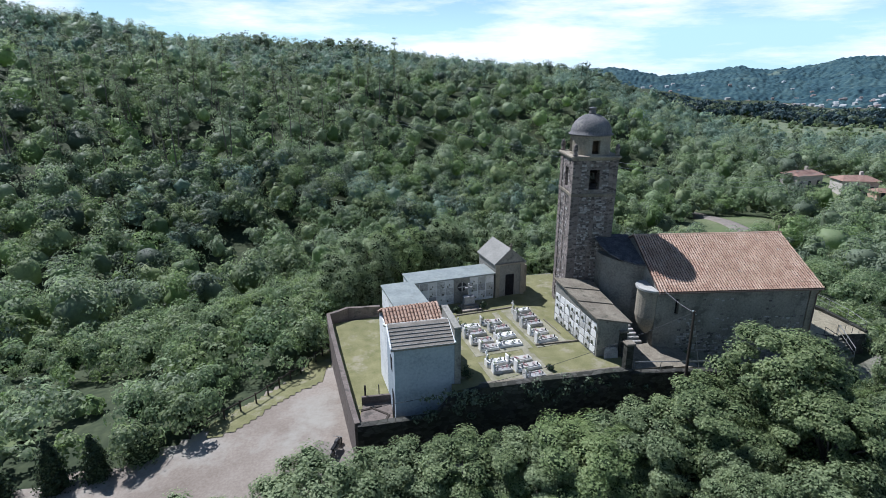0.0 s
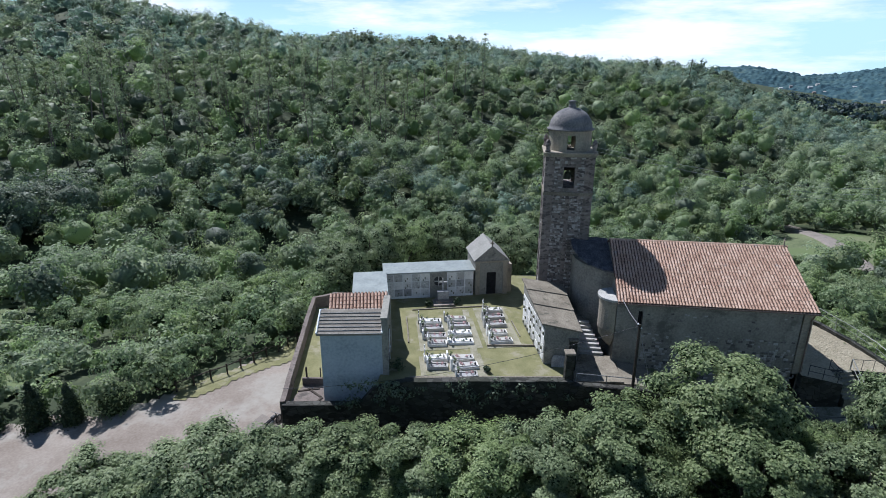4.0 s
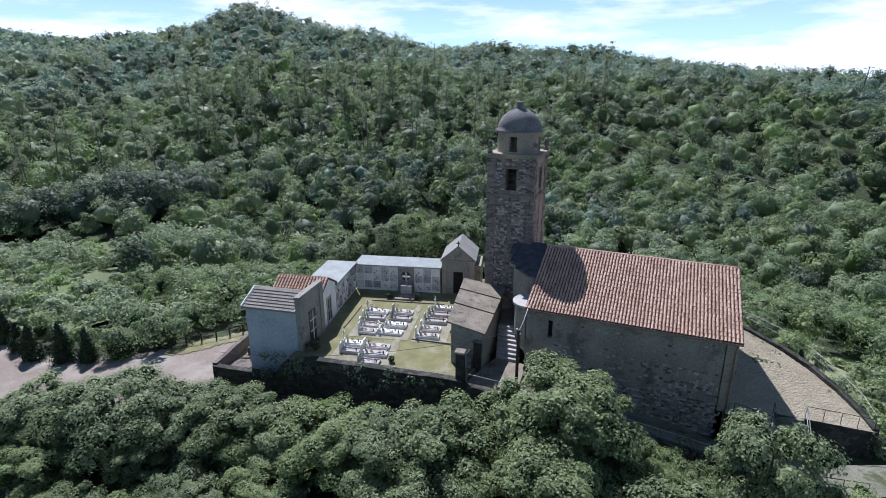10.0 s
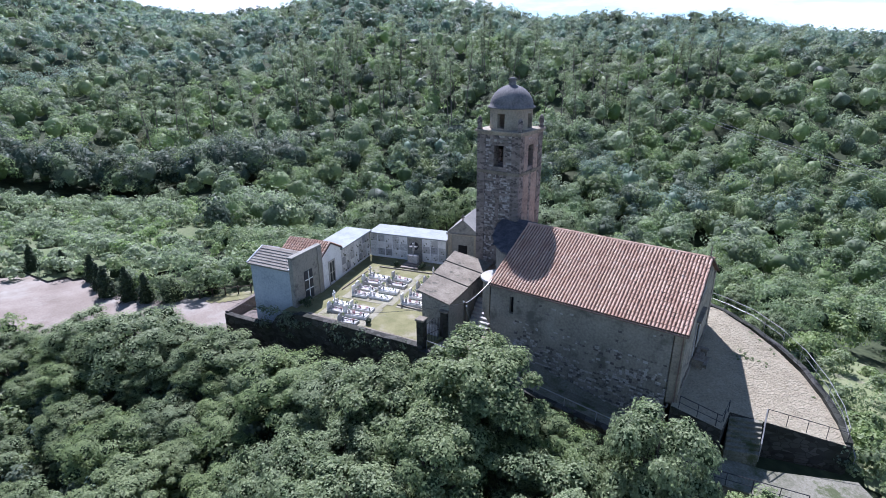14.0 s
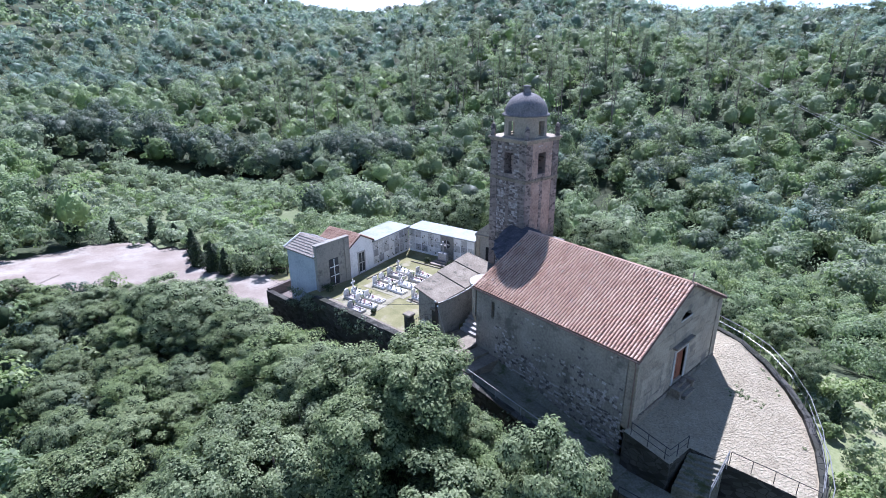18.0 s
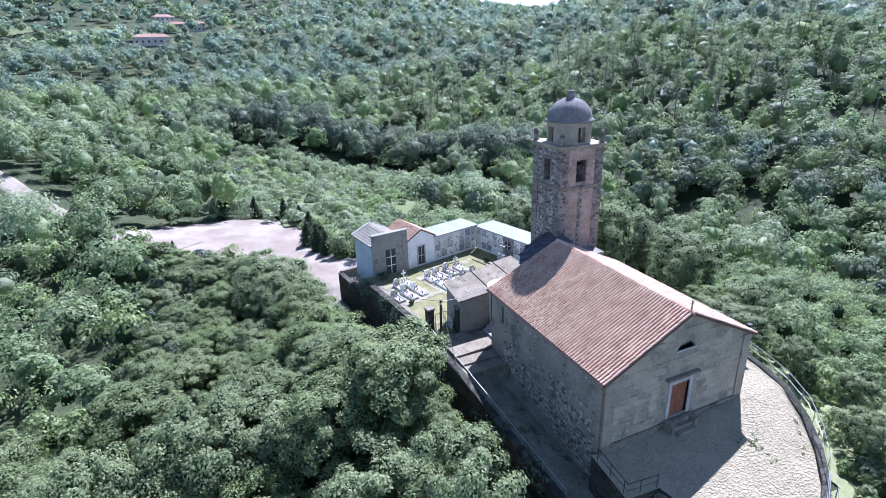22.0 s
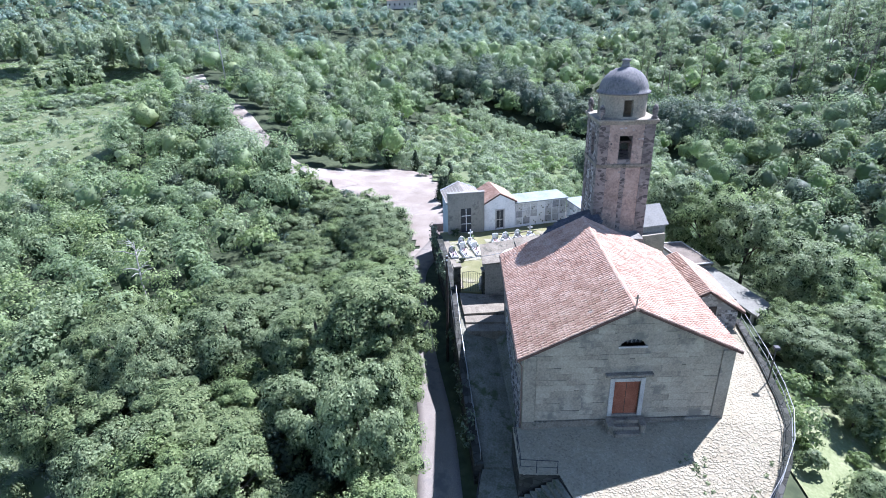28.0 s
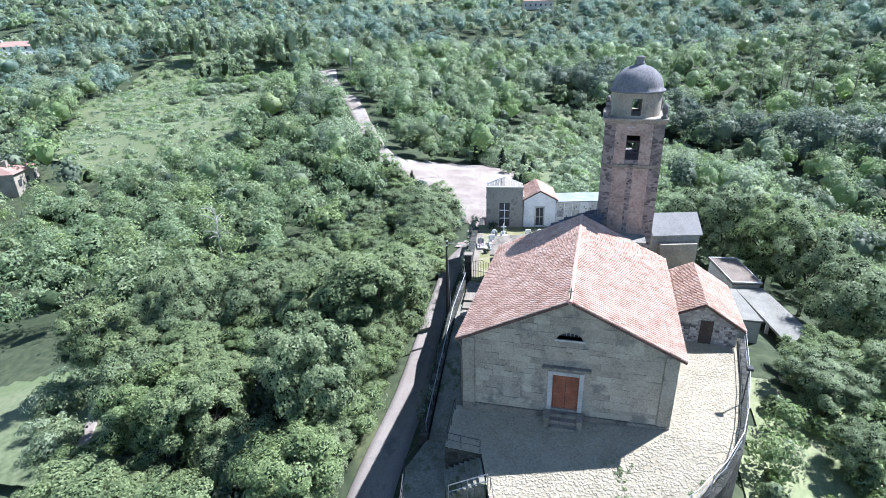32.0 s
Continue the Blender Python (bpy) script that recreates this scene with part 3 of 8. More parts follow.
def draped(name, poly, mat, label, category, lift=0.12, res=0.6):
    """A surface laid on the land inside an outline."""
    xs = np.arange(min(p[0] for p in poly), max(p[0] for p in poly), res)
    ys = np.arange(min(p[1] for p in poly), max(p[1] for p in poly), res)
    X, Y = np.meshgrid(xs, ys)
    jx = 0.9 * np.sin(X * 0.9 + Y * 0.7) + 0.6 * np.sin(X * 2.1 - Y * 1.3)
    keep = inside(X + jx * 0.5, Y + jx * 0.4, poly)
    idx = np.arange(X.size).reshape(X.shape)
    q = keep[:-1, :-1]
    faces = np.stack([idx[:-1, :-1][q], idx[:-1, 1:][q], idx[1:, 1:][q], idx[1:, :-1][q]], -1)
    used = np.unique(faces)
    back_ = np.zeros(X.size, int)
    back_[used] = np.arange(len(used))
    Z = land(X, Y) + lift
    V = np.stack([X, Y, Z], -1).reshape(-1, 3)[used]
    ob = from_arrays(name, V.tolist(), back_[faces].tolist(), mat, smooth=True)
    return tagged(ob, label, category, kind="structure")


HEDGE = [(-36.5, 13.5), (-38.8, 10.4), (-40.8, 6.0), (-43.6, 2.0), (-47.4, -1.7), (-52, -4.4), (-57, -5.0), (-62, -5.0), (-67, -4.6), (-74, -7.0), (-77.5, -13.5), (-76, -22)]
SOUTH = [(-73, -29), (-66, -27), (-58, -21), (-50, -15), (-43, -10), (-38, -8.8), (-33, -9.2)]
draped("parking_area", HEDGE + SOUTH + [(-33, -6.5), (-36, 4), (-37.5, 10)], M_GRAVEL, "pinkish gravel parking clearing with pale worn tracks", "ground", lift=0.13)
draped("verge", [(-37.6, 11.2), (-39.2, 9.6), (-42.0, 3.6), (-46.5, -0.4), (-44.5, -1.6), (-40.5, 2.6), (-38.0, 4.5)], M_GRASS, "dry grass verge along the wooden fence", "ground", lift=0.18, res=0.4)
ribbon("road", [(-62, -22, 7), (-70, -30, 5.0), (-80, -37, 4.0), (-101, -50, 4.2), (-130, -68, 4.6), (-158, -87, 6.5), (-175, -96, 7)], M_GRAVEL, "pale dusty track that winds up to the parking area", "road", lift=0.2, width_noise=0.22)
patch("bare_soil", -88, -52, 4.5, 1.7, 32, M_SOIL, "bare orange soil on the bank beside the track", "ground", lift=0.3, wob=0.5)
ribbon("lane", [(18, -2.6, 3.2), (8, -3.8, 3.2), (3.5, -4.3, 3.0), (-4, -4.75, 2.6), (-12, -6.0, 2.2), (-21, -7.2, 2.0), (-27, -7.9, 2.4), (-31, -7.7, 3.0), (-38, -5.0, 5.0)], M_ASPHALT, "narrow worn asphalt lane below the church wall", "road", lift=0.25, step=0.8)
draped("east_grass", [(9.5, 1), (18, 2), (22, 12), (8, 24), (-6, 27), (-12, 20), (-9, 15.5), (1, 14), (5, 11), (8.2, 6)], M_BANK, "rough sunlit grass below the forecourt wall", "ground", lift=0.10, res=0.8)


def field(name, cx, cy, rx, ry, turn, label, res=3.0):
    c, s = math.cos(radians(turn)), math.sin(radians(turn))
    poly = [(cx + rx * math.cos(t) * c - ry * math.sin(t) * s, cy + rx * math.cos(t) * s + ry * math.sin(t) * c) for t in [2 * math.pi * i / 40 for i in range(40)]]
    draped(name, poly, M_MEADOW, label, "meadow", lift=0.6, res=res)
    return poly


FIELDS = [field("meadow", -150, -133, 100, 36, 30, "pale green overgrown meadow with rough strips"),
          field("meadow", -121, 20, 34, 11, 35, "strip of dry grass among olive trees", 1.5),
          field("meadow", 10, 62, 13, 6, 10, "small sunlit clearing in the woods", 1.5),
          field("meadow", 46, 82, 22, 13, 40, "grassy slope beside a country road", 2.0),
          field("meadow", 98, 116, 20, 12, 60, "lawns round the far houses", 3.0),
          field("meadow", 0.5, -34, 5.5, 10, -12, "bright grass beside an earth path", 0.7),
          field("meadow", -262, -66, 9, 24, 12, "pale terrace of dry grass on the far slope", 3.0),
          field("meadow", -398, -115, 16, 40, 15, "pale terraced field on the far slope", 4.0),
          field("meadow", -440, -68, 11, 30, 5, "pale terraced field below the hamlet", 4.0),
          field("meadow", -446, -152, 18, 44, 18, "dry terraced field on the far slope", 4.0),
          field("meadow", -188, -262, 34, 13, 58, "green lawn below the white villa", 3.0)]
ribbon("earth_path", [(9, -23.5, 1.9), (5.1, -25.3, 1.8), (2.3, -26.4, 1.6), (0.2, -27.8, 1.2), (-1.6, -29.4, 0.7)], M_GRAVEL, "narrow bare earth path beside the clearing", "path", lift=0.66, step=0.5, width_noise=0.7)

draped("valley_floor", [(-12 + r * math.sin(radians(a)), 4 + r * math.cos(radians(a))) for r, a in ((430, 30), (430, 45), (430, 68), (1000, 68), (1000, 48), (1000, 30))], M_PLAIN, "pale flat fields of the far valley floor", "ground", lift=1.5, res=14.0)
draped("grove_ground", [(-148, -6), (-142, 16), (-126, 38), (-104, 34), (-72, 12), (-58, 0), (-70, -8), (-110, -20)], M_MEADOW, "dry grass between scrub and olive trees", "ground", lift=0.35, res=2.0)

# ---- platform walls, piazza, terraces ----
PZ = lambda x, y: (-0.2 * max(x, 0.0) + 0.03 * min(max(y, 0), 11)) if x > 0 else 0.03 * min(max(y, 0), 11)
piazza_poly = [(-0.1, -0.5), (2.6, -0.4), (2.7, 1.55), (4.4, 2.2), (8.6, 3.7), (8.2, 5.2), (7.3, 7.2), (5.9, 9.3), (4.3, 11.0), (2.5, 12.4), (0.4, 13.5), (-1.6, 14.1), (-5.0, 14.8), (-10.0, 15.6), (-10.0, 10.2), (-0.6, 10.2)]
pb = bmesh.new()
pb.faces.new([pb.verts.new((x, y, 0)) for x, y in piazza_poly])
for co, no in (((0.0, 0, 0), (1, 0, 0)), ((0, 0.0, 0), (0, 1, 0)), ((0, 11.0, 0), (0, 1, 0))):
    bmesh.ops.bisect_plane(pb, geom=pb.verts[:] + pb.edges[:] + pb.faces[:], plane_co=co, plane_no=no)
rim = [e for e in pb.edges if e.is_boundary]
skirt = bmesh.ops.extrude_edge_only(pb, edges=rim)
low_ = {v for v in skirt["geom"] if isinstance(v, bmesh.types.BMVert)}
for v in pb.verts:
    v.co.z = -6.0 if v in low_ else PZ(v.co.x, v.co.y) - 0.02
bmesh.ops.triangulate(pb, faces=[f for f in pb.faces if len(f.verts) > 4])
bmesh.ops.recalc_face_normals(pb, faces=pb.faces)
for f in pb.faces:
    f.material_index = 1 if any(v in low_ for v in f.verts) else 0
piazza = part("piazza", pb, M_COBBLE)
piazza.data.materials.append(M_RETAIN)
tagged(piazza, "sloping church forecourt of pale river cobbles in mortar", "pavement", kind="structure")

terrace_z = lambda x: np.interp(x, [-13, -10.2, -5, 0.3], [-0.3, -0.4, -1.3, -2.35])
terrace = part("terrace", prism([(0.4, -2.0), (0.4, 0.05), (-5, 0.05), (-10, 0.05), (-13.4, 0.4), (-16.0, -1.2), (-15.6, -3.5), (-10, -3.1), (-5, -2.6)], -5.5, lambda x, y: float(terrace_z(x))), M_PATH)
tagged(terrace, "mossy sloping grass terrace along the church side", "ground", kind="structure")
landing = part("landing", prism([(-12.3, -0.02), (-12.05, -2.95), (-15.3, -3.3), (-15.0, -1.3), (-14.6, 0.45), (-12.42, 0.45)], -3, -0.05), M_SLAB)
tagged(landing, "worn pale concrete landing at the foot of the stairs", "pavement", kind="structure")


def wall_line(name, pts, thick, mat, label, top, bottom=-6.0, coping=None, kind="structure", step=0.9):
    """A rubble wall along the points; top may be a function of the way along."""
    bm = bmesh.new()
    P = []
    for a, b in zip(pts, pts[1:]):
        k = max(1, int(math.dist(a, b) / step))
        P += [Vector(a).lerp(Vector(b), i / k) for i in range(k)]
    P.append(Vector(pts[-1]))
    rows, s = [], 0.0
    for i, p in enumerate(P):
        d = (P[min(i + 1, len(P) - 1)] - P[max(i - 1, 0)]).normalized()
        nrm = Vector((-d.y, d.x))
        if i:
            s += (P[i] - P[i - 1]).length
        z = top(s) if callable(top) else top
        z += 0.05 * noise.noise((p.x, p.y, 1.0))
        w = thick * (1 + 0.12 * noise.noise((p.x * 1.5, p.y * 1.5, 7.0)))
        a, b = p - nrm * w / 2, p + nrm * w / 2
        rows.append([bm.verts.new((*q, h)) for q, h in ((a, bottom), (a, z), (b, z), (b, bottom))])
    for q, r in zip(rows, rows[1:]):
        for j in range(3):
            bm.faces.new((q[j], r[j], r[j + 1], q[j + 1]))
    bm.faces.new(list(reversed(rows[0])))
    bm.faces.new(rows[-1])
    bmesh.ops.recalc_face_normals(bm, faces=bm.faces)
    ob = part(name, bm, mat)
    return tagged(ob, label, "wall", kind=kind)


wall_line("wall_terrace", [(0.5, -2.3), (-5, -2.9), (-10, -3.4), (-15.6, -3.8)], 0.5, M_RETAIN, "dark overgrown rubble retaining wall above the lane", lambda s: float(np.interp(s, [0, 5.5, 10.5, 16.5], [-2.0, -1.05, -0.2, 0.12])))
wall_line("wall_cemetery_south", [(-15.4, -3.6), (-20.6, -4.35), (-26.2, -5.2)], 0.55, M_RETAIN, "mossy rubble cemetery retaining wall with a low parapet, darkened for shade", 0.28)
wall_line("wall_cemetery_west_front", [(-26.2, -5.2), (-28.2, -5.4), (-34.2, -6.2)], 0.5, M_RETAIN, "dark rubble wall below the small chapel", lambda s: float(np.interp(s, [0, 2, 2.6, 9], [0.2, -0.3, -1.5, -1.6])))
wall_line("wall_yard_west", [(-34.2, -6.2), (-34.9, -3.5), (-37.2, 6.0), (-38.2, 10.5), (-36.6, 11.8), (-33.5, 12.0)], 0.35, M_BROWNWALL, "weathered rendered wall round the narrow back yard", -1.45)
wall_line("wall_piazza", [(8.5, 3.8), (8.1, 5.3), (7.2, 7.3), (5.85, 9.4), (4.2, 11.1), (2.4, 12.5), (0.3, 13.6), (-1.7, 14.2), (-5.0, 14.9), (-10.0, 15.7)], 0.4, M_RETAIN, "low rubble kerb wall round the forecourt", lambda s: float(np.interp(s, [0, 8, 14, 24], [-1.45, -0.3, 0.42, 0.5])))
cem_poly = [(-15.5, -3.5), (-26.2, -5.0), (-28.0, -5.2), (-28.1, -0.8), (-29.0, 2.2), (-30.9, 8.0), (-22.8, 10.4), (-19.5, 11.2), (-16.8, 9.8), (-16.0, 5.5), (-15.0, 2.0)]
cem = part("cemetery_ground", prism(cem_poly, -5.5, 0.0), M_GRASS)
tagged(cem, "mown yellow-green grass of the walled cemetery", "ground", kind="structure")
yard = part("yard_ground", prism([(-28.2, -5.2), (-34.1, -6.0), (-34.8, -3.5), (-37.1, 6.0), (-38.0, 10.4), (-33, 12), (-30.9, 8.0), (-29.0, 2.2)], -6, -2.45), M_GRASS)
tagged(yard, "narrow grass strip behind the burial chapels", "ground", kind="structure")
back = part("back_ground", prism([(-22.8, 10.4), (-19.5, 11.2), (-16.8, 9.8), (-14.0, 9.8), (-12.4, 10.6), (-9.5, 10.6), (-9.5, 15.5), (-14, 16.2), (-20, 15.6), (-23.5, 14.5)], -6, -0.15), M_GRASS)
tagged(back, "rough grass behind the church and tower", "ground", kind="structure")

# ---- church ----
XB, W, EZ, RZ, RY = -12.4, 10.5, 4.6, 7.15, 5.25


def roof_z(y):
    return EZ + (RZ - EZ) * (1 - abs(y - RY) / RY)


church = thing("church", "stone village church with a terracotta tiled gable roof", "church")
# walls as slabs with real openings
slit = (-10.95, -10.65, 2.5, 3.75)
for x0, x1, z0, z1 in ((XB, slit[0], -5.5, EZ), (slit[1], 0.0, -5.5, EZ), (slit[0], slit[1], -5.5, slit[2]), (slit[0], slit[1], slit[3], EZ)):
    part("side_wall", box(x0, 0.0, z0, x1, 0.6, z1), M_SIDE, church, "grey rubble stone side wall")
north = box(XB, W - 0.6, -3, 0.0, W, EZ)
part("north_wall", north, M_SIDE, church)
rear = bmesh.new()
a = [rear.verts.new(p) for p in ((XB, 0.6, -3), (XB, W - 0.6, -3), (XB, W - 0.6, EZ + 0.2), (XB, RY, RZ - 0.1), (XB, 0.6, EZ + 0.2))]
r = bmesh.ops.extrude_face_region(rear, geom=[rear.faces.new(a)])
bmesh.ops.translate(rear, vec=(0.5, 0, 0), verts=[v for v in r["geom"] if isinstance(v, bmesh.types.BMVert)])
bmesh.ops.recalc_face_normals(rear, faces=rear.faces)
part("rear_wall", rear, M_SIDE, church)

# facade with door and half-round window openings
DY0, DY1, DZ0, DZ1 = 4.66, 5.98, 0.68, 2.82
LY, LZ, LR = 5.36, 4.95, 0.62


def facade():
    bm = bmesh.new()
    top = lambda y: roof_z(y) - 0.06
    ys = sorted({0.0, DY0, DY1, RY, W} | {round(LY + LR * math.cos(math.pi * i / 12), 4) for i in range(13)})
    def slab(y0, y1, a0, a1, b0, b1):
        v = [bm.verts.new((x, y, z)) for x in (-0.6, -0.02) for y, z in ((y0, a0), (y1, a1), (y1, b1), (y0, b0))]
        for f in ((3, 2, 1, 0), (4, 5, 6, 7), (0, 1, 5, 4), (2, 3, 7, 6), (1, 2, 6, 5), (3, 0, 4, 7)):
            bm.faces.new([v[i] for i in f])
    arc = lambda y: LZ + 0.62 * math.sqrt(max(0.0, LR ** 2 - (y - LY) ** 2))
    for y0, y1 in zip(ys, ys[1:]):
        m = (y0 + y1) / 2
        base = -3.5
        if DY0 < m < DY1:
            slab(y0, y1, -3.5, -3.5, DZ0, DZ0)
            base = DZ1
        if abs(m - LY) < LR:
            slab(y0, y1, base, base, LZ, LZ)
            slab(y0, y1, arc(y0), arc(y1), top(y0), top(y1))
        else:
            slab(y0, y1, base, base, top(y0), top(y1))
    bmesh.ops.remove_doubles(bm, verts=bm.verts, dist=0.0005)
    return bm


part("facade_wall", facade(), M_PLASTER, church, "grey ashlar stone facade with faded mortar")
door = part("door", box(-0.22, DY0, DZ0, -0.14, DY1, DZ1), M_DOOR, church, "plain red-brown wooden double door")
part("door_seam", box(-0.15, (DY0 + DY1) / 2 - 0.012, DZ0, -0.132, (DY0 + DY1) / 2 + 0.012, DZ1), M_DARKWOOD, door)
fr = bmesh.new()
add_box(fr, -0.3, DY0 - 0.24, DZ0 - 0.05, 0.05, DY0, DZ1 + 0.22, bevel=0.02)
add_box(fr, -0.3, DY1, DZ0 - 0.05, 0.05, DY1 + 0.24, DZ1 + 0.22, bevel=0.02)
add_box(fr, -0.3, DY0, DZ1, 0.05, DY1, DZ1 + 0.22, bevel=0.02)
part("door_surround", fr, M_TRIM, church, "dressed pale stone door surround")
part("door_hood", box(-0.05, DY0 - 0.55, DZ1 + 0.42, 0.26, DY1 + 0.55, DZ1 + 0.56, bevel=0.03), M_SLAB, church, "thin stone ledge above the door")
part("lunette_glass", box(-0.42, LY - LR, LZ, -0.38, LY + LR, LZ + LR), M_GLASS, church, "dark half-round window")
ws = bmesh.new()
for i in range(-2, 3):
    part("lunette_bar", tube([(-0.3, LY + i * 0.2, LZ), (-0.3, LY + i * 0.2, LZ + 0.36)], 0.02, 4), M_TRIM, church)
add_box(ws, -0.5, LY - LR - 0.1, LZ - 0.1, 0.04, LY + LR + 0.1, LZ)
part("lunette_sill", ws, M_TRIM, church)
part("slit_glass", box(slit[0], 0.3, slit[2], slit[1], 0.34, slit[3]), M_VOID, church)
for y in (-0.045, W - 0.605):
    part("corner_pilaster", box(-0.55, y, -0.2, 0.06, y + 0.65, EZ - 0.05, bevel=0.015), M_PLASTER, church, "smooth corner pilaster strip")
part("plinth", box(-0.2, -0.04, -3.0, 0.1, W + 0.02, 0.45, bevel=0.02), M_SLAB, church, "projecting dark stone plinth")
for i, (d0, d1) in enumerate(((0.62, 0.92), (0.34, 0.62), (0.1, 0.34))):
    part("door_step", box(d0, DY0 - 0.02, -0.4, d1, DY1 + 0.02, 0.2 + i * 0.2, bevel=0.015), M_SLAB, church, "worn stone door step")
for y in (DY0 - 0.32, DY1 + 0.04):
    bk = bmesh.new()
    add_box(bk, 0.1, y, -0.4, 0.72, y + 0.28, 0.55, bevel=0.03)
    add_box(bk, 0.1, y - 0.03, 0.55, 0.78, y + 0.31, 0.64, bevel=0.02)
    part("step_cheek", bk, M_SLAB, church)
# roof deck, verges, gutter, ridge cross
OX0, OX1, OY = XB - 0.05, 0.22, 0.32


def slope_frame(sign):
    """Point on the roof: s along the eave from the rear, d up from the eave."""
    k = (RZ - EZ) / RY
    ln = math.hypot(RY + OY, (RY + OY) * k)
    def at(s, d, h=0.0):
        t = d / ln * (RY + OY)
        y = -OY + t if sign < 0 else W + OY - t
        n = Vector((0, -k if sign < 0 else k, 1)).normalized()
        return Vector((OX0 + s, y, EZ - OY * k + t * k)) + n * h
    return at, ln


deck = bmesh.new()
for sign in (-1, 1):
    at, ln = slope_frame(sign)
    a = [deck.verts.new(at(s, d, h)) for s in (0, OX1 - OX0) for d in (0, ln) for h in (-0.08, 0.04)]
    for q in ((0, 1, 3, 2), (4, 6, 7, 5), (0, 4, 5, 1), (2, 3, 7, 6), (0, 2, 6, 4), (1, 5, 7, 3)):
        deck.faces.new([a[i] for i in q])
bmesh.ops.recalc_face_normals(deck, faces=deck.faces)
roof = part("roof", deck, M_UNDER, church, "terracotta barrel-tile gable roof, sun-bleached in places")


def barrel(w, length, r_low, r_high, h=0.0, seg=5, thick=0.0):
    """One cover tile, as vertices and faces; x across, y up the slope, z out."""
    v, f = [], []
    for y, r, lift in ((0.0, r_low, 0.016), (length, r_high, 0.0)):
        for i in range(seg + 1):
            a = math.pi * i / seg
            v.append((-r * math.cos(a), y, r * 0.95 * math.sin(a) + lift))
    n = seg + 1
    for i in range(seg):
        f.append((i, i + 1, i + 1 + n, i + n))
    f.append(tuple(range(n - 1, -1, -1)))
    return v, f


def tile_roof(parent, at, width, length, mat_joined, mat_piece, pitch=0.205, row=0.34, pieces=lambda s, d: False, seed=1, radius=0.074):
    rnd = random.Random(seed)
    v0, f0 = barrel(pitch, row * 1.12, radius, radius * 0.82)
    me = bpy.data.meshes.new("roof_tile")
    me.from_pydata(v0, [], f0)
    me.materials.append(mat_piece)
    cols, rows = int(width / pitch), int(math.ceil(length / row))
    ex = (at(1, 0) - at(0, 0)).normalized()
    ey = (at(0, 1) - at(0, 0)).normalized()
    ez = ex.cross(ey)
    if ez.z < 0:
        ez = -ez
    base = Matrix((ex, ey, ez)).transposed().to_4x4()
    V, F, count = [], [], 0
    for c in range(cols):
        s = (c + 0.5) * width / cols
        for r in range(rows):
            d = r * length / rows
            p = at(s + rnd.uniform(-0.012, 0.012), d, 0.045 + rnd.uniform(-0.004, 0.006))
            m = Matrix.Translation(p) @ base @ Matrix.Rotation(rnd.uniform(-0.035, 0.035), 4, "Z")
            if pieces(s, d) and count < 290:
                ob = new("roof_tile", me)
                ob.parent = parent
                ob.matrix_parent_inverse = parent.matrix_world.inverted() if parent.parent is None else Matrix()
                ob.matrix_basis = m
                count += 1
            else:
                o = len(V)
                V += [tuple(m @ Vector(q)) for q in v0]
                F += [tuple(o + i for i in q) for q in f0]
    ob = from_arrays("tile_field", V, F, mat_joined, parent)
    tagged(ob, kind="stuff")
    return me


def ridge_tiles(parent, p, q, mat, n, r=0.16):
    bm = bmesh.new()
    p, q = Vector(p), Vector(q)
    for i in range(n):
        a, b = p.lerp(q, i / n), p.lerp(q, (i + 1.12) / n)
        add_tube(bm, [a, b], r, 7, True, r * 0.88)
    return part("ridge_tiles", bm, mat, parent)


at_s, LN = slope_frame(-1)
at_n, _ = slope_frame(1)
ridge_tiles(roof, (OX0, RY, RZ + 0.02), (OX1 + 0.02, RY, RZ + 0.02), M_TILE, 34, 0.12)
gut = bmesh.new()
g = EZ - OY * (RZ - EZ) / RY - 0.06
add_tube(gut, [(OX0, -OY - 0.04, g), (OX1, -OY - 0.04, g)], 0.065, 6)
add_tube(gut, [(OX1 - 0.25, -OY - 0.04, g), (OX1 - 0.3, -0.11, g - 0.5), (OX1 - 0.3, -0.11, -2.4)], 0.04, 6)
part("gutter", gut, M_COPPER, church, "dark copper gutter and downpipe")
cross = bmesh.new()
add_box(cross, 0.0, RY - 0.03, RZ, 0.06, RY + 0.03, RZ + 0.7)
add_box(cross, 0.005, RY - 0.13, RZ + 0.5, 0.055, RY + 0.13, RZ + 0.55)
part("gable_cross", cross, M_SLAB, church, "small weathered cross on the gable")

# choir, apse and rounded buttress between nave and tower
choir = thing("choir", "rubble stone choir with a dark slate roof behind the nave", "church choir")
apse = [(XB, 2.75), (XB, 9.5), (-15.3, 9.5), (-15.0, 6.3), (-14.86, 5.2), (-14.45, 4.2), (-13.8, 3.4), (-13.1, 2.9)]
part("choir_wall", prism(apse, -2, lambda x, y: 5.55), M_SIDE, choir)
slope = lambda x, y: 5.5 + 0.30 * (y - 2.4)
ro_ = [(XB + 0.02, 2.45), (XB + 0.02, 6.6), (-15.25, 6.6), (-15.1, 5.1), (-14.65, 3.95), (-13.9, 3.1), (-13.1, 2.6)]
cw = part("choir_roof", prism(ro_, lambda x, y: slope(x, y) - 0.02, lambda x, y: slope(x, y) + 0.08), M_SLATE, choir, "dark slate lean-to roof")
rs = random.Random(19)
slates = []
for wd in (0.26, 0.33, 0.4):
    sm = bpy.data.meshes.new("slate")
    sb_ = box(-wd / 2, 0, 0, wd / 2, 0.4, 0.03, bevel=0.006)
    sb_.to_mesh(sm)
    sb_.free()
    sm.materials.append(M_SLATE)
    slates.append(sm)
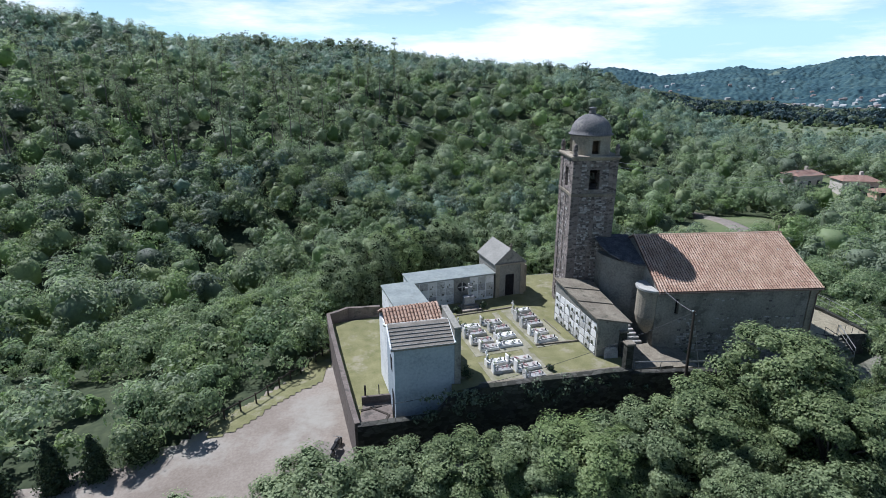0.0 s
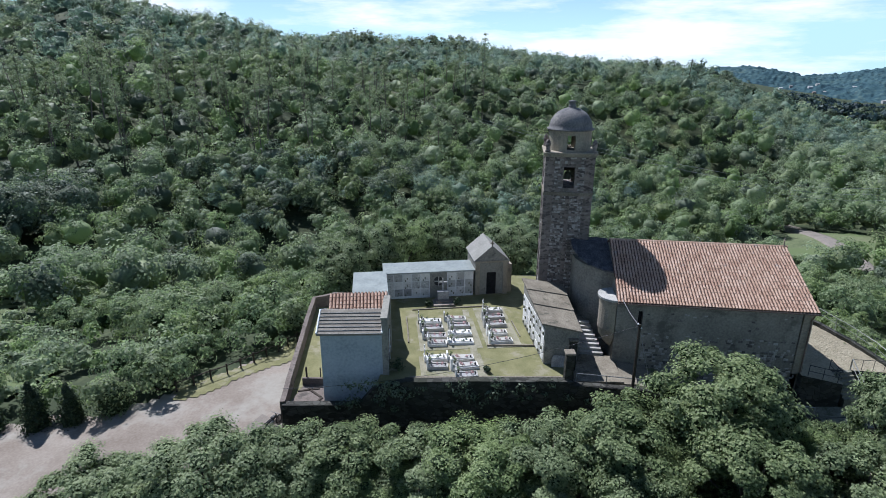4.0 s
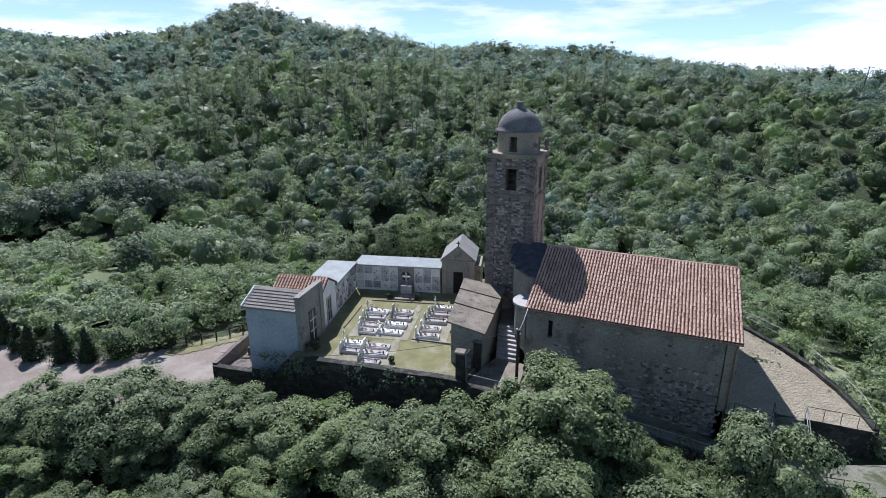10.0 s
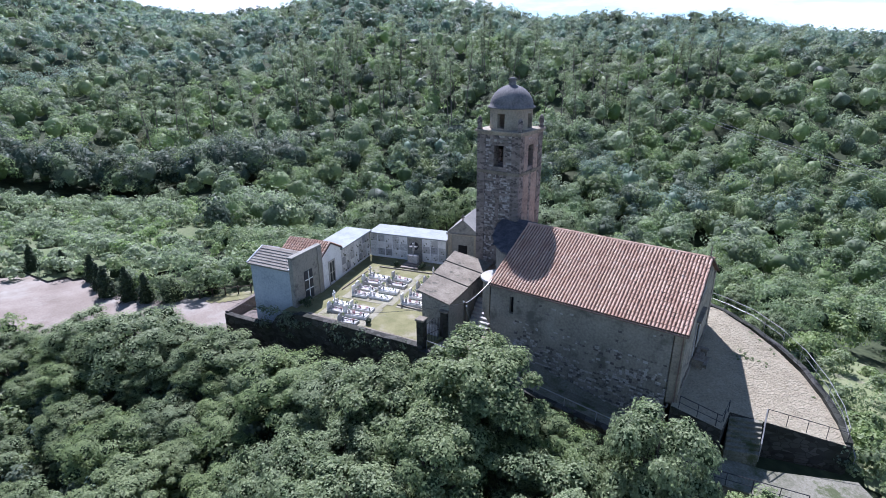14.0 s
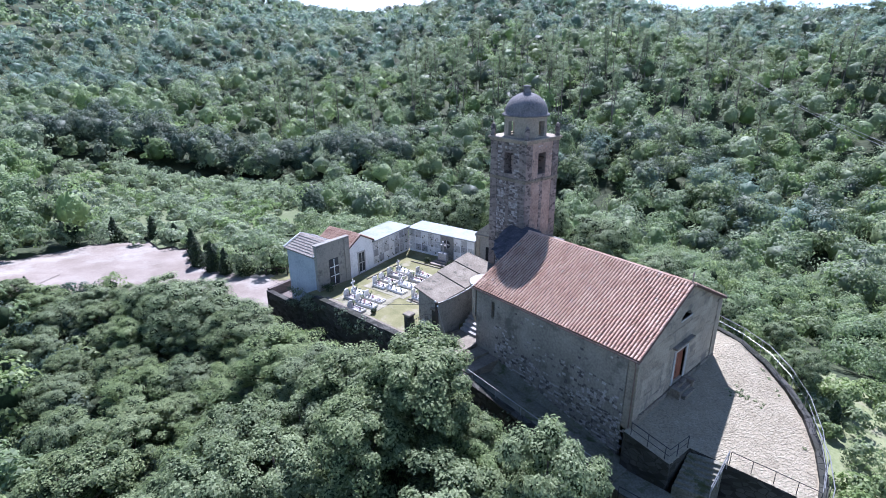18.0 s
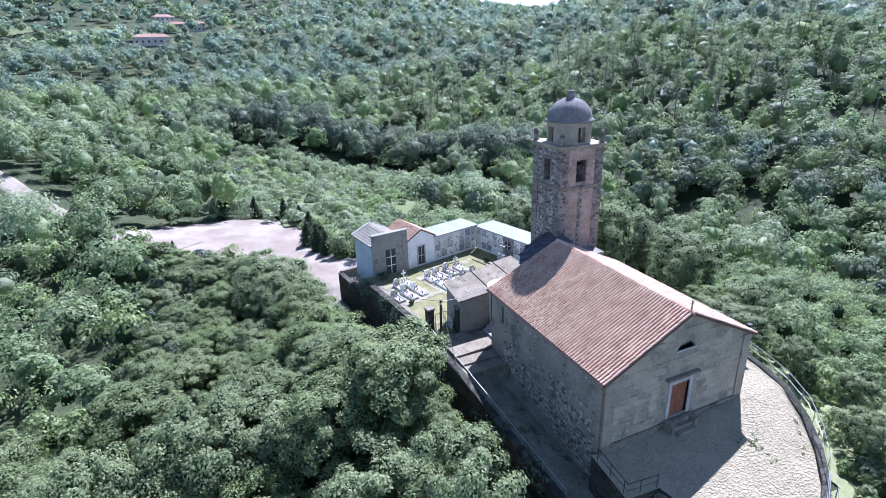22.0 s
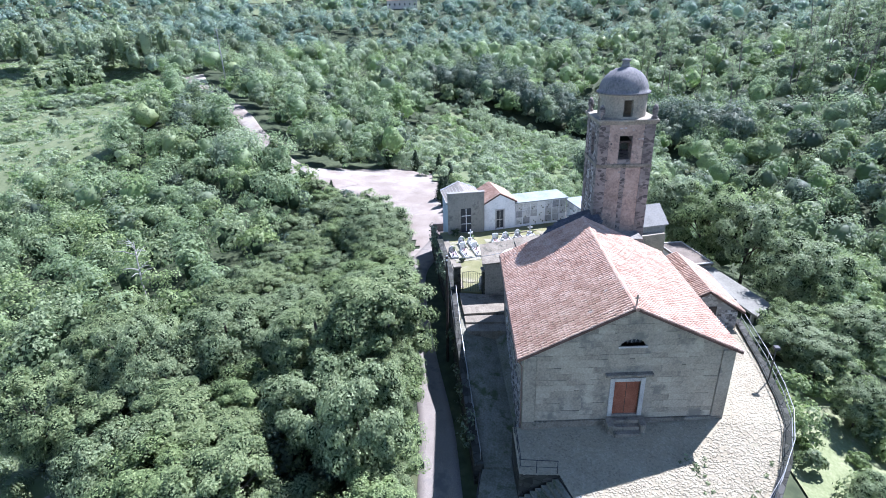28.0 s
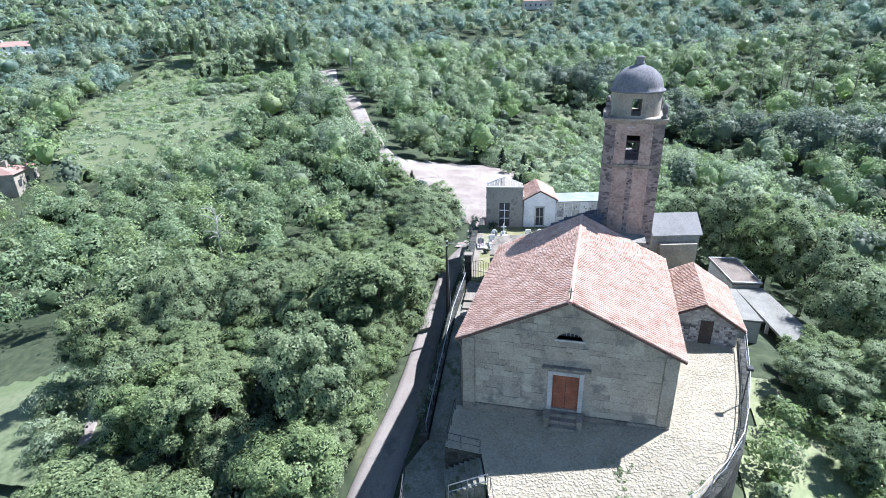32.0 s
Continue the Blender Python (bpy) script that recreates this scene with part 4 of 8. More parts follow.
for rw in range(14):
    yy = 2.5 + rw * 0.29
    xx = XB - 0.05
    while xx > -15.2:
        if bool(inside(np.array([xx - 0.15]), np.array([yy + 0.12]), ro_)[0]):
            so = new("slate", rs.choice(slates))
            so.parent = cw
            so.matrix_basis = pose(xx - 0.17, yy, slope(xx, yy) + 0.095 + rs.uniform(0, 0.02), 12 + rs.uniform(-2, 2), rs.uniform(-2, 2), rs.uniform(-5, 5))
        xx -= 0.34
butt = thing("buttress", "rounded plastered oriel on a tapering corbel with a flat stone cap", "buttress")


def half_round(r, n=12):
    return [(-12.45 + r * math.cos(t), 1.0 + r * 1.05 * math.sin(t)) for t in [math.pi * 1.5 - math.pi * i / n for i in range(n + 1)]]


tb = bmesh.new()
rings = [[tb.verts.new((x, y, z)) for x, y in half_round(r)] for r, z in ((0.12, 0.55), (0.55, 1.0), (0.85, 1.5), (1.0, 2.1), (1.0, 4.35))]
for q, s in zip(rings, rings[1:]):
    for j in range(12):
        tb.faces.new((q[j], q[j + 1], s[j + 1], s[j]))
tb.faces.new(rings[0])
tb.faces.new(list(reversed(rings[-1])))
bmesh.ops.recalc_face_normals(tb, faces=tb.faces)
part("turret_wall", tb, M_PLASTER, butt)
part("turret_cap", prism(half_round(1.16), 4.35, 4.5), M_CONCRETE, butt)

# ---- bell tower ----
TX0, TX1, TY0, TY1 = -17.45, -13.95, 6.3, 9.85
TCX, TCY = (TX0 + TX1) / 2, (TY0 + TY1) / 2
tower = thing("bell_tower", "square rubble stone bell tower with a dark dome", "bell tower")
CZ = 13.4


def tower_shaft():
    bm = bmesh.new()
    t = 0.75
    oz0, oz1, ow = 10.75, 12.35, 0.42
    add_box(bm, TX0, TY0, -3, TX1, TY1, oz0)
    add_box(bm, TX0, TY0, oz1, TX1, TY1, CZ)
    for x in (TX0, TX1 - t):
        for y in (TY0, TY1 - t):
            add_box(bm, x, y, oz0, x + t, y + t, oz1)
    for y0, y1 in ((TY0, TY0 + t), (TY1 - t, TY1)):
        add_box(bm, TX0 + t, y0, oz0, TCX - ow, y1, oz1)
        add_box(bm, TCX + ow, y0, oz0, TX1 - t, y1, oz1)
    for x0, x1 in ((TX0, TX0 + t), (TX1 - t, TX1)):
        add_box(bm, x0, TY0 + t, oz0, x1, TCY - ow, oz1)
        add_box(bm, x0, TCY + ow, oz0, x1, TY1 - t, oz1)
    return bm


part("shaft", tower_shaft(), M_STONE, tower)
for fx, fy in ((0, 0), (0, 1), (1, 0), (1, 1)):
    x, y = (TX0 if fx == 0 else TX1), (TY0 if fy == 0 else TY1)
    sx, sy = (1 if fx == 0 else -1), (1 if fy == 0 else -1)
    x0, x1 = sorted((x - 0.07 * sx, x + 0.62 * sx))
    y0, y1 = sorted((y - 0.07 * sy, y + 0.62 * sy))
    part("corner_strip", box(x0, y0, -3, x1, y1, 10.2), M_STONE, tower)
    part("corner_strip", box(x0, y0, 10.45, x1, y1, CZ), M_STONE, tower)
for x, y, w_, d_ in ((TCX, TY0, 0.16, 0.05), (TCX, TY1, 0.16, 0.05), (TX0, TCY, 0.05, 0.16), (TX1, TCY, 0.05, 0.16)):
    part("middle_strip", box(x - w_, y - d_, 3.0, x + w_, y + d_, 10.2), M_STONE, tower, "narrow raised strip between blind panels")
for y0, y1, z0, z1 in ((TY0 + 0.62, TCY - 0.16, 3.0, 10.2), (TCY + 0.16, TY1 - 0.62, 3.0, 10.2), (TY0 + 0.62, TCY - 0.44, 10.45, CZ - 0.3), (TCY + 0.44, TY1 - 0.62, 10.45, CZ - 0.3), (TCY - 0.44, TCY + 0.44, 12.37, CZ - 0.3)):
    part("plaster_panel", box(TX1 - 0.01, y0, z0, TX1 + 0.035, y1, z1, bevel=0.008), M_PINKPLASTER, tower, "worn pinkish plaster between the corner strips")
cs = bmesh.new()
add_box(cs, TX0 - 0.11, TY0 - 0.11, 10.2, TX1 + 0.11, TY1 + 0.11, 10.45, bevel=0.03)
part("string_course", cs, M_SLAB, tower)
cc = bmesh.new()
add_box(cc, TX0 - 0.12, TY0 - 0.12, CZ - 0.28, TX1 + 0.12, TY1 + 0.12, CZ - 0.12)
add_box(cc, TX0 - 0.24, TY0 - 0.24, CZ - 0.12, TX1 + 0.24, TY1 + 0.24, CZ + 0.06, bevel=0.03)
part("cornice", cc, M_PLASTER, tower, "projecting stone cornice")
for x, y in ((TX0 + 0.05, TY0 + 0.05), (TX0 + 0.05, TY1 - 0.05), (TX1 - 0.05, TY0 + 0.05), (TX1 - 0.05, TY1 - 0.05)):
    fb = lathe([(0.2, 0), (0.22, 0.1), (0.13, 0.2), (0.2, 0.5), (0.17, 0.75), (0.06, 0.95)], 10)
    bmesh.ops.translate(fb, vec=(x, y, CZ + 0.06), verts=fb.verts)
    part("corner_finial", fb, M_STONE, tower, "small weathered stone urn", smooth=True)


def drum():
    bm = bmesh.new()
    n, r, t, z0, z1 = 32, 1.6, 0.3, CZ, CZ + 1.55
    cut = {0, 1, 8, 9, 16, 17, 24, 25}
    for i in range(n):
        a0, a1 = 2 * math.pi * (i - 1) / n, 2 * math.pi * i / n
        spans = [(z0, z0 + 0.18), (z0 + 1.25, z1)] if i in cut else [(z0, z1)]
        for q0, q1 in spans:
            v = [bm.verts.new((TCX + rr * math.cos(a), TCY + rr * math.sin(a), z)) for rr in (r, r - t) for a in (a0, a1) for z in (q0, q1)]
            for f in ((0, 2, 3, 1), (4, 5, 7, 6), (0, 1, 5, 4), (2, 6, 7, 3), (1, 3, 7, 5), (0, 4, 6, 2)):
                bm.faces.new([v[k] for k in f])
    bmesh.ops.remove_doubles(bm, verts=bm.verts, dist=0.0005)
    return bm


part("drum", drum(), M_PLASTER, tower, "round plastered drum with four narrow openings")
dm = lathe([(1.62, 0.0), (1.78, 0.02), (1.78, 0.12), (1.64, 0.15), (1.6, 0.4), (1.5, 0.72), (1.3, 1.04), (1.02, 1.32), (0.66, 1.53), (0.3, 1.64), (0.24, 1.66), (0.3, 1.7), (0.26, 1.76), (0.22, 2.0), (0.3, 2.05), (0.3, 2.12), (0.05, 2.18)], 36)
bmesh.ops.translate(dm, vec=(TCX, TCY, CZ + 1.55), verts=dm.verts)
part("dome", dm, M_DOME, tower, "dark grey rendered dome with a small stone lantern cap", smooth=True)
for dx, dy in ((0.0, -0.25), (0.45, 0.35)):
    be = lathe([(0.36, 0.0), (0.34, 0.06), (0.27, 0.2), (0.22, 0.42), (0.12, 0.55), (0.05, 0.6)], 14)
    bmesh.ops.translate(be, vec=(TCX + dx, TCY + dy, 11.25), verts=be.verts)
    part("bell", be, M_BRONZE, tower, "green-grey bronze bell", smooth=True)
part("bell_beam", box(TCX - 1.6, TCY - 0.35, 11.85, TCX + 1.6, TCY + 0.55, 11.98), M_DARKWOOD, tower)


# ---- cemetery buildings ----
def quad_building(name, label, category, p, q, depth, z0, z1, mat, wall_label=""):
    """Walls over a rectangle whose front runs from p to q; the building lies to the left of that line."""
    m, ln = frame_of(p, q, 0)
    b = thing(name, label, category, at=m)
    part("wall", box(0, 0, z0, ln, depth, z1), mat, b, wall_label)
    return b, ln


# grey burial chapel with a parapet facade and grey tiled roof
chapel, CL = quad_building("burial_chapel", "grey rendered burial chapel with a grey tiled roof and tall facade", "chapel", (-27.83, -4.32), (-28.4, -0.95), 4.0, -3.2, 3.05, M_BLUEWALL, "pale blue-grey rendered wall")
fa = bmesh.new()
add_box(fa, -0.06, -0.32, -0.5, CL + 0.06, -0.0, 4.05)
add_box(fa, -0.14, -0.40, 4.05, CL + 0.14, 0.06, 4.2, bevel=0.02)
add_box(fa, -0.1, -0.4, -0.5, 0.42, -0.32, 4.0)
add_box(fa, CL - 0.42, -0.4, -0.5, CL + 0.1, -0.32, 4.0)
part("facade", fa, M_GREYREND, chapel, "dark weathered grey facade with a flat parapet")
gate = part("door", box(CL / 2 - 0.5, -0.36, 0.1, CL / 2 + 0.5, -0.325, 2.55), M_GLASS, chapel, "dark glazed iron door with a pale cross")
gb = bmesh.new()
add_box(gb, CL / 2 - 0.03, -0.40, 0.2, CL / 2 + 0.03, -0.362, 2.5)
add_box(gb, CL / 2 - 0.46, -0.40, 1.78, CL / 2 + 0.46, -0.362, 1.84)
add_box(gb, CL / 2 - 0.46, -0.40, 0.95, CL / 2 + 0.46, -0.362, 1.0)
part("door_cross", gb, M_WHITE, gate, "white cross on the door")
rf = bmesh.new()
RID = CL / 2


def gable_deck(bm, ln, depth, ez, rz, over, t=0.1, y0=0.0):
    for a, b in ((-over, ln / 2), (ln + over, ln / 2)):
        k = (rz - ez) / (ln / 2)
        za = ez - over * k
        v = [bm.verts.new(p) for p in ((a, y0, za), (b, y0, rz), (b, depth, rz), (a, depth, za), (a, y0, za + t), (b, y0, rz + t), (b, depth, rz + t), (a, depth, za + t))]
        for f in ((0, 1, 2, 3), (4, 7, 6, 5), (0, 4, 5, 1), (1, 5, 6, 2), (2, 6, 7, 3), (3, 7, 4, 0)):
            bm.faces.new([v[i] for i in f])
    bmesh.ops.recalc_face_normals(bm, faces=bm.faces)


def gable_tiles(parent, ln, depth, ez, rz, over, mat, pitch=0.24, row=0.36, y0=0.0, t=0.1, radius=0.1):
    """Cover tiles on both slopes of a small gable roof whose ridge runs in y; in the parent's frame."""
    V, F = [], []
    rnd = random.Random(5)
    half = ln / 2 + over
    k = (rz - ez) / (ln / 2)
    sl = math.hypot(half, half * k)
    v0, f0 = barrel(pitch, row * 1.12, radius, radius * 0.82, seg=4)
    for sgn in (-1, 1):
        ey = Vector((-sgn, 0, k)).normalized()
        ez_ = Vector((sgn * k, 0, 1)).normalized()
        ex = ey.cross(ez_)
        base = Matrix((ex, ey, ez_)).transposed().to_4x4()
        cols, rows = max(1, int((depth - y0) / pitch)), max(1, int(math.ceil(sl / row)))
        for c in range(cols):
            for r in range(rows):
                d = r * sl / rows
                p = Vector((ln / 2 + sgn * half, y0 + (c + 0.5) * (depth - y0) / cols, ez - over * k + t)) + ey * d
                m = Matrix.Translation(p + ez_ * rnd.uniform(0.0, 0.015)) @ base
                o = len(V)
                V += [tuple(m @ Vector(q)) for q in v0]
                F += [tuple(o + i for i in q) for q in f0]
    ob = from_arrays("tile_field", V, F, mat, parent)
    return tagged(ob, kind="stuff")


gable_deck(rf, CL, 4.2, 3.05, 3.85, 0.15)
gr = part("roof", rf, M_GREYTILE, chapel, "grey cement-tile gable roof")
for sg in (-1, 1):
    kx = 0.8 / (CL / 2)
    for c in range(7):
        d0, d1 = c * (CL / 2 + 0.15) / 7, (c + 1.06) * (CL / 2 + 0.15) / 7
        x0, x1 = CL / 2 + sg * (CL / 2 + 0.17 - d0), CL / 2 + sg * max(0.0, CL / 2 + 0.17 - d1)
        z0, z1 = 3.05 + 0.1 + (d0 - 0.15) * kx, 3.05 + 0.1 + (d1 - 0.15) * kx
        cb_ = bmesh.new()
        v = [cb_.verts.new(p) for p in ((x0, 0.0, z0 + 0.055), (x1, 0.0, z1 + 0.012), (x1, 4.22, z1 + 0.012), (x0, 4.22, z0 + 0.055), (x0, 0.0, z0 - 0.01), (x1, 0.0, z1 - 0.02), (x1, 4.22, z1 - 0.02), (x0, 4.22, z0 - 0.01))]
        for f in ((0, 1, 2, 3), (4, 7, 6, 5), (0, 4, 5, 1), (1, 5, 6, 2), (2, 6, 7, 3), (3, 7, 4, 0)):
            cb_.faces.new([v[i] for i in f])
        bmesh.ops.recalc_face_normals(cb_, faces=cb_.faces)
        part("tile_course", cb_, M_GREYTILE, gr)
        part("course_lip", tube([(x0 + sg * 0.01, 0.0, z0 + 0.052), (x0 + sg * 0.01, 4.22, z0 + 0.052)], 0.022, 5), M_CONCRETE, gr)
for y in (-0.02, 4.2):
    part("verge", tube([(-0.17, y, 3.16), (CL / 2, y, 3.98), (CL + 0.17, y, 3.16)], 0.07, 5), M_WHITE, gr, "white mortared verge")
for y in (0.02, 3.95):
    ends = bmesh.new()
    v = [ends.verts.new(p) for p in ((0, y, 3.0), (CL, y, 3.0), (CL / 2, y, 3.84))]
    ends.faces.new(v)
    w = [ends.verts.new((p.co.x, y + 0.05, p.co.z)) for p in v]
    ends.faces.new(list(reversed(w)))
    part("gable", ends, M_BLUEWALL, chapel)
part("rear_door", box(0.45, 3.98, -2.4, 1.2, 4.03, -0.5), M_VOID, chapel, "dark back door")
part("rear_window", box(1.0, 3.98, 0.9, 1.6, 4.03, 1.9), M_VOID, chapel)

# white chapel with a red tiled roof
wchap, WL = quad_building("white_chapel", "whitewashed burial chapel with a red tiled gable roof", "chapel", (-28.35, -0.75), (-29.1, 2.35), 4.0, -3.2, 2.75, M_WHITE)
gp = bmesh.new()
v = [gp.verts.new(p) for p in ((-0.05, -0.04, 2.75), (WL + 0.05, -0.04, 2.75), (WL / 2, -0.04, 3.62))]
r = bmesh.ops.extrude_face_region(gp, geom=[gp.faces.new(v)])
bmesh.ops.translate(gp, vec=(0, 0.25, 0), verts=[x for x in r["geom"] if isinstance(x, bmesh.types.BMVert)])
bmesh.ops.recalc_face_normals(gp, faces=gp.faces)
part("pediment", gp, M_WHITE, wchap)
rf = bmesh.new()
gable_deck(rf, WL, 4.1, 2.75, 3.62, 0.18, y0=-0.12)
part("roof", rf, M_UNDER, wchap, "red terracotta gable roof")
gable_tiles(wchap, WL, 4.1, 2.75, 3.62, 0.18, M_TILE, y0=-0.12)
dw = part("door", box(WL / 2 - 0.36, -0.05, 0.15, WL / 2 + 0.36, -0.012, 2.0), M_GLASS, wchap, "dark glazed door in a grey surround")
sr_ = bmesh.new()
for x0, x1, z0, z1 in ((WL / 2 - 0.48, WL / 2 - 0.36, 0, 2.12), (WL / 2 + 0.36, WL / 2 + 0.48, 0, 2.12), (WL / 2 - 0.36, WL / 2 + 0.36, 2.0, 2.12), (WL / 2 - 0.36, WL / 2 + 0.36, 1.0, 1.06), (WL / 2 - 0.03, WL / 2 + 0.03, 0.15, 2.0)):
    add_box(sr_, x0, -0.07, z0, x1, -0.005 if z0 == 0 or z0 == 2.0 else -0.052, z1)
part("door_frame", sr_, M_TRIM, wchap)


def niche_wall(name, label, p, q, depth, height, z0=-3.0, rows=3, pitch=0.74, dark=(), roof_over=0.12, solid=()):
    """A burial-niche building: rows of marble plaques in a pale frame, under a flat sheet roof."""
    b, ln = quad_building(name, label, "columbarium", p, q, depth, z0, height - 0.12, M_WHITE)
    part("roof", box(-roof_over, -roof_over - 0.1, height - 0.12, ln + roof_over, depth + 0.1, height, bevel=0.02), M_SHEET, b, "pale grey-green flat roof sheet")
    n = int(ln / pitch)
    h = (height - 0.45) / rows
    rnd = random.Random(len(name))
    me = bpy.data.meshes.new("plaque")
    bm = box(-pitch * 0.475, -0.018, 0.015, pitch * 0.475, 0.0, h - 0.015, bevel=0.006)
    bm.to_mesh(me)
    bm.free()
    me.materials.append(M_MARBLE)
    me2 = me.copy()
    me2.materials.clear()
    me2.materials.append(M_GREYMARBLE)
    fl = bmesh.new()
    for i in range(n):
        for j in range(rows):
            x = (i + 0.5) * ln / n
            if any(a <= x <= c for a, c in solid):
                continue
            o = new("plaque", me2 if (i, j) in dark or rnd.random() < 0.07 else me)
            o.parent = b
            o.matrix_basis = Matrix.Translation((x, -0.005, 0.22 + j * h))
            if rnd.random() < 0.75:
                px = x + rnd.choice((-0.17, 0.17))
                add_box(fl, px - 0.05, -0.13, 0.28 + j * h, px + 0.05, -0.045, 0.40 + j * h)
            if rnd.random() < 0.6:
                add_box(fl, x - 0.05, -0.05, 0.45 + j * h, x + 0.05, -0.041, 0.58 + j * h)
    tagged(part("vases", fl, M_BRONZE, b, "small dark bronze vases and portraits"), kind="stuff")
    return b, ln


west, WW = niche_wall("columbarium_west", "white burial-niche wall with marble plaques and flat roof", (-29.15, 2.4), (-30.6, 7.7), 2.5, 2.65, dark={(1, 0), (4, 0)})
backw, BW = niche_wall("columbarium_north", "white burial-niche wall with a dark central cross panel", (-30.55, 7.75), (-23.0, 9.85), 2.4, 2.5, dark={(1, 0), (2, 0)}, solid=((3.9, 5.5),))
cp = bmesh.new()
add_box(cp, 3.95, -0.07, 0.0, 5.45, -0.003, 2.36)
part("cross_panel", cp, M_GREYREND, backw, "grey stone panel between the niches")
cr2 = lathe([(0.42, -0.02), (0.42, 0.02)], 24)
bmesh.ops.transform(cr2, matrix=pose(4.7, -0.095, 1.55, 90), verts=cr2.verts)
part("roundel", cr2, M_IRON, backw, "dark roundel behind a pale cross")
cx2 = bmesh.new()
add_box(cx2, 4.65, -0.16, 1.1, 4.75, -0.118, 2.0)
add_box(cx2, 4.33, -0.16, 1.5, 5.07, -0.118, 1.6)
part("cross", cx2, M_TRIM, backw)

# mausoleum with a steep gable
maus, ML = quad_building("mausoleum", "grey stone mausoleum with a pale gabled roof", "mausoleum", (-22.85, 9.95), (-20.05, 10.75), 3.7, -2, 3.25, M_GREYREND)
for y0, y1 in ((-0.02, 0.35), (3.35, 3.7)):
    mg = bmesh.new()
    v = [mg.verts.new(p) for p in ((0, y0, 3.25), (ML, y0, 3.25), (ML / 2, y0, 4.5))]
    r = bmesh.ops.extrude_face_region(mg, geom=[mg.faces.new(v)])
    bmesh.ops.translate(mg, vec=(0, y1 - y0, 0), verts=[x for x in r["geom"] if isinstance(x, bmesh.types.BMVert)])
    bmesh.ops.recalc_face_normals(mg, faces=mg.faces)
    part("gable", mg, M_GREYREND, maus)
rf = bmesh.new()
gable_deck(rf, ML, 3.9, 3.25, 4.5, 0.14, y0=-0.1)
part("roof", rf, M_PALEROOF, maus, "pale slab gable roof")
mc = bmesh.new()
add_box(mc, -0.12, -0.14, 3.05, ML + 0.12, 0.0, 3.2, bevel=0.02)
add_box(mc, 0.0, -0.1, 0, 0.4, -0.0, 3.05)
add_box(mc, ML - 0.4, -0.1, 0, ML, -0.0, 3.05)
part("cornice", mc, M_PLASTER, maus)
# flat panel on the solid wall; its black stands for the unlit inside
part("doorway", box(ML / 2 - 0.42, -0.05, 0.05, ML / 2 + 0.42, -0.004, 2.1), M_VOID, maus, "near-black panel standing for the unlit doorway")
ft = bmesh.new()
add_box(ft, ML / 2 - 0.05, -0.1, 4.5, ML / 2 + 0.05, 0.0, 5.05)
add_box(ft, ML / 2 - 0.17, -0.1, 4.78, ML / 2 + 0.17, 0.0, 4.87)
part("gable_cross", ft, M_SLAB, maus)
part("side_aisle", box(ML, 0.5, -2, ML + 0.55, 3.4, 2.6), M_PLASTER, maus)

# ossuary shed beside the stairs
shed = thing("ossuary", "grey ossuary building with a mossy slab roof", "ossuary")
shed_poly = [(-17.2, -1.4), (-14.95, -1.3), (-15.25, 2.7), (-15.8, 5.6), (-18.62, 5.0), (-17.99, 2.2)]
sz = lambda x, y: 2.93 - 0.178 * (x + 16.27) + 0.03 * (y + 1.3)
part("wall", prism(shed_poly, -2.5, lambda x, y: sz(x, y) - 0.1), M_GREYREND, shed, "dark grey rendered walls")
for i, (t0, t1) in enumerate(((0.0, 0.40), (0.40, 0.72), (0.72, 1.0))):
    def edge(t, a, b):
        return Vector(a).lerp(Vector(b), t)
    L0, L1 = edge(t0, (-17.45, -1.6), (-18.85, 5.2)), edge(t1 - 0.008, (-17.45, -1.6), (-18.85, 5.2))
    R0, R1 = edge(t0, (-14.75, -1.5), (-15.6, 5.8)), edge(t1 - 0.008, (-14.75, -1.5), (-15.6, 5.8))
    lift = 0.07 * i
    part("roof_slab", prism([tuple(L0), tuple(R0), tuple(R1), tuple(L1)], lambda x, y: sz(x, y) - 0.1 + lift, lambda x, y: sz(x, y) + 0.02 + lift), M_SLAB, shed, "mossy concrete roof slab")
m_sh, LS = frame_of((-18.62, 5.0), (-17.2, -1.4))
rnd = random.Random(11)
opm = bpy.data.meshes.new("plaque")
ob_ = box(0, -0.035, 0, 0.9 * LS / 8.3, 0.0, 0.545, bevel=0.008)
ob_.to_mesh(opm)
ob_.free()
opm.materials.append(M_MARBLE)
for i in range(8):
    for j in range(4):
        o = new("plaque", opm)
        o.parent = shed
        o.matrix_basis = m_sh @ Matrix.Translation((0.15 + i * LS / 8.3, 0, 0.15 + j * 0.62))
pq = bmesh.new()
for i in range(8):
    for j in range(4):
        if rnd.random() < 0.8:
            x = 0.15 + (i + rnd.uniform(0.2, 0.7)) * LS / 8.3
            add_box(pq, x, -0.12, 0.25 + j * 0.62, x + 0.13, -0.037, 0.45 + j * 0.62, m=m_sh)
tagged(part("vases", pq, M_BRONZE, shed), kind="stuff")

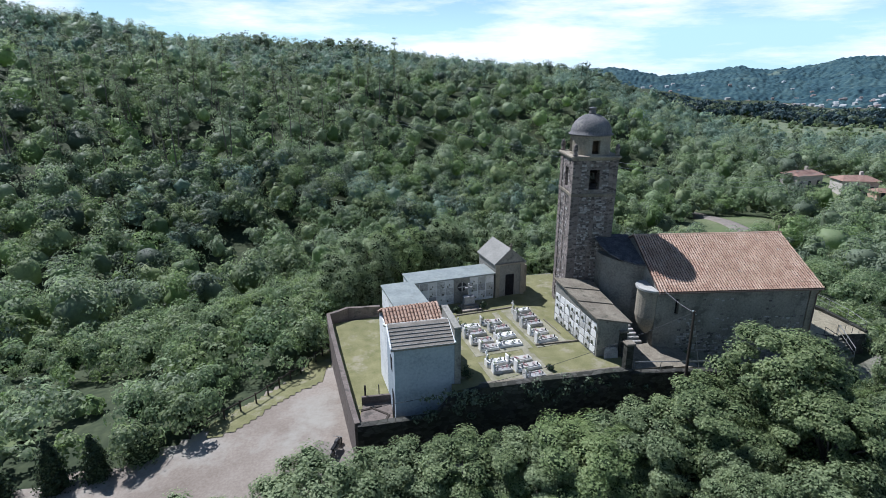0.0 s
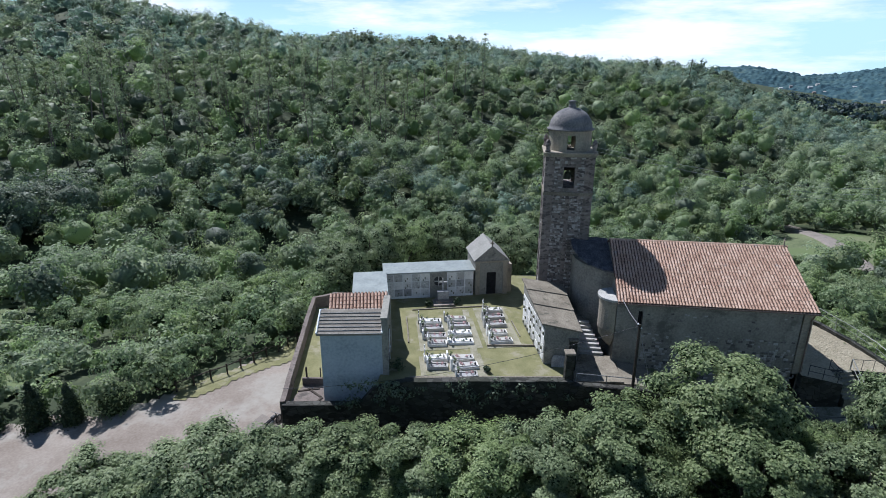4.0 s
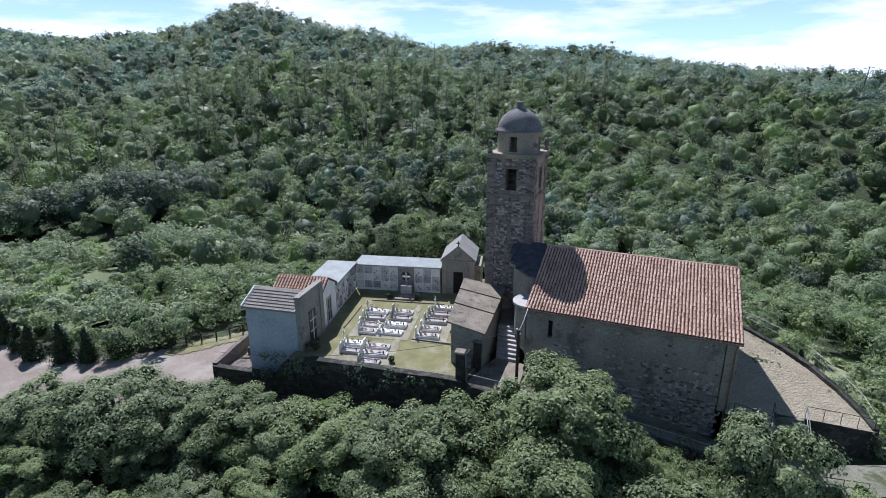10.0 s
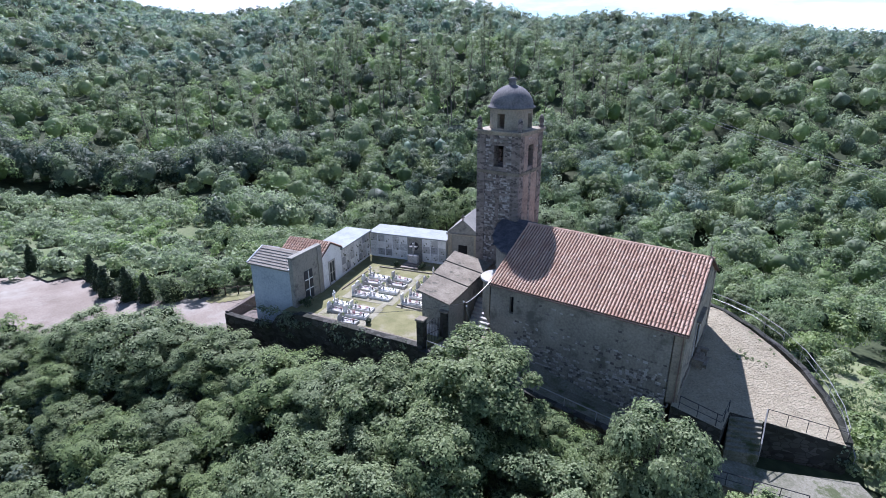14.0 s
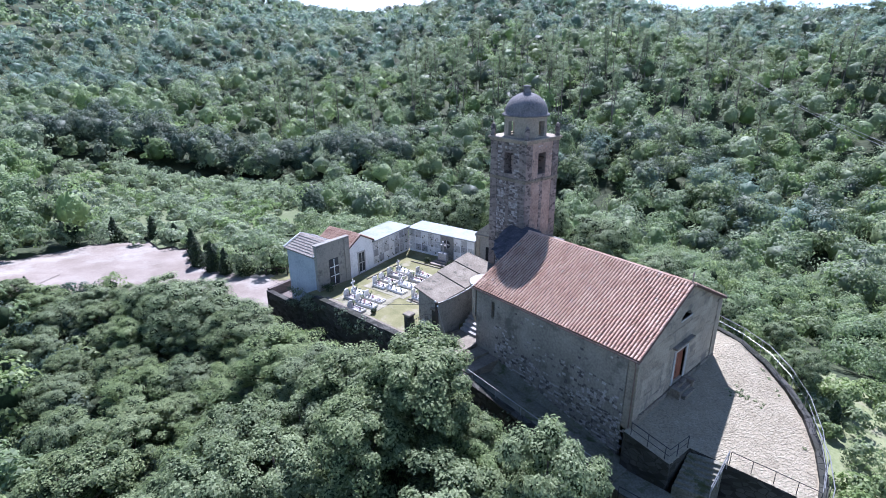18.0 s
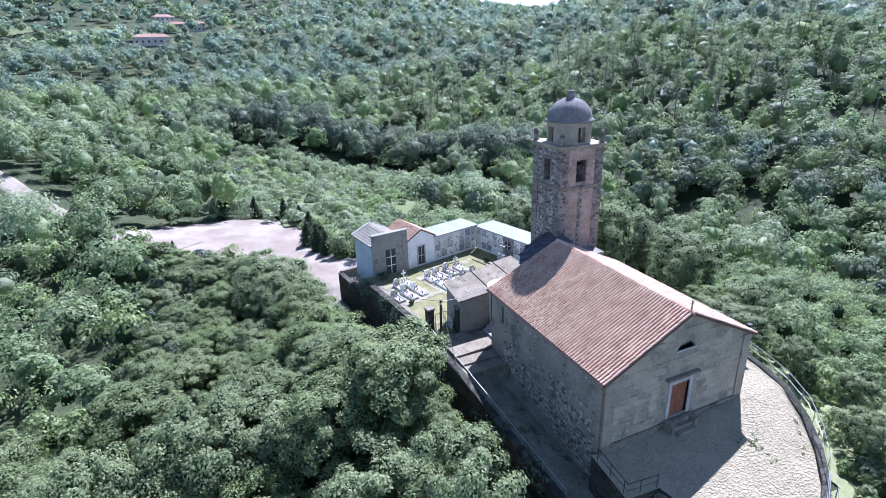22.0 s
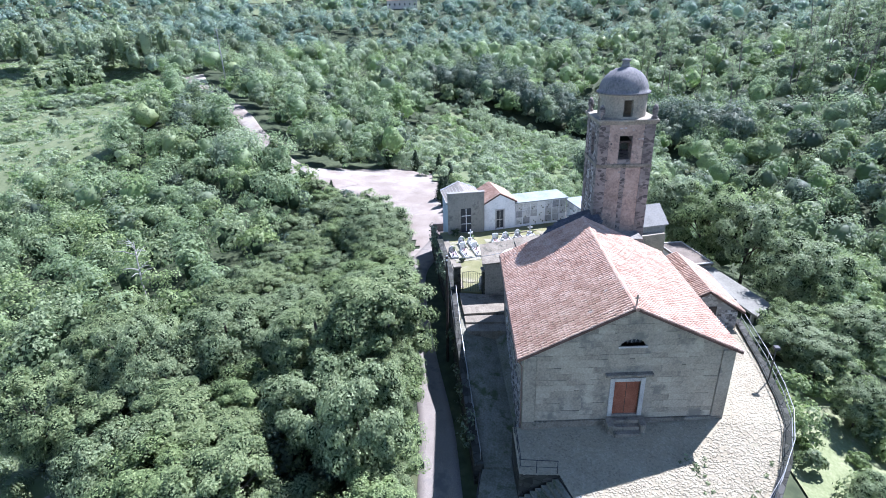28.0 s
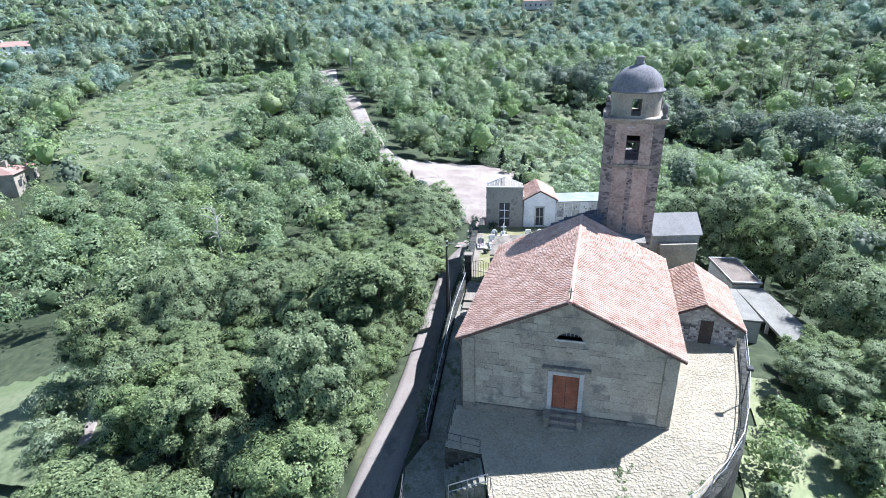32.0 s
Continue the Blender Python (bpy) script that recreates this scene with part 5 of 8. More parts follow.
# ---- church annex and the lower burial buildings behind ----
annex = thing("sacristy", "rubble stone sacristy with a tiled gable roof", "sacristy")
part("wall", box(-15.2, W, -3, -9.2, 15.2, 1.55), M_ANNEX, annex)
for x in (-9.5, -15.2):
    ag = bmesh.new()
    v = [ag.verts.new((x, y, z)) for y, z in ((W, 1.5), (15.2, 1.5), (13.1, 2.95), (W, 1.7))]
    r = bmesh.ops.extrude_face_region(ag, geom=[ag.faces.new(v)])
    bmesh.ops.translate(ag, vec=(0.3, 0, 0), verts=[q for q in r["geom"] if isinstance(q, bmesh.types.BMVert)])
    bmesh.ops.recalc_face_normals(ag, faces=ag.faces)
    part("gable", ag, M_ANNEX, annex)
part("door", box(-9.22, 13.0, 0.3, -9.17, 13.75, 1.95), M_DARKWOOD, annex, "dark brown wooden door")


def tilted_deck(p0, p1, p2, p3, t=0.1):
    bm = bmesh.new()
    a = [bm.verts.new(p) for p in (p0, p1, p2, p3)]
    b = [bm.verts.new((p[0], p[1], p[2] + t)) for p in (p0, p1, p2, p3)]
    bm.faces.new(list(reversed(a)))
    bm.faces.new(b)
    for i in range(4):
        bm.faces.new((a[i], a[(i + 1) % 4], b[(i + 1) % 4], b[i]))
    bmesh.ops.recalc_face_normals(bm, faces=bm.faces)
    return bm


ANR, ANZ = 13.1, 3.0
r1 = part("roof", tilted_deck((-9.0, ANR, ANZ), (-15.4, ANR, ANZ), (-15.4, W + 0.05, 1.75), (-9.0, W + 0.05, 1.75)), M_UNDER, annex, "weathered terracotta roof")
r2 = part("roof", tilted_deck((-9.0, 15.6, 1.4), (-15.4, 15.6, 1.4), (-15.4, ANR, ANZ), (-9.0, ANR, ANZ)), M_UNDER, annex)
atA = lambda s, d, h=0.0: Vector((-15.4 + s, W + 0.05 + d * 0.898, 1.85 + d * 0.440 + h))
atB = lambda s, d, h=0.0: Vector((-15.4 + s, 15.6 - d * 0.842, 1.5 + d * 0.539 + h))

low = thing("lower_columbarium", "low modern burial building with a flat pale roof", "columbarium")
LOWQ = [(-15.2, 20.2), (-17.2, 22.3), (-24.3, 20.55), (-23.6, 18.35)]


def inset(quad, d):
    """The quad drawn in towards its middle by about d metres."""
    mx_, my_ = sum(p[0] for p in quad) / 4, sum(p[1] for p in quad) / 4
    return [(x + (mx_ - x) * d / math.hypot(mx_ - x, my_ - y), y + (my_ - y) * d / math.hypot(mx_ - x, my_ - y)) for x, y in quad]


def rim(quad, w, z0, z1, mat, parent):
    """Four low kerbs along the edges of a flat roof."""
    inner = inset(quad, w)
    for i in range(4):
        j = (i + 1) % 4
        part("roof_rim", prism([quad[i], quad[j], inner[j], inner[i]], z0, z1), mat, parent)


iw = inset(LOWQ, 0.35)
part("wall", prism([iw[1], iw[2], (iw[2][0] + 0.1, iw[2][1] - 0.3), (iw[1][0] + 0.1, iw[1][1] - 0.3)], -7, -2.68), M_CONCRETE, low)
part("wall", prism([iw[2], iw[3], (iw[3][0] + 0.3, iw[3][1] + 0.06), (iw[2][0] + 0.35, iw[2][1] - 0.3)], -7, -2.68), M_CONCRETE, low)
for u in (0.03, 0.34, 0.66):
    x, y = iw[0][0] + u * (iw[3][0] - iw[0][0]), iw[0][1] + u * (iw[3][1] - iw[0][1])
    part("pillar", box(x - 0.11, y - 0.11, -7, x + 0.11, y + 0.11, -2.68), M_CONCRETE, low)
part("roof", prism(LOWQ, -2.68, -2.5), M_FLATROOF, low, "pale flat roof")
mid_ = thing("flat_roofed_store", "small concrete store with a stained flat roof", "store")
STQ = [(-23.7, 18.05), (-24.1, 20.45), (-29.35, 19.4), (-29.0, 16.9)]
part("wall", prism(inset(STQ, 0.22), -7, -2.2), M_CONCRETE, mid_)
part("roof", prism(STQ, -2.2, -2.03), M_BROWNROOF, mid_, "stained grey-brown flat roof with a pale rim")
rim(STQ, 0.2, -2.1, -1.95, M_CONCRETE, mid_)
lowb = thing("concrete_annex", "low grey concrete room beside the sacristy", "annex")
LBQ = [(-15.25, 15.25), (-15.4, 18.4), (-20.4, 17.5), (-20.4, 15.25)]
part("wall", prism(inset(LBQ, 0.14), -6, -1.16), M_CONCRETE, lowb)
part("roof", prism(LBQ, -1.16, -1.0), M_FLATROOF, lowb, "grey flat roof")


# ---- stairs ----
stairs = thing("stone_stairs", "broad worn stone stairs between ossuary and church", "stairs")
for i in range(8):
    y0 = 0.42 + 0.33 * i
    xl, xr = -14.55 - 0.09 * i, -12.95 - 0.11 * i
    part("step", prism([(xl, y0), (xr, y0), (xr, y0 + 0.36), (xl, y0 + 0.36)], -2.0, 0.13 + 0.18 * i), M_CONCRETE, stairs, "worn pale stone tread")
part("top_landing", prism([(-15.25, 3.06), (-13.75, 3.06), (-14.35, 3.95), (-14.8, 5.1), (-15.0, 6.2), (-15.75, 5.6)], -2, 1.37), M_SLAB, stairs)
pst = thing("piazza_steps", "dark stone steps down from the forecourt", "stairs")
for i in range(7):
    part("step", prism([(2.75 + 0.03 * i, 1.5 - 0.27 * i), (4.35 + 0.03 * i, 2.1 - 0.27 * i), (4.35 + 0.03 * i, 1.8 - 0.27 * i), (2.75 + 0.03 * i, 1.2 - 0.27 * i)], -4, -0.72 - 0.16 * i), M_PATH, pst)


# ---- trees ----
def clump(rnd, V, F, c, r, n, size, flat=0.75, up=0.35, mid=None):
    """Leaf sprays over an uneven rounded clump."""
    for _ in range(n):
        u, v = rnd.uniform(0, 2 * math.pi), rnd.uniform(-0.55, 1.0)
        k = math.sqrt(max(0.0, 1 - v * v))
        d = Vector((k * math.cos(u), k * math.sin(u), v))
        p = Vector(c) + Vector((d.x, d.y, d.z * flat)) * r * rnd.uniform(0.62, 1.25)
        if mid is not None:
            d = (d * 0.6 + (p - mid).normalized() * 0.75)
        nrm = (d + Vector((rnd.uniform(-0.5, 0.5), rnd.uniform(-0.5, 0.5), up * 0.6 + rnd.uniform(-0.45, 0.5)))).normalized()
        a = nrm.orthogonal().normalized()
        a.rotate(Matrix.Rotation(rnd.uniform(0, 6.283), 3, nrm))
        b = nrm.cross(a)
        s = size * rnd.uniform(0.6, 1.35)
        o = len(V)
        V += [tuple(p - a * s * 0.45 - b * s * 0.2), tuple(p + b * s * 0.48 + nrm * s * 0.10), tuple(p + a * s * 0.6 - b * s * 0.28 - nrm * s * 0.06)]
        F.append((o, o + 1, o + 2))


def blob(V, F, c, r, seed, flat=0.8, sub=1):
    bm = bmesh.new()
    bmesh.ops.create_icosphere(bm, subdivisions=sub, radius=1.0)
    o = len(V)
    for v in bm.verts:
        k = 1 + 0.35 * noise.noise(v.co * 1.7 + Vector((seed, seed * 0.7, 0)))
        V.append((c[0] + v.co.x * r * k, c[1] + v.co.y * r * k, c[2] + v.co.z * r * k * flat))
    for f in bm.faces:
        F.append(tuple(o + v.index for v in f.verts))
    bm.free()




# ---- graves ----
def grave(kind, seed):
    """One grave: kerb, slab, headstone, vase; long side in x, headstone at the west end."""
    rnd = random.Random(seed)
    g = thing("grave", "white marble grave with a low kerb and headstone" if kind != 2 else "grey stone grave with a dark planted bed", "grave", "graves in the cemetery")
    stone = M_MARBLE if kind != 2 else M_TRIM
    kb = bmesh.new()
    for x0, y0, x1, y1 in ((-0.95, -0.42, 0.95, -0.32), (-0.95, 0.32, 0.95, 0.42), (-0.95, -0.32, -0.85, 0.32), (0.85, -0.32, 0.95, 0.32)):
        add_box(kb, x0, y0, -0.1, x1, y1, 0.24, bevel=0.015)
    part("kerb", kb, stone, g)
    part("slab", box(-0.86, -0.33, 0.0, 0.86, 0.33, 0.16 if kind == 2 else 0.30, bevel=0.02), M_MARBLE if kind == 1 else (M_GREYMARBLE if kind == 2 else M_TRIM), g)
    if kind == 0:
        hs = bmesh.new()
        add_box(hs, -1.05, -0.3, -0.1, -0.93, 0.3, 0.85, bevel=0.03)
        part("headstone", hs, stone, g)
    elif kind == 1:
        hs = bmesh.new()
        add_box(hs, -1.06, -0.3, -0.1, -0.92, 0.3, 0.45, bevel=0.02)
        add_box(hs, -1.03, -0.06, 0.45, -0.95, 0.06, 1.15)
        add_box(hs, -1.03, -0.28, 0.82, -0.95, 0.28, 0.94)
        part("cross", hs, stone, g, "white stone cross on a low plinth")
    else:
        v = [(-0.35, -0.1), (0.35, -0.1), (0.38, 0.45), (0.22, 0.68), (0.0, 0.76), (-0.22, 0.68), (-0.38, 0.45)]
        hs = bmesh.new()
        a = [hs.verts.new((-1.04, y, z)) for y, z in v]
        r = bmesh.ops.extrude_face_region(hs, geom=[hs.faces.new(a)])
        bmesh.ops.translate(hs, vec=(0.12, 0, 0), verts=[q for q in r["geom"] if isinstance(q, bmesh.types.BMVert)])
        bmesh.ops.recalc_face_normals(hs, faces=hs.faces)
        part("headstone", hs, M_MARBLE, g, "rounded pale headstone")
    va = lathe([(0.07, 0), (0.05, 0.05), (0.09, 0.2), (0.07, 0.26)], 8)
    bmesh.ops.translate(va, vec=(-0.72, 0.22, 0.25), verts=va.verts)
    part("vase", va, M_BRONZE, g, "small dark flower vase")
    fv, ff = [], []
    clump(rnd, fv, ff, (-0.72, 0.22, 0.6), 0.15, 26, 0.1)
    from_arrays("flower_bunch", fv, ff, M_LEAF, g)
    for _ in range(3):
        pv, pf = [], []
        clump(rnd, pv, pf, (rnd.uniform(-0.6, 0.6), rnd.uniform(-0.25, 0.25), 0.36), 0.13, 24, 0.09)
        tagged(from_arrays("wreath", pv, pf, M_PETAL if kind != 1 else M_DARKLEAF, g), kind="stuff")
    bk_ = bmesh.new()
    add_box(bk_, -0.62, -0.24, 0.16, -0.5, -0.06, 0.56, bevel=0.01)
    part("portrait_stone", bk_, M_GREYMARBLE, g)
    la = lathe([(0.06, 0), (0.06, 0.14), (0.03, 0.2)], 8)
    bmesh.ops.translate(la, vec=(0.7, -0.2, 0.27), verts=la.verts)
    part("lantern", la, M_IRON, g)
    return g


GR = [grave(0, 1), grave(1, 2), grave(2, 3)]
gx = random.Random(6)
first = set()
rows_of_graves = [((-24.9, 0.2), (-0.36, 1.17), 4), ((-23.05, 0.85), (-0.29, 1.22), 4), ((-20.2, 1.3), (-0.24, 1.3), 5), ((-24.3, -2.95), (-0.3, 1.0), 2), ((-22.3, -3.75), (-0.29, 1.08), 3)]
for ci, ((x, y), (dx, dy), n) in enumerate(rows_of_graves):
    for i in range(n):
        k = (0, 2, 1, 2, 0, 1, 2)[(i * 3 + ci * 2) % 7]
        m = pose(x + dx * i + gx.uniform(-0.12, 0.12), y + dy * i + gx.uniform(-0.08, 0.08), 0.0, 0, gx.uniform(-1, 1), 13 + gx.uniform(-4, 4)) @ Matrix.Diagonal((gx.uniform(0.72, 0.98), gx.uniform(0.75, 0.95), gx.uniform(0.8, 1.15), 1))
        if k in first:
            copy_thing(GR[k], Matrix()).matrix_basis = m
        else:
            first.add(k)
            GR[k].matrix_basis = m


for cx_, cy_, w_, d_ in ((-24.3, 2.1, 4.6, 5.0), (-20.7, 3.9, 2.6, 7.0), (-23.4, -2.6, 4.4, 3.0)):
    gb_ = part("gravel_bed", box(-w_ / 2, -d_ / 2, -0.1, w_ / 2, d_ / 2, 0.02, m=pose(cx_, cy_, 0, 0, 0, 14)), M_BEDS)
    tagged(gb_, "pale gravel bed round a block of graves", "gravel", kind="structure")


# paths, edging, altar in the cemetery
def strip(name, pts, w, z, mat, label, category, h=0.06):
    bm = bmesh.new()
    for a, b in zip(pts, pts[1:]):
        m, ln = frame_of(a, b)
        add_box(bm, 0, -w / 2, z - h - 0.1, ln, w / 2, z, m=m)
    ob = part(name, bm, mat)
    return tagged(ob, label, category, kind="structure")


strip("path", [(-21.4, -4.2), (-22.0, -0.8), (-23.4, 6.6)], 0.5, 0.025, M_BEDS, "narrow pale gravel path between the graves", "path")
strip("path", [(-26.0, -4.6), (-16.0, -3.2)], 0.6, 0.03, M_SLAB, "pale worn strip along the parapet", "path")
strip("kerb", [(-28.0, 4.4), (-27.4, 2.0), (-27.0, 0.2)], 0.09, 0.09, M_SLAB, "low stone edging in the grass", "kerb")
strip("kerb", [(-27.8, 5.9), (-21.6, 7.6)], 0.1, 0.09, M_SLAB, "low stone edging in the grass", "kerb")
strip("kerb", [(-21.2, 0.55), (-17.4, 1.1)], 0.12, 0.12, M_SLAB, "low dark edging beside the graves", "kerb")
strip("kerb", [(-18.8, 2.4), (-19.5, 5.0)], 0.08, 0.08, M_SLAB, "low stone edging in the grass", "kerb")
altar = thing("cemetery_altar", "stone altar and crucifix on two pinkish steps", "altar")
m_al = pose(-25.4, 7.7, 0, 0, 0, 15)
part("step", box(-0.9, -0.7, -0.1, 0.9, 0.7, 0.14, m=m_al, bevel=0.02), M_GRAVEL, altar)
part("step", box(-0.65, -0.2, 0.14, 0.65, 0.65, 0.28, m=m_al, bevel=0.02), M_GRAVEL, altar)
part("table", box(-0.5, 0.1, 0.28, 0.5, 0.55, 1.05, m=m_al, bevel=0.03), M_GREYMARBLE, altar)
cb = bmesh.new()
add_box(cb, -0.06, 0.3, 1.05, 0.06, 0.42, 2.2, m=m_al)
add_box(cb, -0.35, 0.3, 1.75, 0.35, 0.42, 1.86, m=m_al)
part("cross", cb, M_GREYMARBLE, altar)
for x, y, s in ((-26.6, 7.0, 0.5), (-24.3, 7.7, 0.55), (-27.0, -3.6, 0.75), (-21.0, -3.0, 0.4), (-27.6, -3.9, 0.6)):
    sb = thing("shrub", "small dark green shrub in the cemetery grass", "shrub")
    V, F = [], []
    r_ = random.Random(int(x * 10))
    for _ in range(5):
        clump(r_, V, F, (r_.uniform(-0.3, 0.3) * s, r_.uniform(-0.3, 0.3) * s, s * r_.uniform(0.3, 0.8)), 0.42 * s, 60, 0.12)
    from_arrays("foliage", V, F, M_CYPRESS, sb)
    sb.matrix_basis = pose(x, y, 0.0)

# gate between the landing and the cemetery
gate_ = thing("iron_gate", "dark wrought-iron cemetery gate, closed", "gate")
gm, GL = frame_of((-15.65, -3.05), (-15.35, -1.5), -0.2)
gate_.matrix_basis = gm
part("frame", tube([(0.02, 0, 0.1), (0.02, 0, 1.75), (GL / 2, 0, 1.95), (GL - 0.02, 0, 1.75), (GL - 0.02, 0, 0.1), (0.02, 0, 0.1)], 0.025, 5), M_IRON, gate_)
for i in range(11):
    part("bar", tube([(0.08 + i * (GL - 0.16) / 10, 0, 0.1), (0.08 + i * (GL - 0.16) / 10, 0, 1.82)], 0.014, 4), M_IRON, gate_)
part("rail", tube([(0, 0, 0.95), (GL, 0, 0.95)], 0.02, 4), M_IRON, gate_)
for x, y, h in ((-15.7, -3.45, 2.05), (-15.3, -1.25, 1.9)):
    gp_ = thing("gate_pillar", "square dark stone gate pillar with a pale cap", "pillar", "gate pillars")
    part("shaft", box(-0.26, -0.26, -2.0, 0.26, 0.26, h, bevel=0.03), M_RETAIN, gp_)
    part("cap", box(-0.34, -0.34, h, 0.34, 0.34, h + 0.16, bevel=0.04), M_SLAB, gp_)
    gp_.matrix_basis = pose(x, y, 0, 0, 0, 8)
for i, (x, s) in enumerate(((-16.35, 0.32), (-16.0, 0.36))):
    st_ = thing("leaning_stone", "pale round-topped stone slab leaning on the ossuary wall", "stone slab", "stone slabs")
    v = [(-s, 0), (s, 0), (s, 0.55), (s * 0.6, 0.78), (0, 0.86), (-s * 0.6, 0.78), (-s, 0.55)]
    hb = bmesh.new()
    a = [hb.verts.new((x, 0, z)) for x, z in v]
    r = bmesh.ops.extrude_face_region(hb, geom=[hb.faces.new(a)])
    bmesh.ops.translate(hb, vec=(0, 0.08, 0), verts=[q for q in r["geom"] if isinstance(q, bmesh.types.BMVert)])
    bmesh.ops.recalc_face_normals(hb, faces=hb.faces)
    part("slab", hb, M_GREYMARBLE, st_)
    st_.matrix_basis = pose(x, -1.72, 0.0, -9, 0, 3)

# broad steps of the terrace
for i, x in enumerate((-12.1, -11.1)):
    ts = part("terrace_step", prism([(x, -0.01), (x, -2.95 + 0.1 * i), (x + 1.0, -2.85 + 0.1 * i), (x + 1.0, -0.01)], -4, -0.2 - 0.13 * i), M_SLAB)
    tagged(ts, "broad shallow mossy concrete step", "step", kind="structure")

# hand rails
def railing(name, label, pts, h, posts, mat, r=0.028, mid=True):
    t = thing(name, label, "railing")
    P = [Vector(p) for p in pts]
    part("top_rail", tube([p + Vector((0, 0, h)) for p in P], r, 6), mat, t)
    if mid:
        part("mid_rail", tube([p + Vector((0, 0, h * 0.5)) for p in P], r * 0.8, 5), mat, t)
    tot = sum((b - a).length for a, b in zip(P, P[1:]))
    for i in range(posts):
        d, acc = tot * i / (posts - 1), 0.0
        for a, b in zip(P, P[1:]):
            ln = (b - a).length
            if d <= acc + ln + 1e-6:
                p = a.lerp(b, min(1.0, (d - acc) / ln))
                break
            acc += ln
        part("post", tube([p - Vector((0, 0, 0.3)), p + Vector((0, 0, h))], r * 0.9, 5), mat, t)
    return t


railing("terrace_railing", "thin galvanised hand rail along the terrace wall", [(-15.2, -3.55, 0.0), (-10.0, -3.25, -0.3), (-5.0, -2.75, -1.15), (0.2, -2.2, -2.05)], 0.7, 9, M_RAIL, 0.03, False)
railing("forecourt_railing", "thin galvanised railing on the forecourt wall", [(8.4, 3.9, -1.5), (8.0, 5.4, -1.1), (7.1, 7.4, -0.7), (5.75, 9.5, -0.25), (4.1, 11.2, 0.15), (2.3, 12.6, 0.4), (0.2, 13.7, 0.45), (-1.8, 14.3, 0.48), (-5.0, 15.0, 0.5), (-9.6, 15.7, 0.5)], 0.9, 15, M_RAIL, 0.022, True)
railing("lane_railing", "pale rail above the outer edge of the kerb wall", [(8.9, 3.6, -3.0), (8.5, 6.0, -2.8), (7.6, 8.0, -2.4), (6.0, 10.2, -1.9)], 0.9, 6, M_RAIL, 0.03, False)
railing("steps_railing", "pale rail beside the forecourt steps", [(4.45, 2.2, -0.8), (4.55, 0.3, -1.9)], 0.85, 3, M_RAIL, 0.03, True)
railing("steps_railing", "dark iron rail on the edge of the forecourt", [(0.3, -0.42, -0.1), (2.5, -0.32, -0.55), (2.62, 1.45, -0.55)], 0.85, 5, M_IRON, 0.025, True)
railing("forecourt_railing", "thin iron railing along the forecourt's lower edge", [(4.5, 2.35, -0.85), (6.5, 3.05, -1.2), (8.4, 3.75, -1.6)], 0.8, 5, M_IRON, 0.02, False)
lower = part("lower_path", prism([(0.4, -2.1), (0.4, 0.0), (2.6, -0.4), (3.0, -0.35), (5.2, 0.3), (9.2, 2.6), (10.5, 1.0), (7.0, -1.6), (3.0, -2.6)], -6, lambda x, y: -2.4 if x < 1 else -2.3 - 0.1 * (x - 3)), M_PATH)
tagged(lower, "worn concrete path below the forecourt steps", "path", kind="structure")
railing("path_railing", "dark iron rail on the path above the lane", [(1.0, -2.25, -2.85), (3.0, -2.5, -2.4), (7.0, -1.55, -2.6)], 0.85, 6, M_IRON, 0.025, True)

# electricity pole with its stay and wires
pole = thing("utility_pole", "weathered wooden electricity pole with a steel stay", "pole")
part("shaft", tube([(-11.75, -4.25, -4.5), (-11.8, -4.1, 4.7)], 0.12, 8, 0.085), M_DARKWOOD, pole)
part("stay", tube([(-11.8, -4.1, 4.5), (-10.4, -3.5, -0.4)], 0.02, 5), M_RAIL, pole, "pale steel stay")
for i, z in enumerate((4.35, 4.6)):
    ins = lathe([(0.05, 0), (0.06, 0.05), (0.03, 0.1)], 8)
    bmesh.ops.translate(ins, vec=(-11.8 + 0.1 * (-1) ** i, -4.1, z + 0.08), verts=ins.verts)
    part("insulator", ins, M_WHITE, pole)


def cable(p, q, sag, r=0.02, n=14):
    P, Q = Vector(p), Vector(q)
    return tube([P.lerp(Q, i / n) - Vector((0, 0, sag * 4 * (i / n) * (1 - i / n))) for i in range(n + 1)], r, 4)


wires = thing("service_cable", "pale service cable from the pole to the church eave", "cable")
part("wire", cable((-11.8, -4.1, 4.6), (-12.2, -0.25, 4.75), 0.15, 0.02), M_RAIL, wires)
wires2 = thing("power_line", "thin power line over the lane", "cable")
part("wire", cable((-11.8, -4.1, 4.62), (-34.2, -6.0, -0.6), 0.9, 0.014), M_IRON, wires2)
lamp = thing("lamp_post", "slim grey lamp post on the forecourt wall", "lamp")
part("shaft", tube([(0, 0, 0), (0, 0, 2.1)], 0.035, 6), M_IRON, lamp)
part("head", box(-0.16, -0.16, 2.1, 0.16, 0.16, 2.28, bevel=0.03), M_IRON, lamp)
lamp.matrix_basis = pose(-3.4, 14.45, 0.4)


# walled pen at the end of the back yard
pen = thing("yard_pen", "small brown walled pen with a dirt floor behind the chapel", "pen")
part("floor", prism([(-34.3, -5.9), (-31.95, -5.5), (-32.1, -2.6), (-34.1, -2.8)], -4, -2.3), M_BROWNWALL, pen, "bare brown dirt floor")
for a, b in (((-34.2, -2.75), (-32.05, -2.5)), ((-34.1, -6.0), (-31.9, -5.55))):
    pm, pl = frame_of(a, b)
    part("side_wall", box(0, -0.1, -4, pl, 0.1, -1.75, m=pm, bevel=0.02), M_BROWNWALL, pen)
part("post", tube([(-33.95, -2.55, -2.4), (-33.95, -2.55, -1.0)], 0.07, 6), M_DARKWOOD, pen)
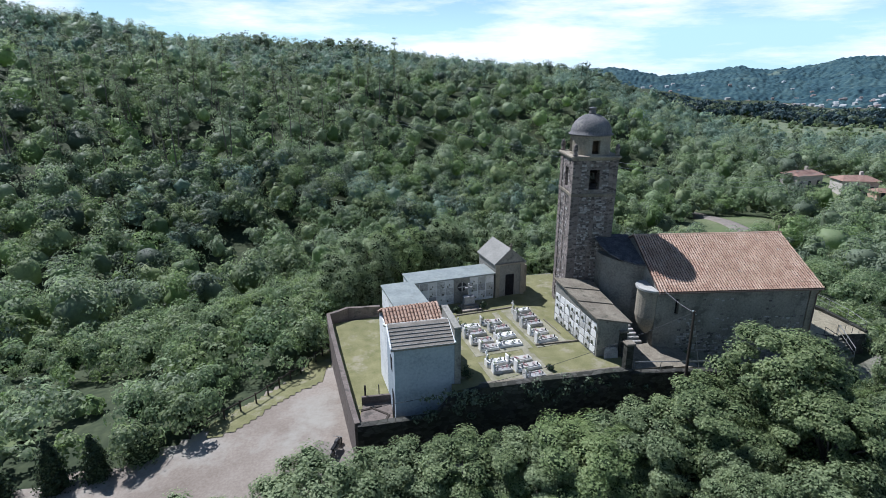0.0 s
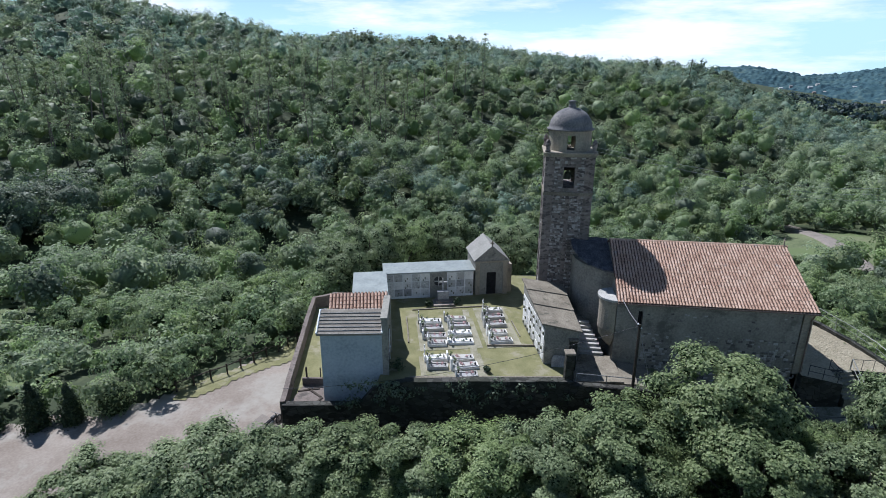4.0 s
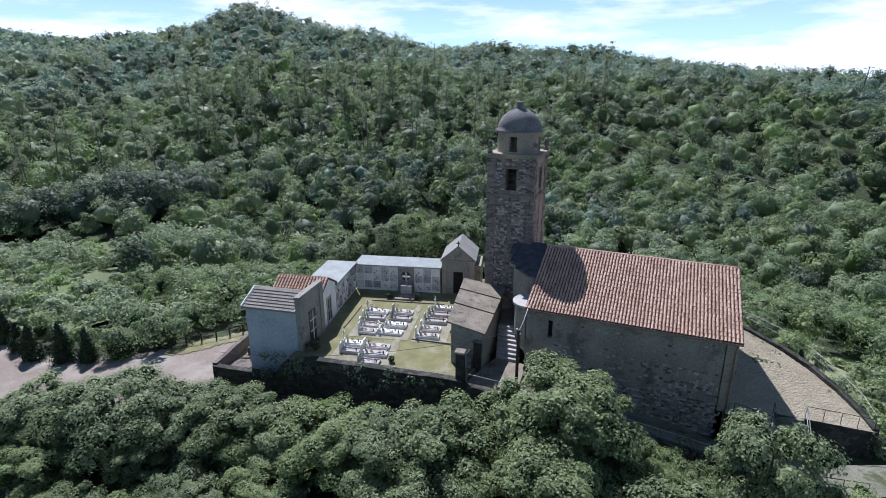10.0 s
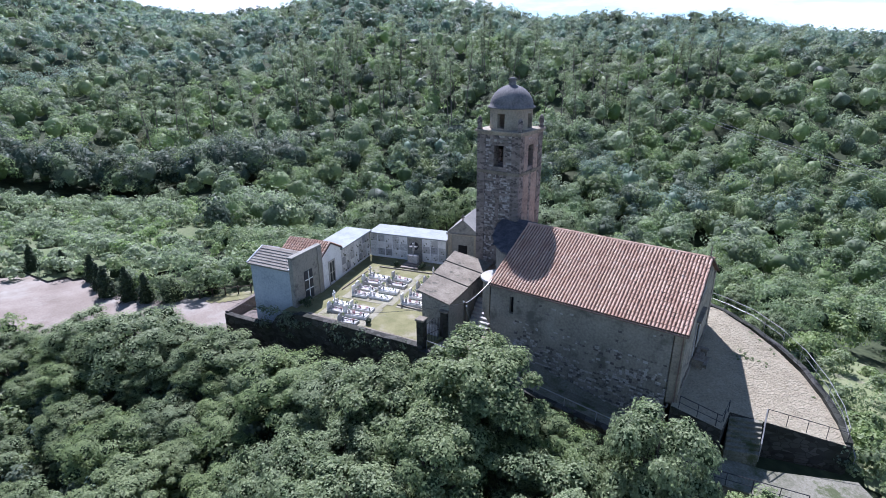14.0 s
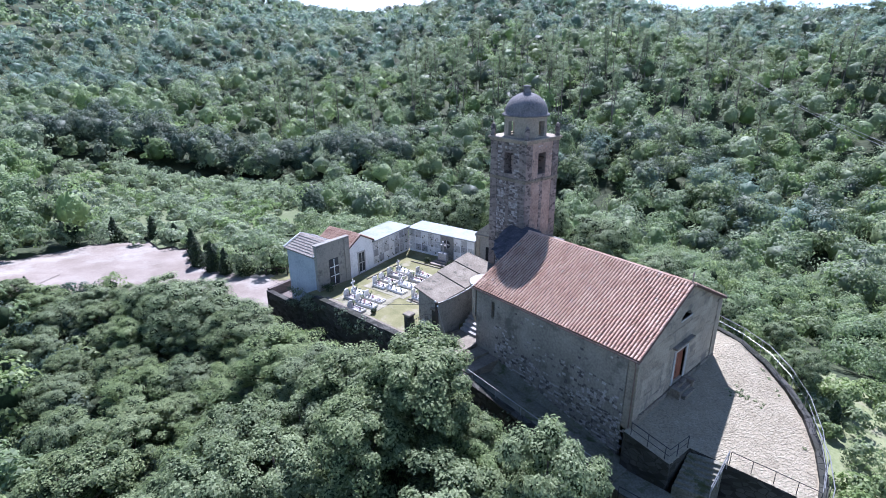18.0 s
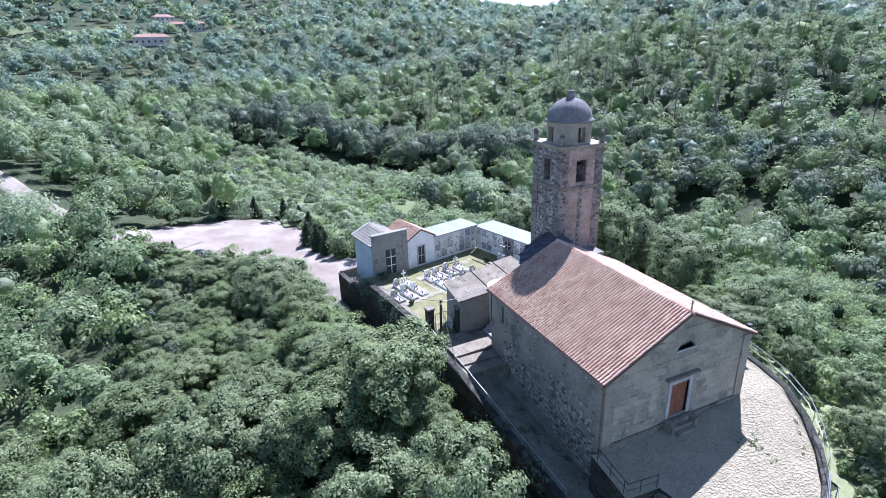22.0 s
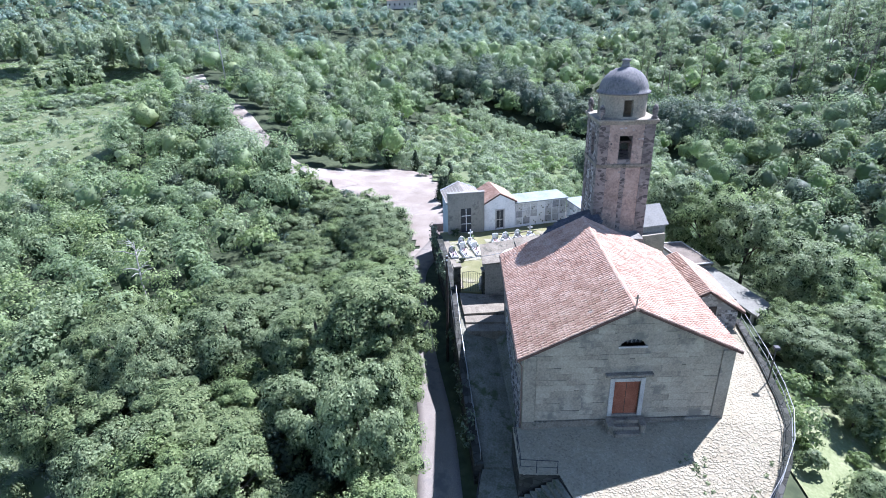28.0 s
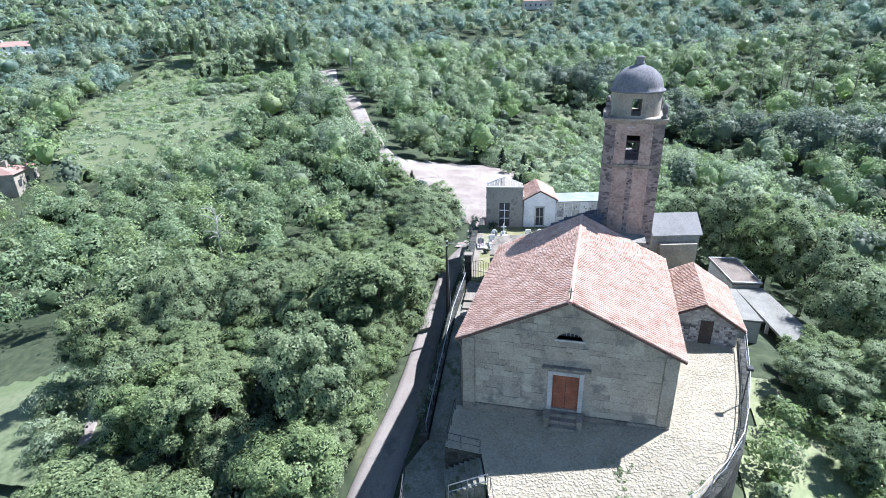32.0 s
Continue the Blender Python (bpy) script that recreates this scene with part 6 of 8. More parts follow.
part("post", tube([(-33.0, -2.3, -2.4), (-33.0, -2.3, -1.1)], 0.04, 6), M_IRON, pen)
for i, (x, y, tz) in enumerate(((-33.5, -3.4, 20), (-33.0, -3.7, -35), (-32.5, -4.9, 70))):
    pk = thing("timber_plank", "weathered plank lying on the yard floor", "plank", "planks in the yard")
    part("board", box(-0.75, -0.08, 0, 0.75, 0.08, 0.05, bevel=0.008), M_DARKWOOD, pk)
    pk.matrix_basis = pose(x, y, -2.298, 0, 0, tz)

# wooden fence along the verge
def fence():
    f = thing("wooden_fence", "low dark wooden post-and-rail fence", "fence")
    pts = [(-38.3, 10.2), (-40.2, 6.2), (-43.0, 2.2), (-46.9, -1.4)]
    P = []
    for a, b in zip(pts, pts[1:]):
        k = 4
        P += [Vector(a).lerp(Vector(b), i / k) for i in range(k)]
    P.append(Vector(pts[-1]))
    for p in P:
        z = float(land(p.x, p.y))
        part("post", tube([(p.x, p.y, z - 0.3), (p.x, p.y, z + 1.15)], 0.07, 6), M_DARKWOOD, f)
    for a, b in zip(P, P[1:]):
        za, zb = float(land(a.x, a.y)), float(land(b.x, b.y))
        part("rail", tube([(a.x, a.y, za + 0.98), (b.x, b.y, zb + 0.98)], 0.05, 5), M_DARKWOOD, f)


fence()


# motorbike by the yard wall
def motorbike():
    m = thing("motorbike", "black motorbike parked beside the yard wall", "motorbike")
    for x in (-0.68, 0.68):
        w = bmesh.new()
        add_tube(w, [(x + 0.3 * math.cos(t), 0, 0.32 + 0.3 * math.sin(t)) for t in [2 * math.pi * i / 18 for i in range(19)]], 0.06, 6, False)
        wh = part("wheel", w, M_IRON, m, "black tyre", smooth=True)
        hub = lathe([(0.22, -0.02), (0.22, 0.02)], 14)
        bmesh.ops.transform(hub, matrix=pose(x, 0, 0.32, 90), verts=hub.verts)
        part("rim", hub, M_RAIL, wh)
    b = bmesh.new()
    add_tube(b, [(0.68, 0, 0.32), (0.5, 0, 0.7), (0.4, 0, 0.98)], 0.035, 6)
    add_tube(b, [(-0.68, 0, 0.32), (-0.1, 0, 0.38), (0.4, 0, 0.75)], 0.04, 6)
    part("frame", b, M_IRON, m)
    part("engine", box(-0.2, -0.14, 0.25, 0.22, 0.14, 0.55, bevel=0.04), M_RAIL, m)
    part("tank", box(-0.05, -0.14, 0.66, 0.38, 0.14, 0.9, bevel=0.06), M_IRON, m, "black fuel tank")
    part("seat", box(-0.7, -0.13, 0.68, -0.03, 0.13, 0.8, bevel=0.04), M_VOID, m)
    part("handlebar", tube([(0.38, -0.36, 1.02), (0.42, 0, 0.98), (0.38, 0.36, 1.02)], 0.02, 5), M_RAIL, m)
    m.matrix_basis = pose(-35.9, -4.6, float(land(-35.9, -4.6)) + 0.13, 0, 0, 75)


motorbike()


# ---- far houses ----
def house(x, y, turn, w, d, h, label, wall=M_WHITE, ground_z=None):
    z = float(land(x, y)) if ground_z is None else ground_z
    b = thing("house", label, "house", at=pose(x, y, z, 0, 0, turn))
    part("wall", box(-w / 2, -d / 2, -2, w / 2, d / 2, h), wall, b)
    rf = bmesh.new()
    v = [rf.verts.new(p) for p in ((-w / 2 - 0.5, -d / 2 - 0.5, h - 0.1), (w / 2 + 0.5, -d / 2 - 0.5, h - 0.1), (w / 2 + 0.5, d / 2 + 0.5, h - 0.1), (-w / 2 - 0.5, d / 2 + 0.5, h - 0.1), (-w / 2 + d * 0.3, 0, h + d * 0.19), (w / 2 - d * 0.3, 0, h + d * 0.19))]
    for f in ((0, 1, 5, 4), (1, 2, 5), (2, 3, 4, 5), (3, 0, 4), (3, 2, 1, 0)):
        rf.faces.new([v[i] for i in f])
    rp = part("roof", rf, M_OLDTILE, b, "red tiled hipped roof")
    part("chimney", box(w * 0.15, 0.3, h + d * 0.08, w * 0.15 + 0.8, 1.1, h + d * 0.19 + 0.9), wall, rp)
    k = max(2, int(w / 3))
    for s in (-1, 1):
        for i in range(k):
            cx_ = -w / 2 + (i + 0.5) * w / k
            for zz in ([0.9] if h < 4.5 else [0.9, 3.7]):
                part("window", box(cx_ - 0.5, s * (d / 2 + 0.02) - 0.03, zz, cx_ + 0.5, s * (d / 2 + 0.02) + 0.03, zz + 1.3), M_GLASS, b)
    return b


house(92, 124.5, 12, 10, 6, 4.0, "pale farmhouse with a red tiled roof", M_HOUSE)
house(100, 113.5, -8, 10, 6, 4.0, "pale country house with a red tiled roof", M_HOUSE)
house(103, 106, -8, 6, 4, 2.4, "low reddish outbuilding with a tiled roof", M_TILE)
house(-56.5, -108.5, 25, 9, 6, 3.8, "low house with a bright orange tiled roof", M_PLASTER)
house(-205, -288, -32, 24, 12, 5.2, "white villa with a red tiled roof among trees")
HAMLET = [(-381, -41, 98, 20, 9, 4.2, "far long house with a red roof on the hill", M_HOUSE), (-452, -27, 70, 13, 9, 6.0, "far pink house of the hillside hamlet", M_PINKPLASTER), (-461, -14, 95, 12, 9, 5.5, "far pale house of the hillside hamlet", M_HOUSE),
          (-470, -36, 110, 14, 9, 6.0, "far pale farmhouse above the hamlet", M_HOUSE)]
for x, y, turn, w_, d_, h_, lb, wl_ in HAMLET:
    house(x, y, turn, w_, d_, h_, lb, wl_)


ribbon("country_road", [(44, 66, 4.5), (46.5, 78, 4.5), (49, 92, 4.5), (47, 110, 4.5)], M_ASPHALT, "grey country road seen between trees", "road", lift=0.9, step=2)
mast = thing("radio_mast", "thin lattice radio mast on the wooded ridge", "mast")
mz = float(land(-122, 227))
part("shaft", tube([(-122, 227, mz - 1), (-122, 227, 34.5)], 0.16, 5, 0.08), M_IRON, mast)
for i in range(5):
    part("antenna_arm", tube([(-122.8, 227, 34 - i * 2.2), (-121.2, 227, 34 - i * 2.2)], 0.06, 4), M_IRON, mast)
fp = thing("far_pole", "tall wooden line pole on the ridge", "pole")
fz = float(land(62, 262))
part("shaft", tube([(62, 262, fz - 1), (63.5, 262, fz + 19)], 0.25, 5, 0.15), M_DARKWOOD, fp)
part("crossarm", tube([(61.5, 262, fz + 18), (65.3, 262, fz + 18.4)], 0.14, 4), M_DARKWOOD, fp)
tp_ = thing("line_pole", "tall grey power-line pole among trees beside the track", "pole")
tz_ = float(land(-153, -76))
part("shaft", tube([(-153, -76, tz_ - 1), (-153, -76, tz_ + 19)], 0.22, 6, 0.12), M_RAIL, tp_)
for k in (0, 1, 2):
    part("crossarm", tube([(-153.6, -77.6 + 0.4 * k, tz_ + 18.4 - 1.5 * k), (-152.4, -74.4 - 0.4 * k, tz_ + 18.4 - 1.5 * k)], 0.09, 4), M_RAIL, tp_)
for i in range(2):
    hw = thing("power_line", "thin power line strung down the wooded hill", "cable", "power lines")
    part("wire", cable((-116 + 2 * i, 226, 25 - i), (14 + i * 1.2, 60, 3 - i * 1.1), 5.0, 0.035, 30), M_RAIL, hw)
for i in range(3):
    pw = thing("power_line", "thin power line across the valley", "cable", "power lines")
    part("wire", cable((14 + i * 1.2, 60, 3 - i * 1.1), (75 + i * 1.5, 95, -3 - i * 1.2), 2.5, 0.03), M_RAIL, pw)


# ---- more trees ----
def crown_plan(rnd, h, spread, n):
    """Clump centres and radii of one crown; h is the whole height."""
    out = []
    for i in range(n):
        a, q = rnd.uniform(0, 2 * math.pi), math.sqrt(rnd.uniform(0, 1))
        z = h * rnd.uniform(0.34, 0.95)
        lim = math.sin(math.pi * min(1, max(0.05, (z / h - 0.2) / 0.9))) ** 0.55
        out.append(((q * spread * lim * math.cos(a), q * spread * lim * math.sin(a), z - 0.06 * h), spread * rnd.uniform(0.12, 0.25)))
    return out


def tree(name, label, seed, h, spread, clumps, leaves, size, mat, group=""):
    rnd = random.Random(seed)
    t = thing(name, label, "tree", group)
    plan = crown_plan(rnd, h, spread, clumps)
    V, F, CV, CF = [], [], [], []
    for c, r in plan:
        clump(rnd, V, F, c, r, leaves, size, mid=Vector((0, 0, h * 0.42)))
        blob(CV, CF, c, r * 0.62, rnd.uniform(0, 50))
    tr = bmesh.new()
    lean = Vector((rnd.uniform(-0.3, 0.3), rnd.uniform(-0.3, 0.3), 0))
    add_tube(tr, [Vector((0, 0, -1.5)), lean * 0.3 + Vector((0, 0, h * 0.2)), lean + Vector((0, 0, h * 0.45)), lean * 1.4 + Vector((0, 0, h * 0.8))], 0.028 * h, 8, True, 0.006 * h)
    for c, r in plan[:10]:
        s = lean * 0.8 + Vector((0, 0, h * rnd.uniform(0.2, 0.4)))
        add_tube(tr, [s, s.lerp(Vector(c), 0.5) + Vector((0, 0, 0.05 * h)), Vector(c)], 0.011 * h, 5, False, 0.003 * h)
    part("trunk", tr, M_BARK, t, smooth=True)
    cr = from_arrays("crown", V, F, mat, t)
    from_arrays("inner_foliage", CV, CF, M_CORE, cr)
    return t


PROTO_H = (9.0, 8.0, 8.5, 10.0, 8.0)
PROTO = [
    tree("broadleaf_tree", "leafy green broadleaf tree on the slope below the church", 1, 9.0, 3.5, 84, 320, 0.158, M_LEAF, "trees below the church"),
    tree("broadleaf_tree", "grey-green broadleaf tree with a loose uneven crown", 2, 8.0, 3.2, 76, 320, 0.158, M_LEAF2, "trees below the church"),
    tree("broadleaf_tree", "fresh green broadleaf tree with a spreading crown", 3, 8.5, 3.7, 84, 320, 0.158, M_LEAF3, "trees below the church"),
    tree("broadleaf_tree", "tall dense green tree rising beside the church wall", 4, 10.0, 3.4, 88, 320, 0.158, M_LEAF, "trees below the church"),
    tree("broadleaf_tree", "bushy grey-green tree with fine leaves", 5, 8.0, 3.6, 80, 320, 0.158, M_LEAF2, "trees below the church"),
]


def plant(k, x, y, top, turn, s=1.0):
    """A near tree whose crown tops out at the height top."""
    g = float(land(x, y))
    k_h = max(top - g, 3.6) / PROTO_H[k]
    s = min(s, k_h * 1.45)
    t = copy_thing(PROTO[k], pose(x, y, g, 0, 0, turn))
    t.scale = (s, s, k_h)
    return t


rt = random.Random(21)
spots = [(-8.2, -8.4), (0.9, -8.4), (-36.0, -13.0), (5.6, -7.6), (-12.8, -9.6)]
tops = [5.6, 5.2, 0.9, 1.5, 2.6]
sizes = [1.05, 0.8, 1.1, 0.7, 1.0]
for _ in range(6000):
    x, y = rt.uniform(-66, 16), rt.uniform(-44, -8)
    edge_ = float(np.interp(x, [-66, -58, -50, -43, -37, -31, -25, -12, 3.5, 16], [-31, -24, -17.5, -12.2, -10.2, -9.8, -9.5, -8.1, -7.2, -6.8]))
    if y > edge_ or (x > -16 and y < -31) or (x > -3.5 and y < -23):
        continue
    if any((x - a) ** 2 + (y - b) ** 2 < 3.4 ** 2 for a, b in spots):
        continue
    spots.append((x, y))
    t0 = float(np.interp(x, [-60, -40, -30, -24, -18, -12, -8, 0, 5, 12], [-2.9, -1.0, -0.7, 0.2, 1.3, 2.6, 4.2, 3.6, 0.6, -2.0]))
    tops.append(t0 - 0.16 * max(0.0, -y - 11) + rt.uniform(-3.4, 0.9))
    sizes.append(rt.uniform(0.62, 0.9))
    if y < -25 and x < -22:
        spots.pop(), tops.pop(), sizes.pop()
    if len(spots) >= 128:
        break
for i, ((x, y), top, s) in enumerate(zip(spots, tops, sizes)):
    plant((3, 1, 4, 2, 0)[i] if i < 5 else rt.randrange(5), x, y, top, rt.uniform(0, 360), s)
for i in range(16):
    x = 10.5 - 1.75 * i + rt.uniform(-0.5, 0.5)
    y = float(np.interp(x, [-21, -12, -4, 3.5, 8, 18], [-7.2, -6.0, -4.75, -4.3, -3.8, -2.6])) - (2.75 if x > -5 else 2.3) - rt.uniform(0, 0.5)
    top = float(np.interp(x, [-16, -9, -3, 2, 8, 11], [-0.2, 1.6, 1.6, -0.4, -1.8, -2.2])) + rt.uniform(-0.9, 0.7)
    plant(rt.randrange(5), x, y, top, rt.uniform(0, 360), rt.uniform(0.52, 0.66))
# trees that close the edge of the lane below the cemetery wall
for k, x, y, top, turn, s in ((4, -31.2, -11.5, 0.2, 20, 0.85), (0, -27.6, -11.1, 0.5, 75, 0.9), (1, -24.2, -10.7, 0.2, 140, 0.85), (2, -20.8, -10.5, 0.9, 215, 0.9), (4, -17.2, -10.3, 1.3, 280, 0.9), (1, -41.5, -14.2, -0.4, 310, 0.95)):
    plant(k, x, y, top, turn, s)
plant(2, -12.4, 21.2, -1.3, 40, 0.6)
plant(4, -9.6, 20.2, -1.6, 160, 0.6)
for k, p in enumerate(PROTO):
    g = (9.5 + 3.4 * (k % 3), -13 - 5 * (k // 3))
    p.matrix_basis = pose(g[0], g[1], float(land(*g)), 0, 0, 40 * k)
    p.scale = (0.9, 0.9, 0.6)


def cone_bush(name, label, seed, h, r, mat, round_=False):
    """A dense clipped-looking evergreen."""
    rnd = random.Random(seed)
    t = thing(name, label, "bush", "evergreens by the parking area")
    V, F, CV, CF = [], [], [], []
    for i in range(14):
        u = i / 13
        rr = r * (math.sin(math.pi * (0.25 + 0.7 * u)) if round_ else (1 - 0.88 * u ** 1.3))
        for k in range(3):
            a = rnd.uniform(0, 6.283)
            clump(rnd, V, F, (0.35 * rr * math.cos(a), 0.35 * rr * math.sin(a), 0.15 + u * (h - 0.3)), rr * 0.75, 60, 0.15, up=0.6)
        blob(CV, CF, (0, 0, 0.15 + u * (h - 0.3)), rr * 0.75, i)
    part("trunk", tube([(0, 0, -0.4), (0, 0, h * 0.4)], 0.07, 6), M_BARK, t)
    cr = from_arrays("crown", V, F, mat, t)
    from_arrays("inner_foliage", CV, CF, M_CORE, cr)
    return t


CY = cone_bush("cypress_bush", "dark green conical cypress bush", 1, 3.0, 0.95, M_CYPRESS)
CB = cone_bush("evergreen_bush", "large rounded dark evergreen bush", 2, 2.7, 1.5, M_LEAF, True)
rc = random.Random(9)
done = set()
for k, x, y, s in ((0, -57.5, -6.0, 1.3), (0, -54.2, -5.2, 1.2), (0, -51.9, -4.4, 1.15), (1, -49.6, -2.9, 1.05), (1, -47.6, 0.4, 0.9), (0, -60.5, -5.4, 1.1), (0, -64.0, -4.6, 1.2), (1, -67.5, -4.0, 0.8), (0, -71.0, -5.0, 1.2), (0, -75.0, -7.0, 1.15), (0, -78.2, -11.5, 1.2), (0, -79, -17, 1.1), (0, 6.2, 14.4, 0.75), (0, -60, -23.5, 0.6), (0, -84, -43.5, 1.0), (0, -87, -45.5, 1.0), (0, -89.5, -47.5, 0.9), (0, -72, -36, 0.8)):
    src = (CY, CB)[k]
    m = pose(x, y, float(land(x, y)), 0, 0, rc.uniform(0, 360)) @ Matrix.Diagonal((s, s, s * rc.uniform(0.85, 1.15), 1))
    if k in done:
        c = copy_thing(src, Matrix())
        c.matrix_basis = m
    else:
        done.add(k)
        src.matrix_basis = m


def pine(seed, h):
    rnd = random.Random(seed)
    t = thing("pine_tree", "tall thin pine with a bare trunk and sparse top", "tree", "pines on the hillside")
    V, F = [], []
    bend = Vector((rnd.uniform(-0.8, 0.8), rnd.uniform(-0.8, 0.8), 0))
    tr = bmesh.new()
    add_tube(tr, [(0, 0, -1), bend * 0.4 + Vector((0, 0, h * 0.4)), bend + Vector((0, 0, h * 0.95))], 0.22, 6, True, 0.06)
    for i in range(20):
        z = h * rnd.uniform(0.58, 1.0)
        a, q = rnd.uniform(0, 6.283), rnd.uniform(0.2, 1.0) * (1.2 - z / h) * 4.0
        c = bend * (z / h) + Vector((q * math.cos(a), q * math.sin(a), z + 0.3))
        add_tube(tr, [bend * (z / h) + Vector((0, 0, z - 0.4)), c], 0.06, 4, False, 0.02)
        clump(rnd, V, F, c, rnd.uniform(0.55, 1.0), 54, 0.3, flat=0.6)
    part("trunk", tr, M_PINEBARK, t)
    from_arrays("crown", V, F, M_PINE, t)
    return t


PN = [pine(1, 19), pine(2, 22), pine(3, 17)]
rp = random.Random(12)
pine_spots = []
for az0, az1, ra_, rb_, n in ((-56, -6, 126, 195, 84), (-74, -60, 140, 200, 12)):
    for _ in range(n):
        az, r = radians(rp.uniform(az0, az1)), rp.uniform(ra_, rb_)
        pine_spots.append((-12 + r * math.sin(az), 4 + r * math.cos(az)))
for i, (x, y) in enumerate(pine_spots):
    m = pose(x, y, float(land(x, y)), rp.uniform(-5, 5), rp.uniform(-5, 5), rp.uniform(0, 360))
    if i < 3:
        PN[i].matrix_basis = m
    else:
        copy_thing(PN[i % 3], m).scale = (1, 1, rp.uniform(0.8, 1.15))


def olive(seed):
    rnd = random.Random(seed)
    t = thing("olive_tree", "small grey-green olive tree with a round crown", "tree", "olive trees in the grove")
    V, F = [], []
    for _ in range(12):
        a, q = rnd.uniform(0, 6.283), math.sqrt(rnd.random()) * 1.5
        clump(rnd, V, F, (q * math.cos(a), q * math.sin(a), rnd.uniform(1.4, 3.0)), rnd.uniform(0.6, 0.95), 34, 0.34)
    part("trunk", tube([(0, 0, -0.5), (0.1, 0, 0.8), (0, 0.15, 2.0)], 0.16, 6, 0.08), M_BARK, t)
    from_arrays("crown", V, F, M_OLIVE, t)
    return t


OL = olive(5)
ro = random.Random(15)
for i in range(34):
    u = i / 33
    x, y = -146 + 50 * u + ro.uniform(-3, 3), -4 + 35 * u + ro.uniform(-5, 5)
    m = pose(x, y, float(land(x, y)) + 0.3, 0, 0, ro.uniform(0, 360))
    if i == 0:
        OL.matrix_basis = m
    else:
        c = copy_thing(OL, m)
        c.scale = [ro.uniform(0.85, 1.4)] * 3
for x, y, top, k, s in ((-8.2, 20.6, 0.4, 1, 0.6), (-3.8, 20.4, -0.8, 4, 0.42), (0.4, 21.2, -1.6, 1, 0.42), (-12.5, 25.5, 0.2, 4, 0.7), (-26.5, 24.6, 3.6, 1, 0.95), (-20, 26.2, 2.5, 4, 1.0), (-32, 22.8, 3.8, 2, 0.95), (-35.0, 19.5, 3.8, 1, 1.0), (-37, 17, 2.6, 4, 0.95), (3.5, 16.8, -1.4, 4, 0.4)):
    plant(k, x, y, top, rt.uniform(0, 360), s)

# woods: one joined mass of separate crowns, coarser with distance
def ball(level):
    bm = bmesh.new()
    bmesh.ops.create_icosphere(bm, subdivisions=level, radius=1.0)
    out = np.array([v.co[:] for v in bm.verts]), np.array([[v.index for v in f.verts] for f in bm.faces])
    bm.free()
    return out


BALL = {k: ball(k) for k in (1, 2, 3)}


def joined(name, V, F, mat, label):
    me = bpy.data.meshes.new(name)
    me.vertices.add(len(V))
    me.vertices.foreach_set("co", V.astype(np.float32).ravel())
    me.loops.add(F.size)
    me.loops.foreach_set("vertex_index", F.astype(np.int32).ravel())
    me.polygons.add(len(F))
    me.polygons.foreach_set("loop_start", np.arange(0, F.size, 3, dtype=np.int32))
    me.update(calc_edges=True)
    me.materials.append(mat)
    tagged(new(name, me), label, "woods", kind="stuff")


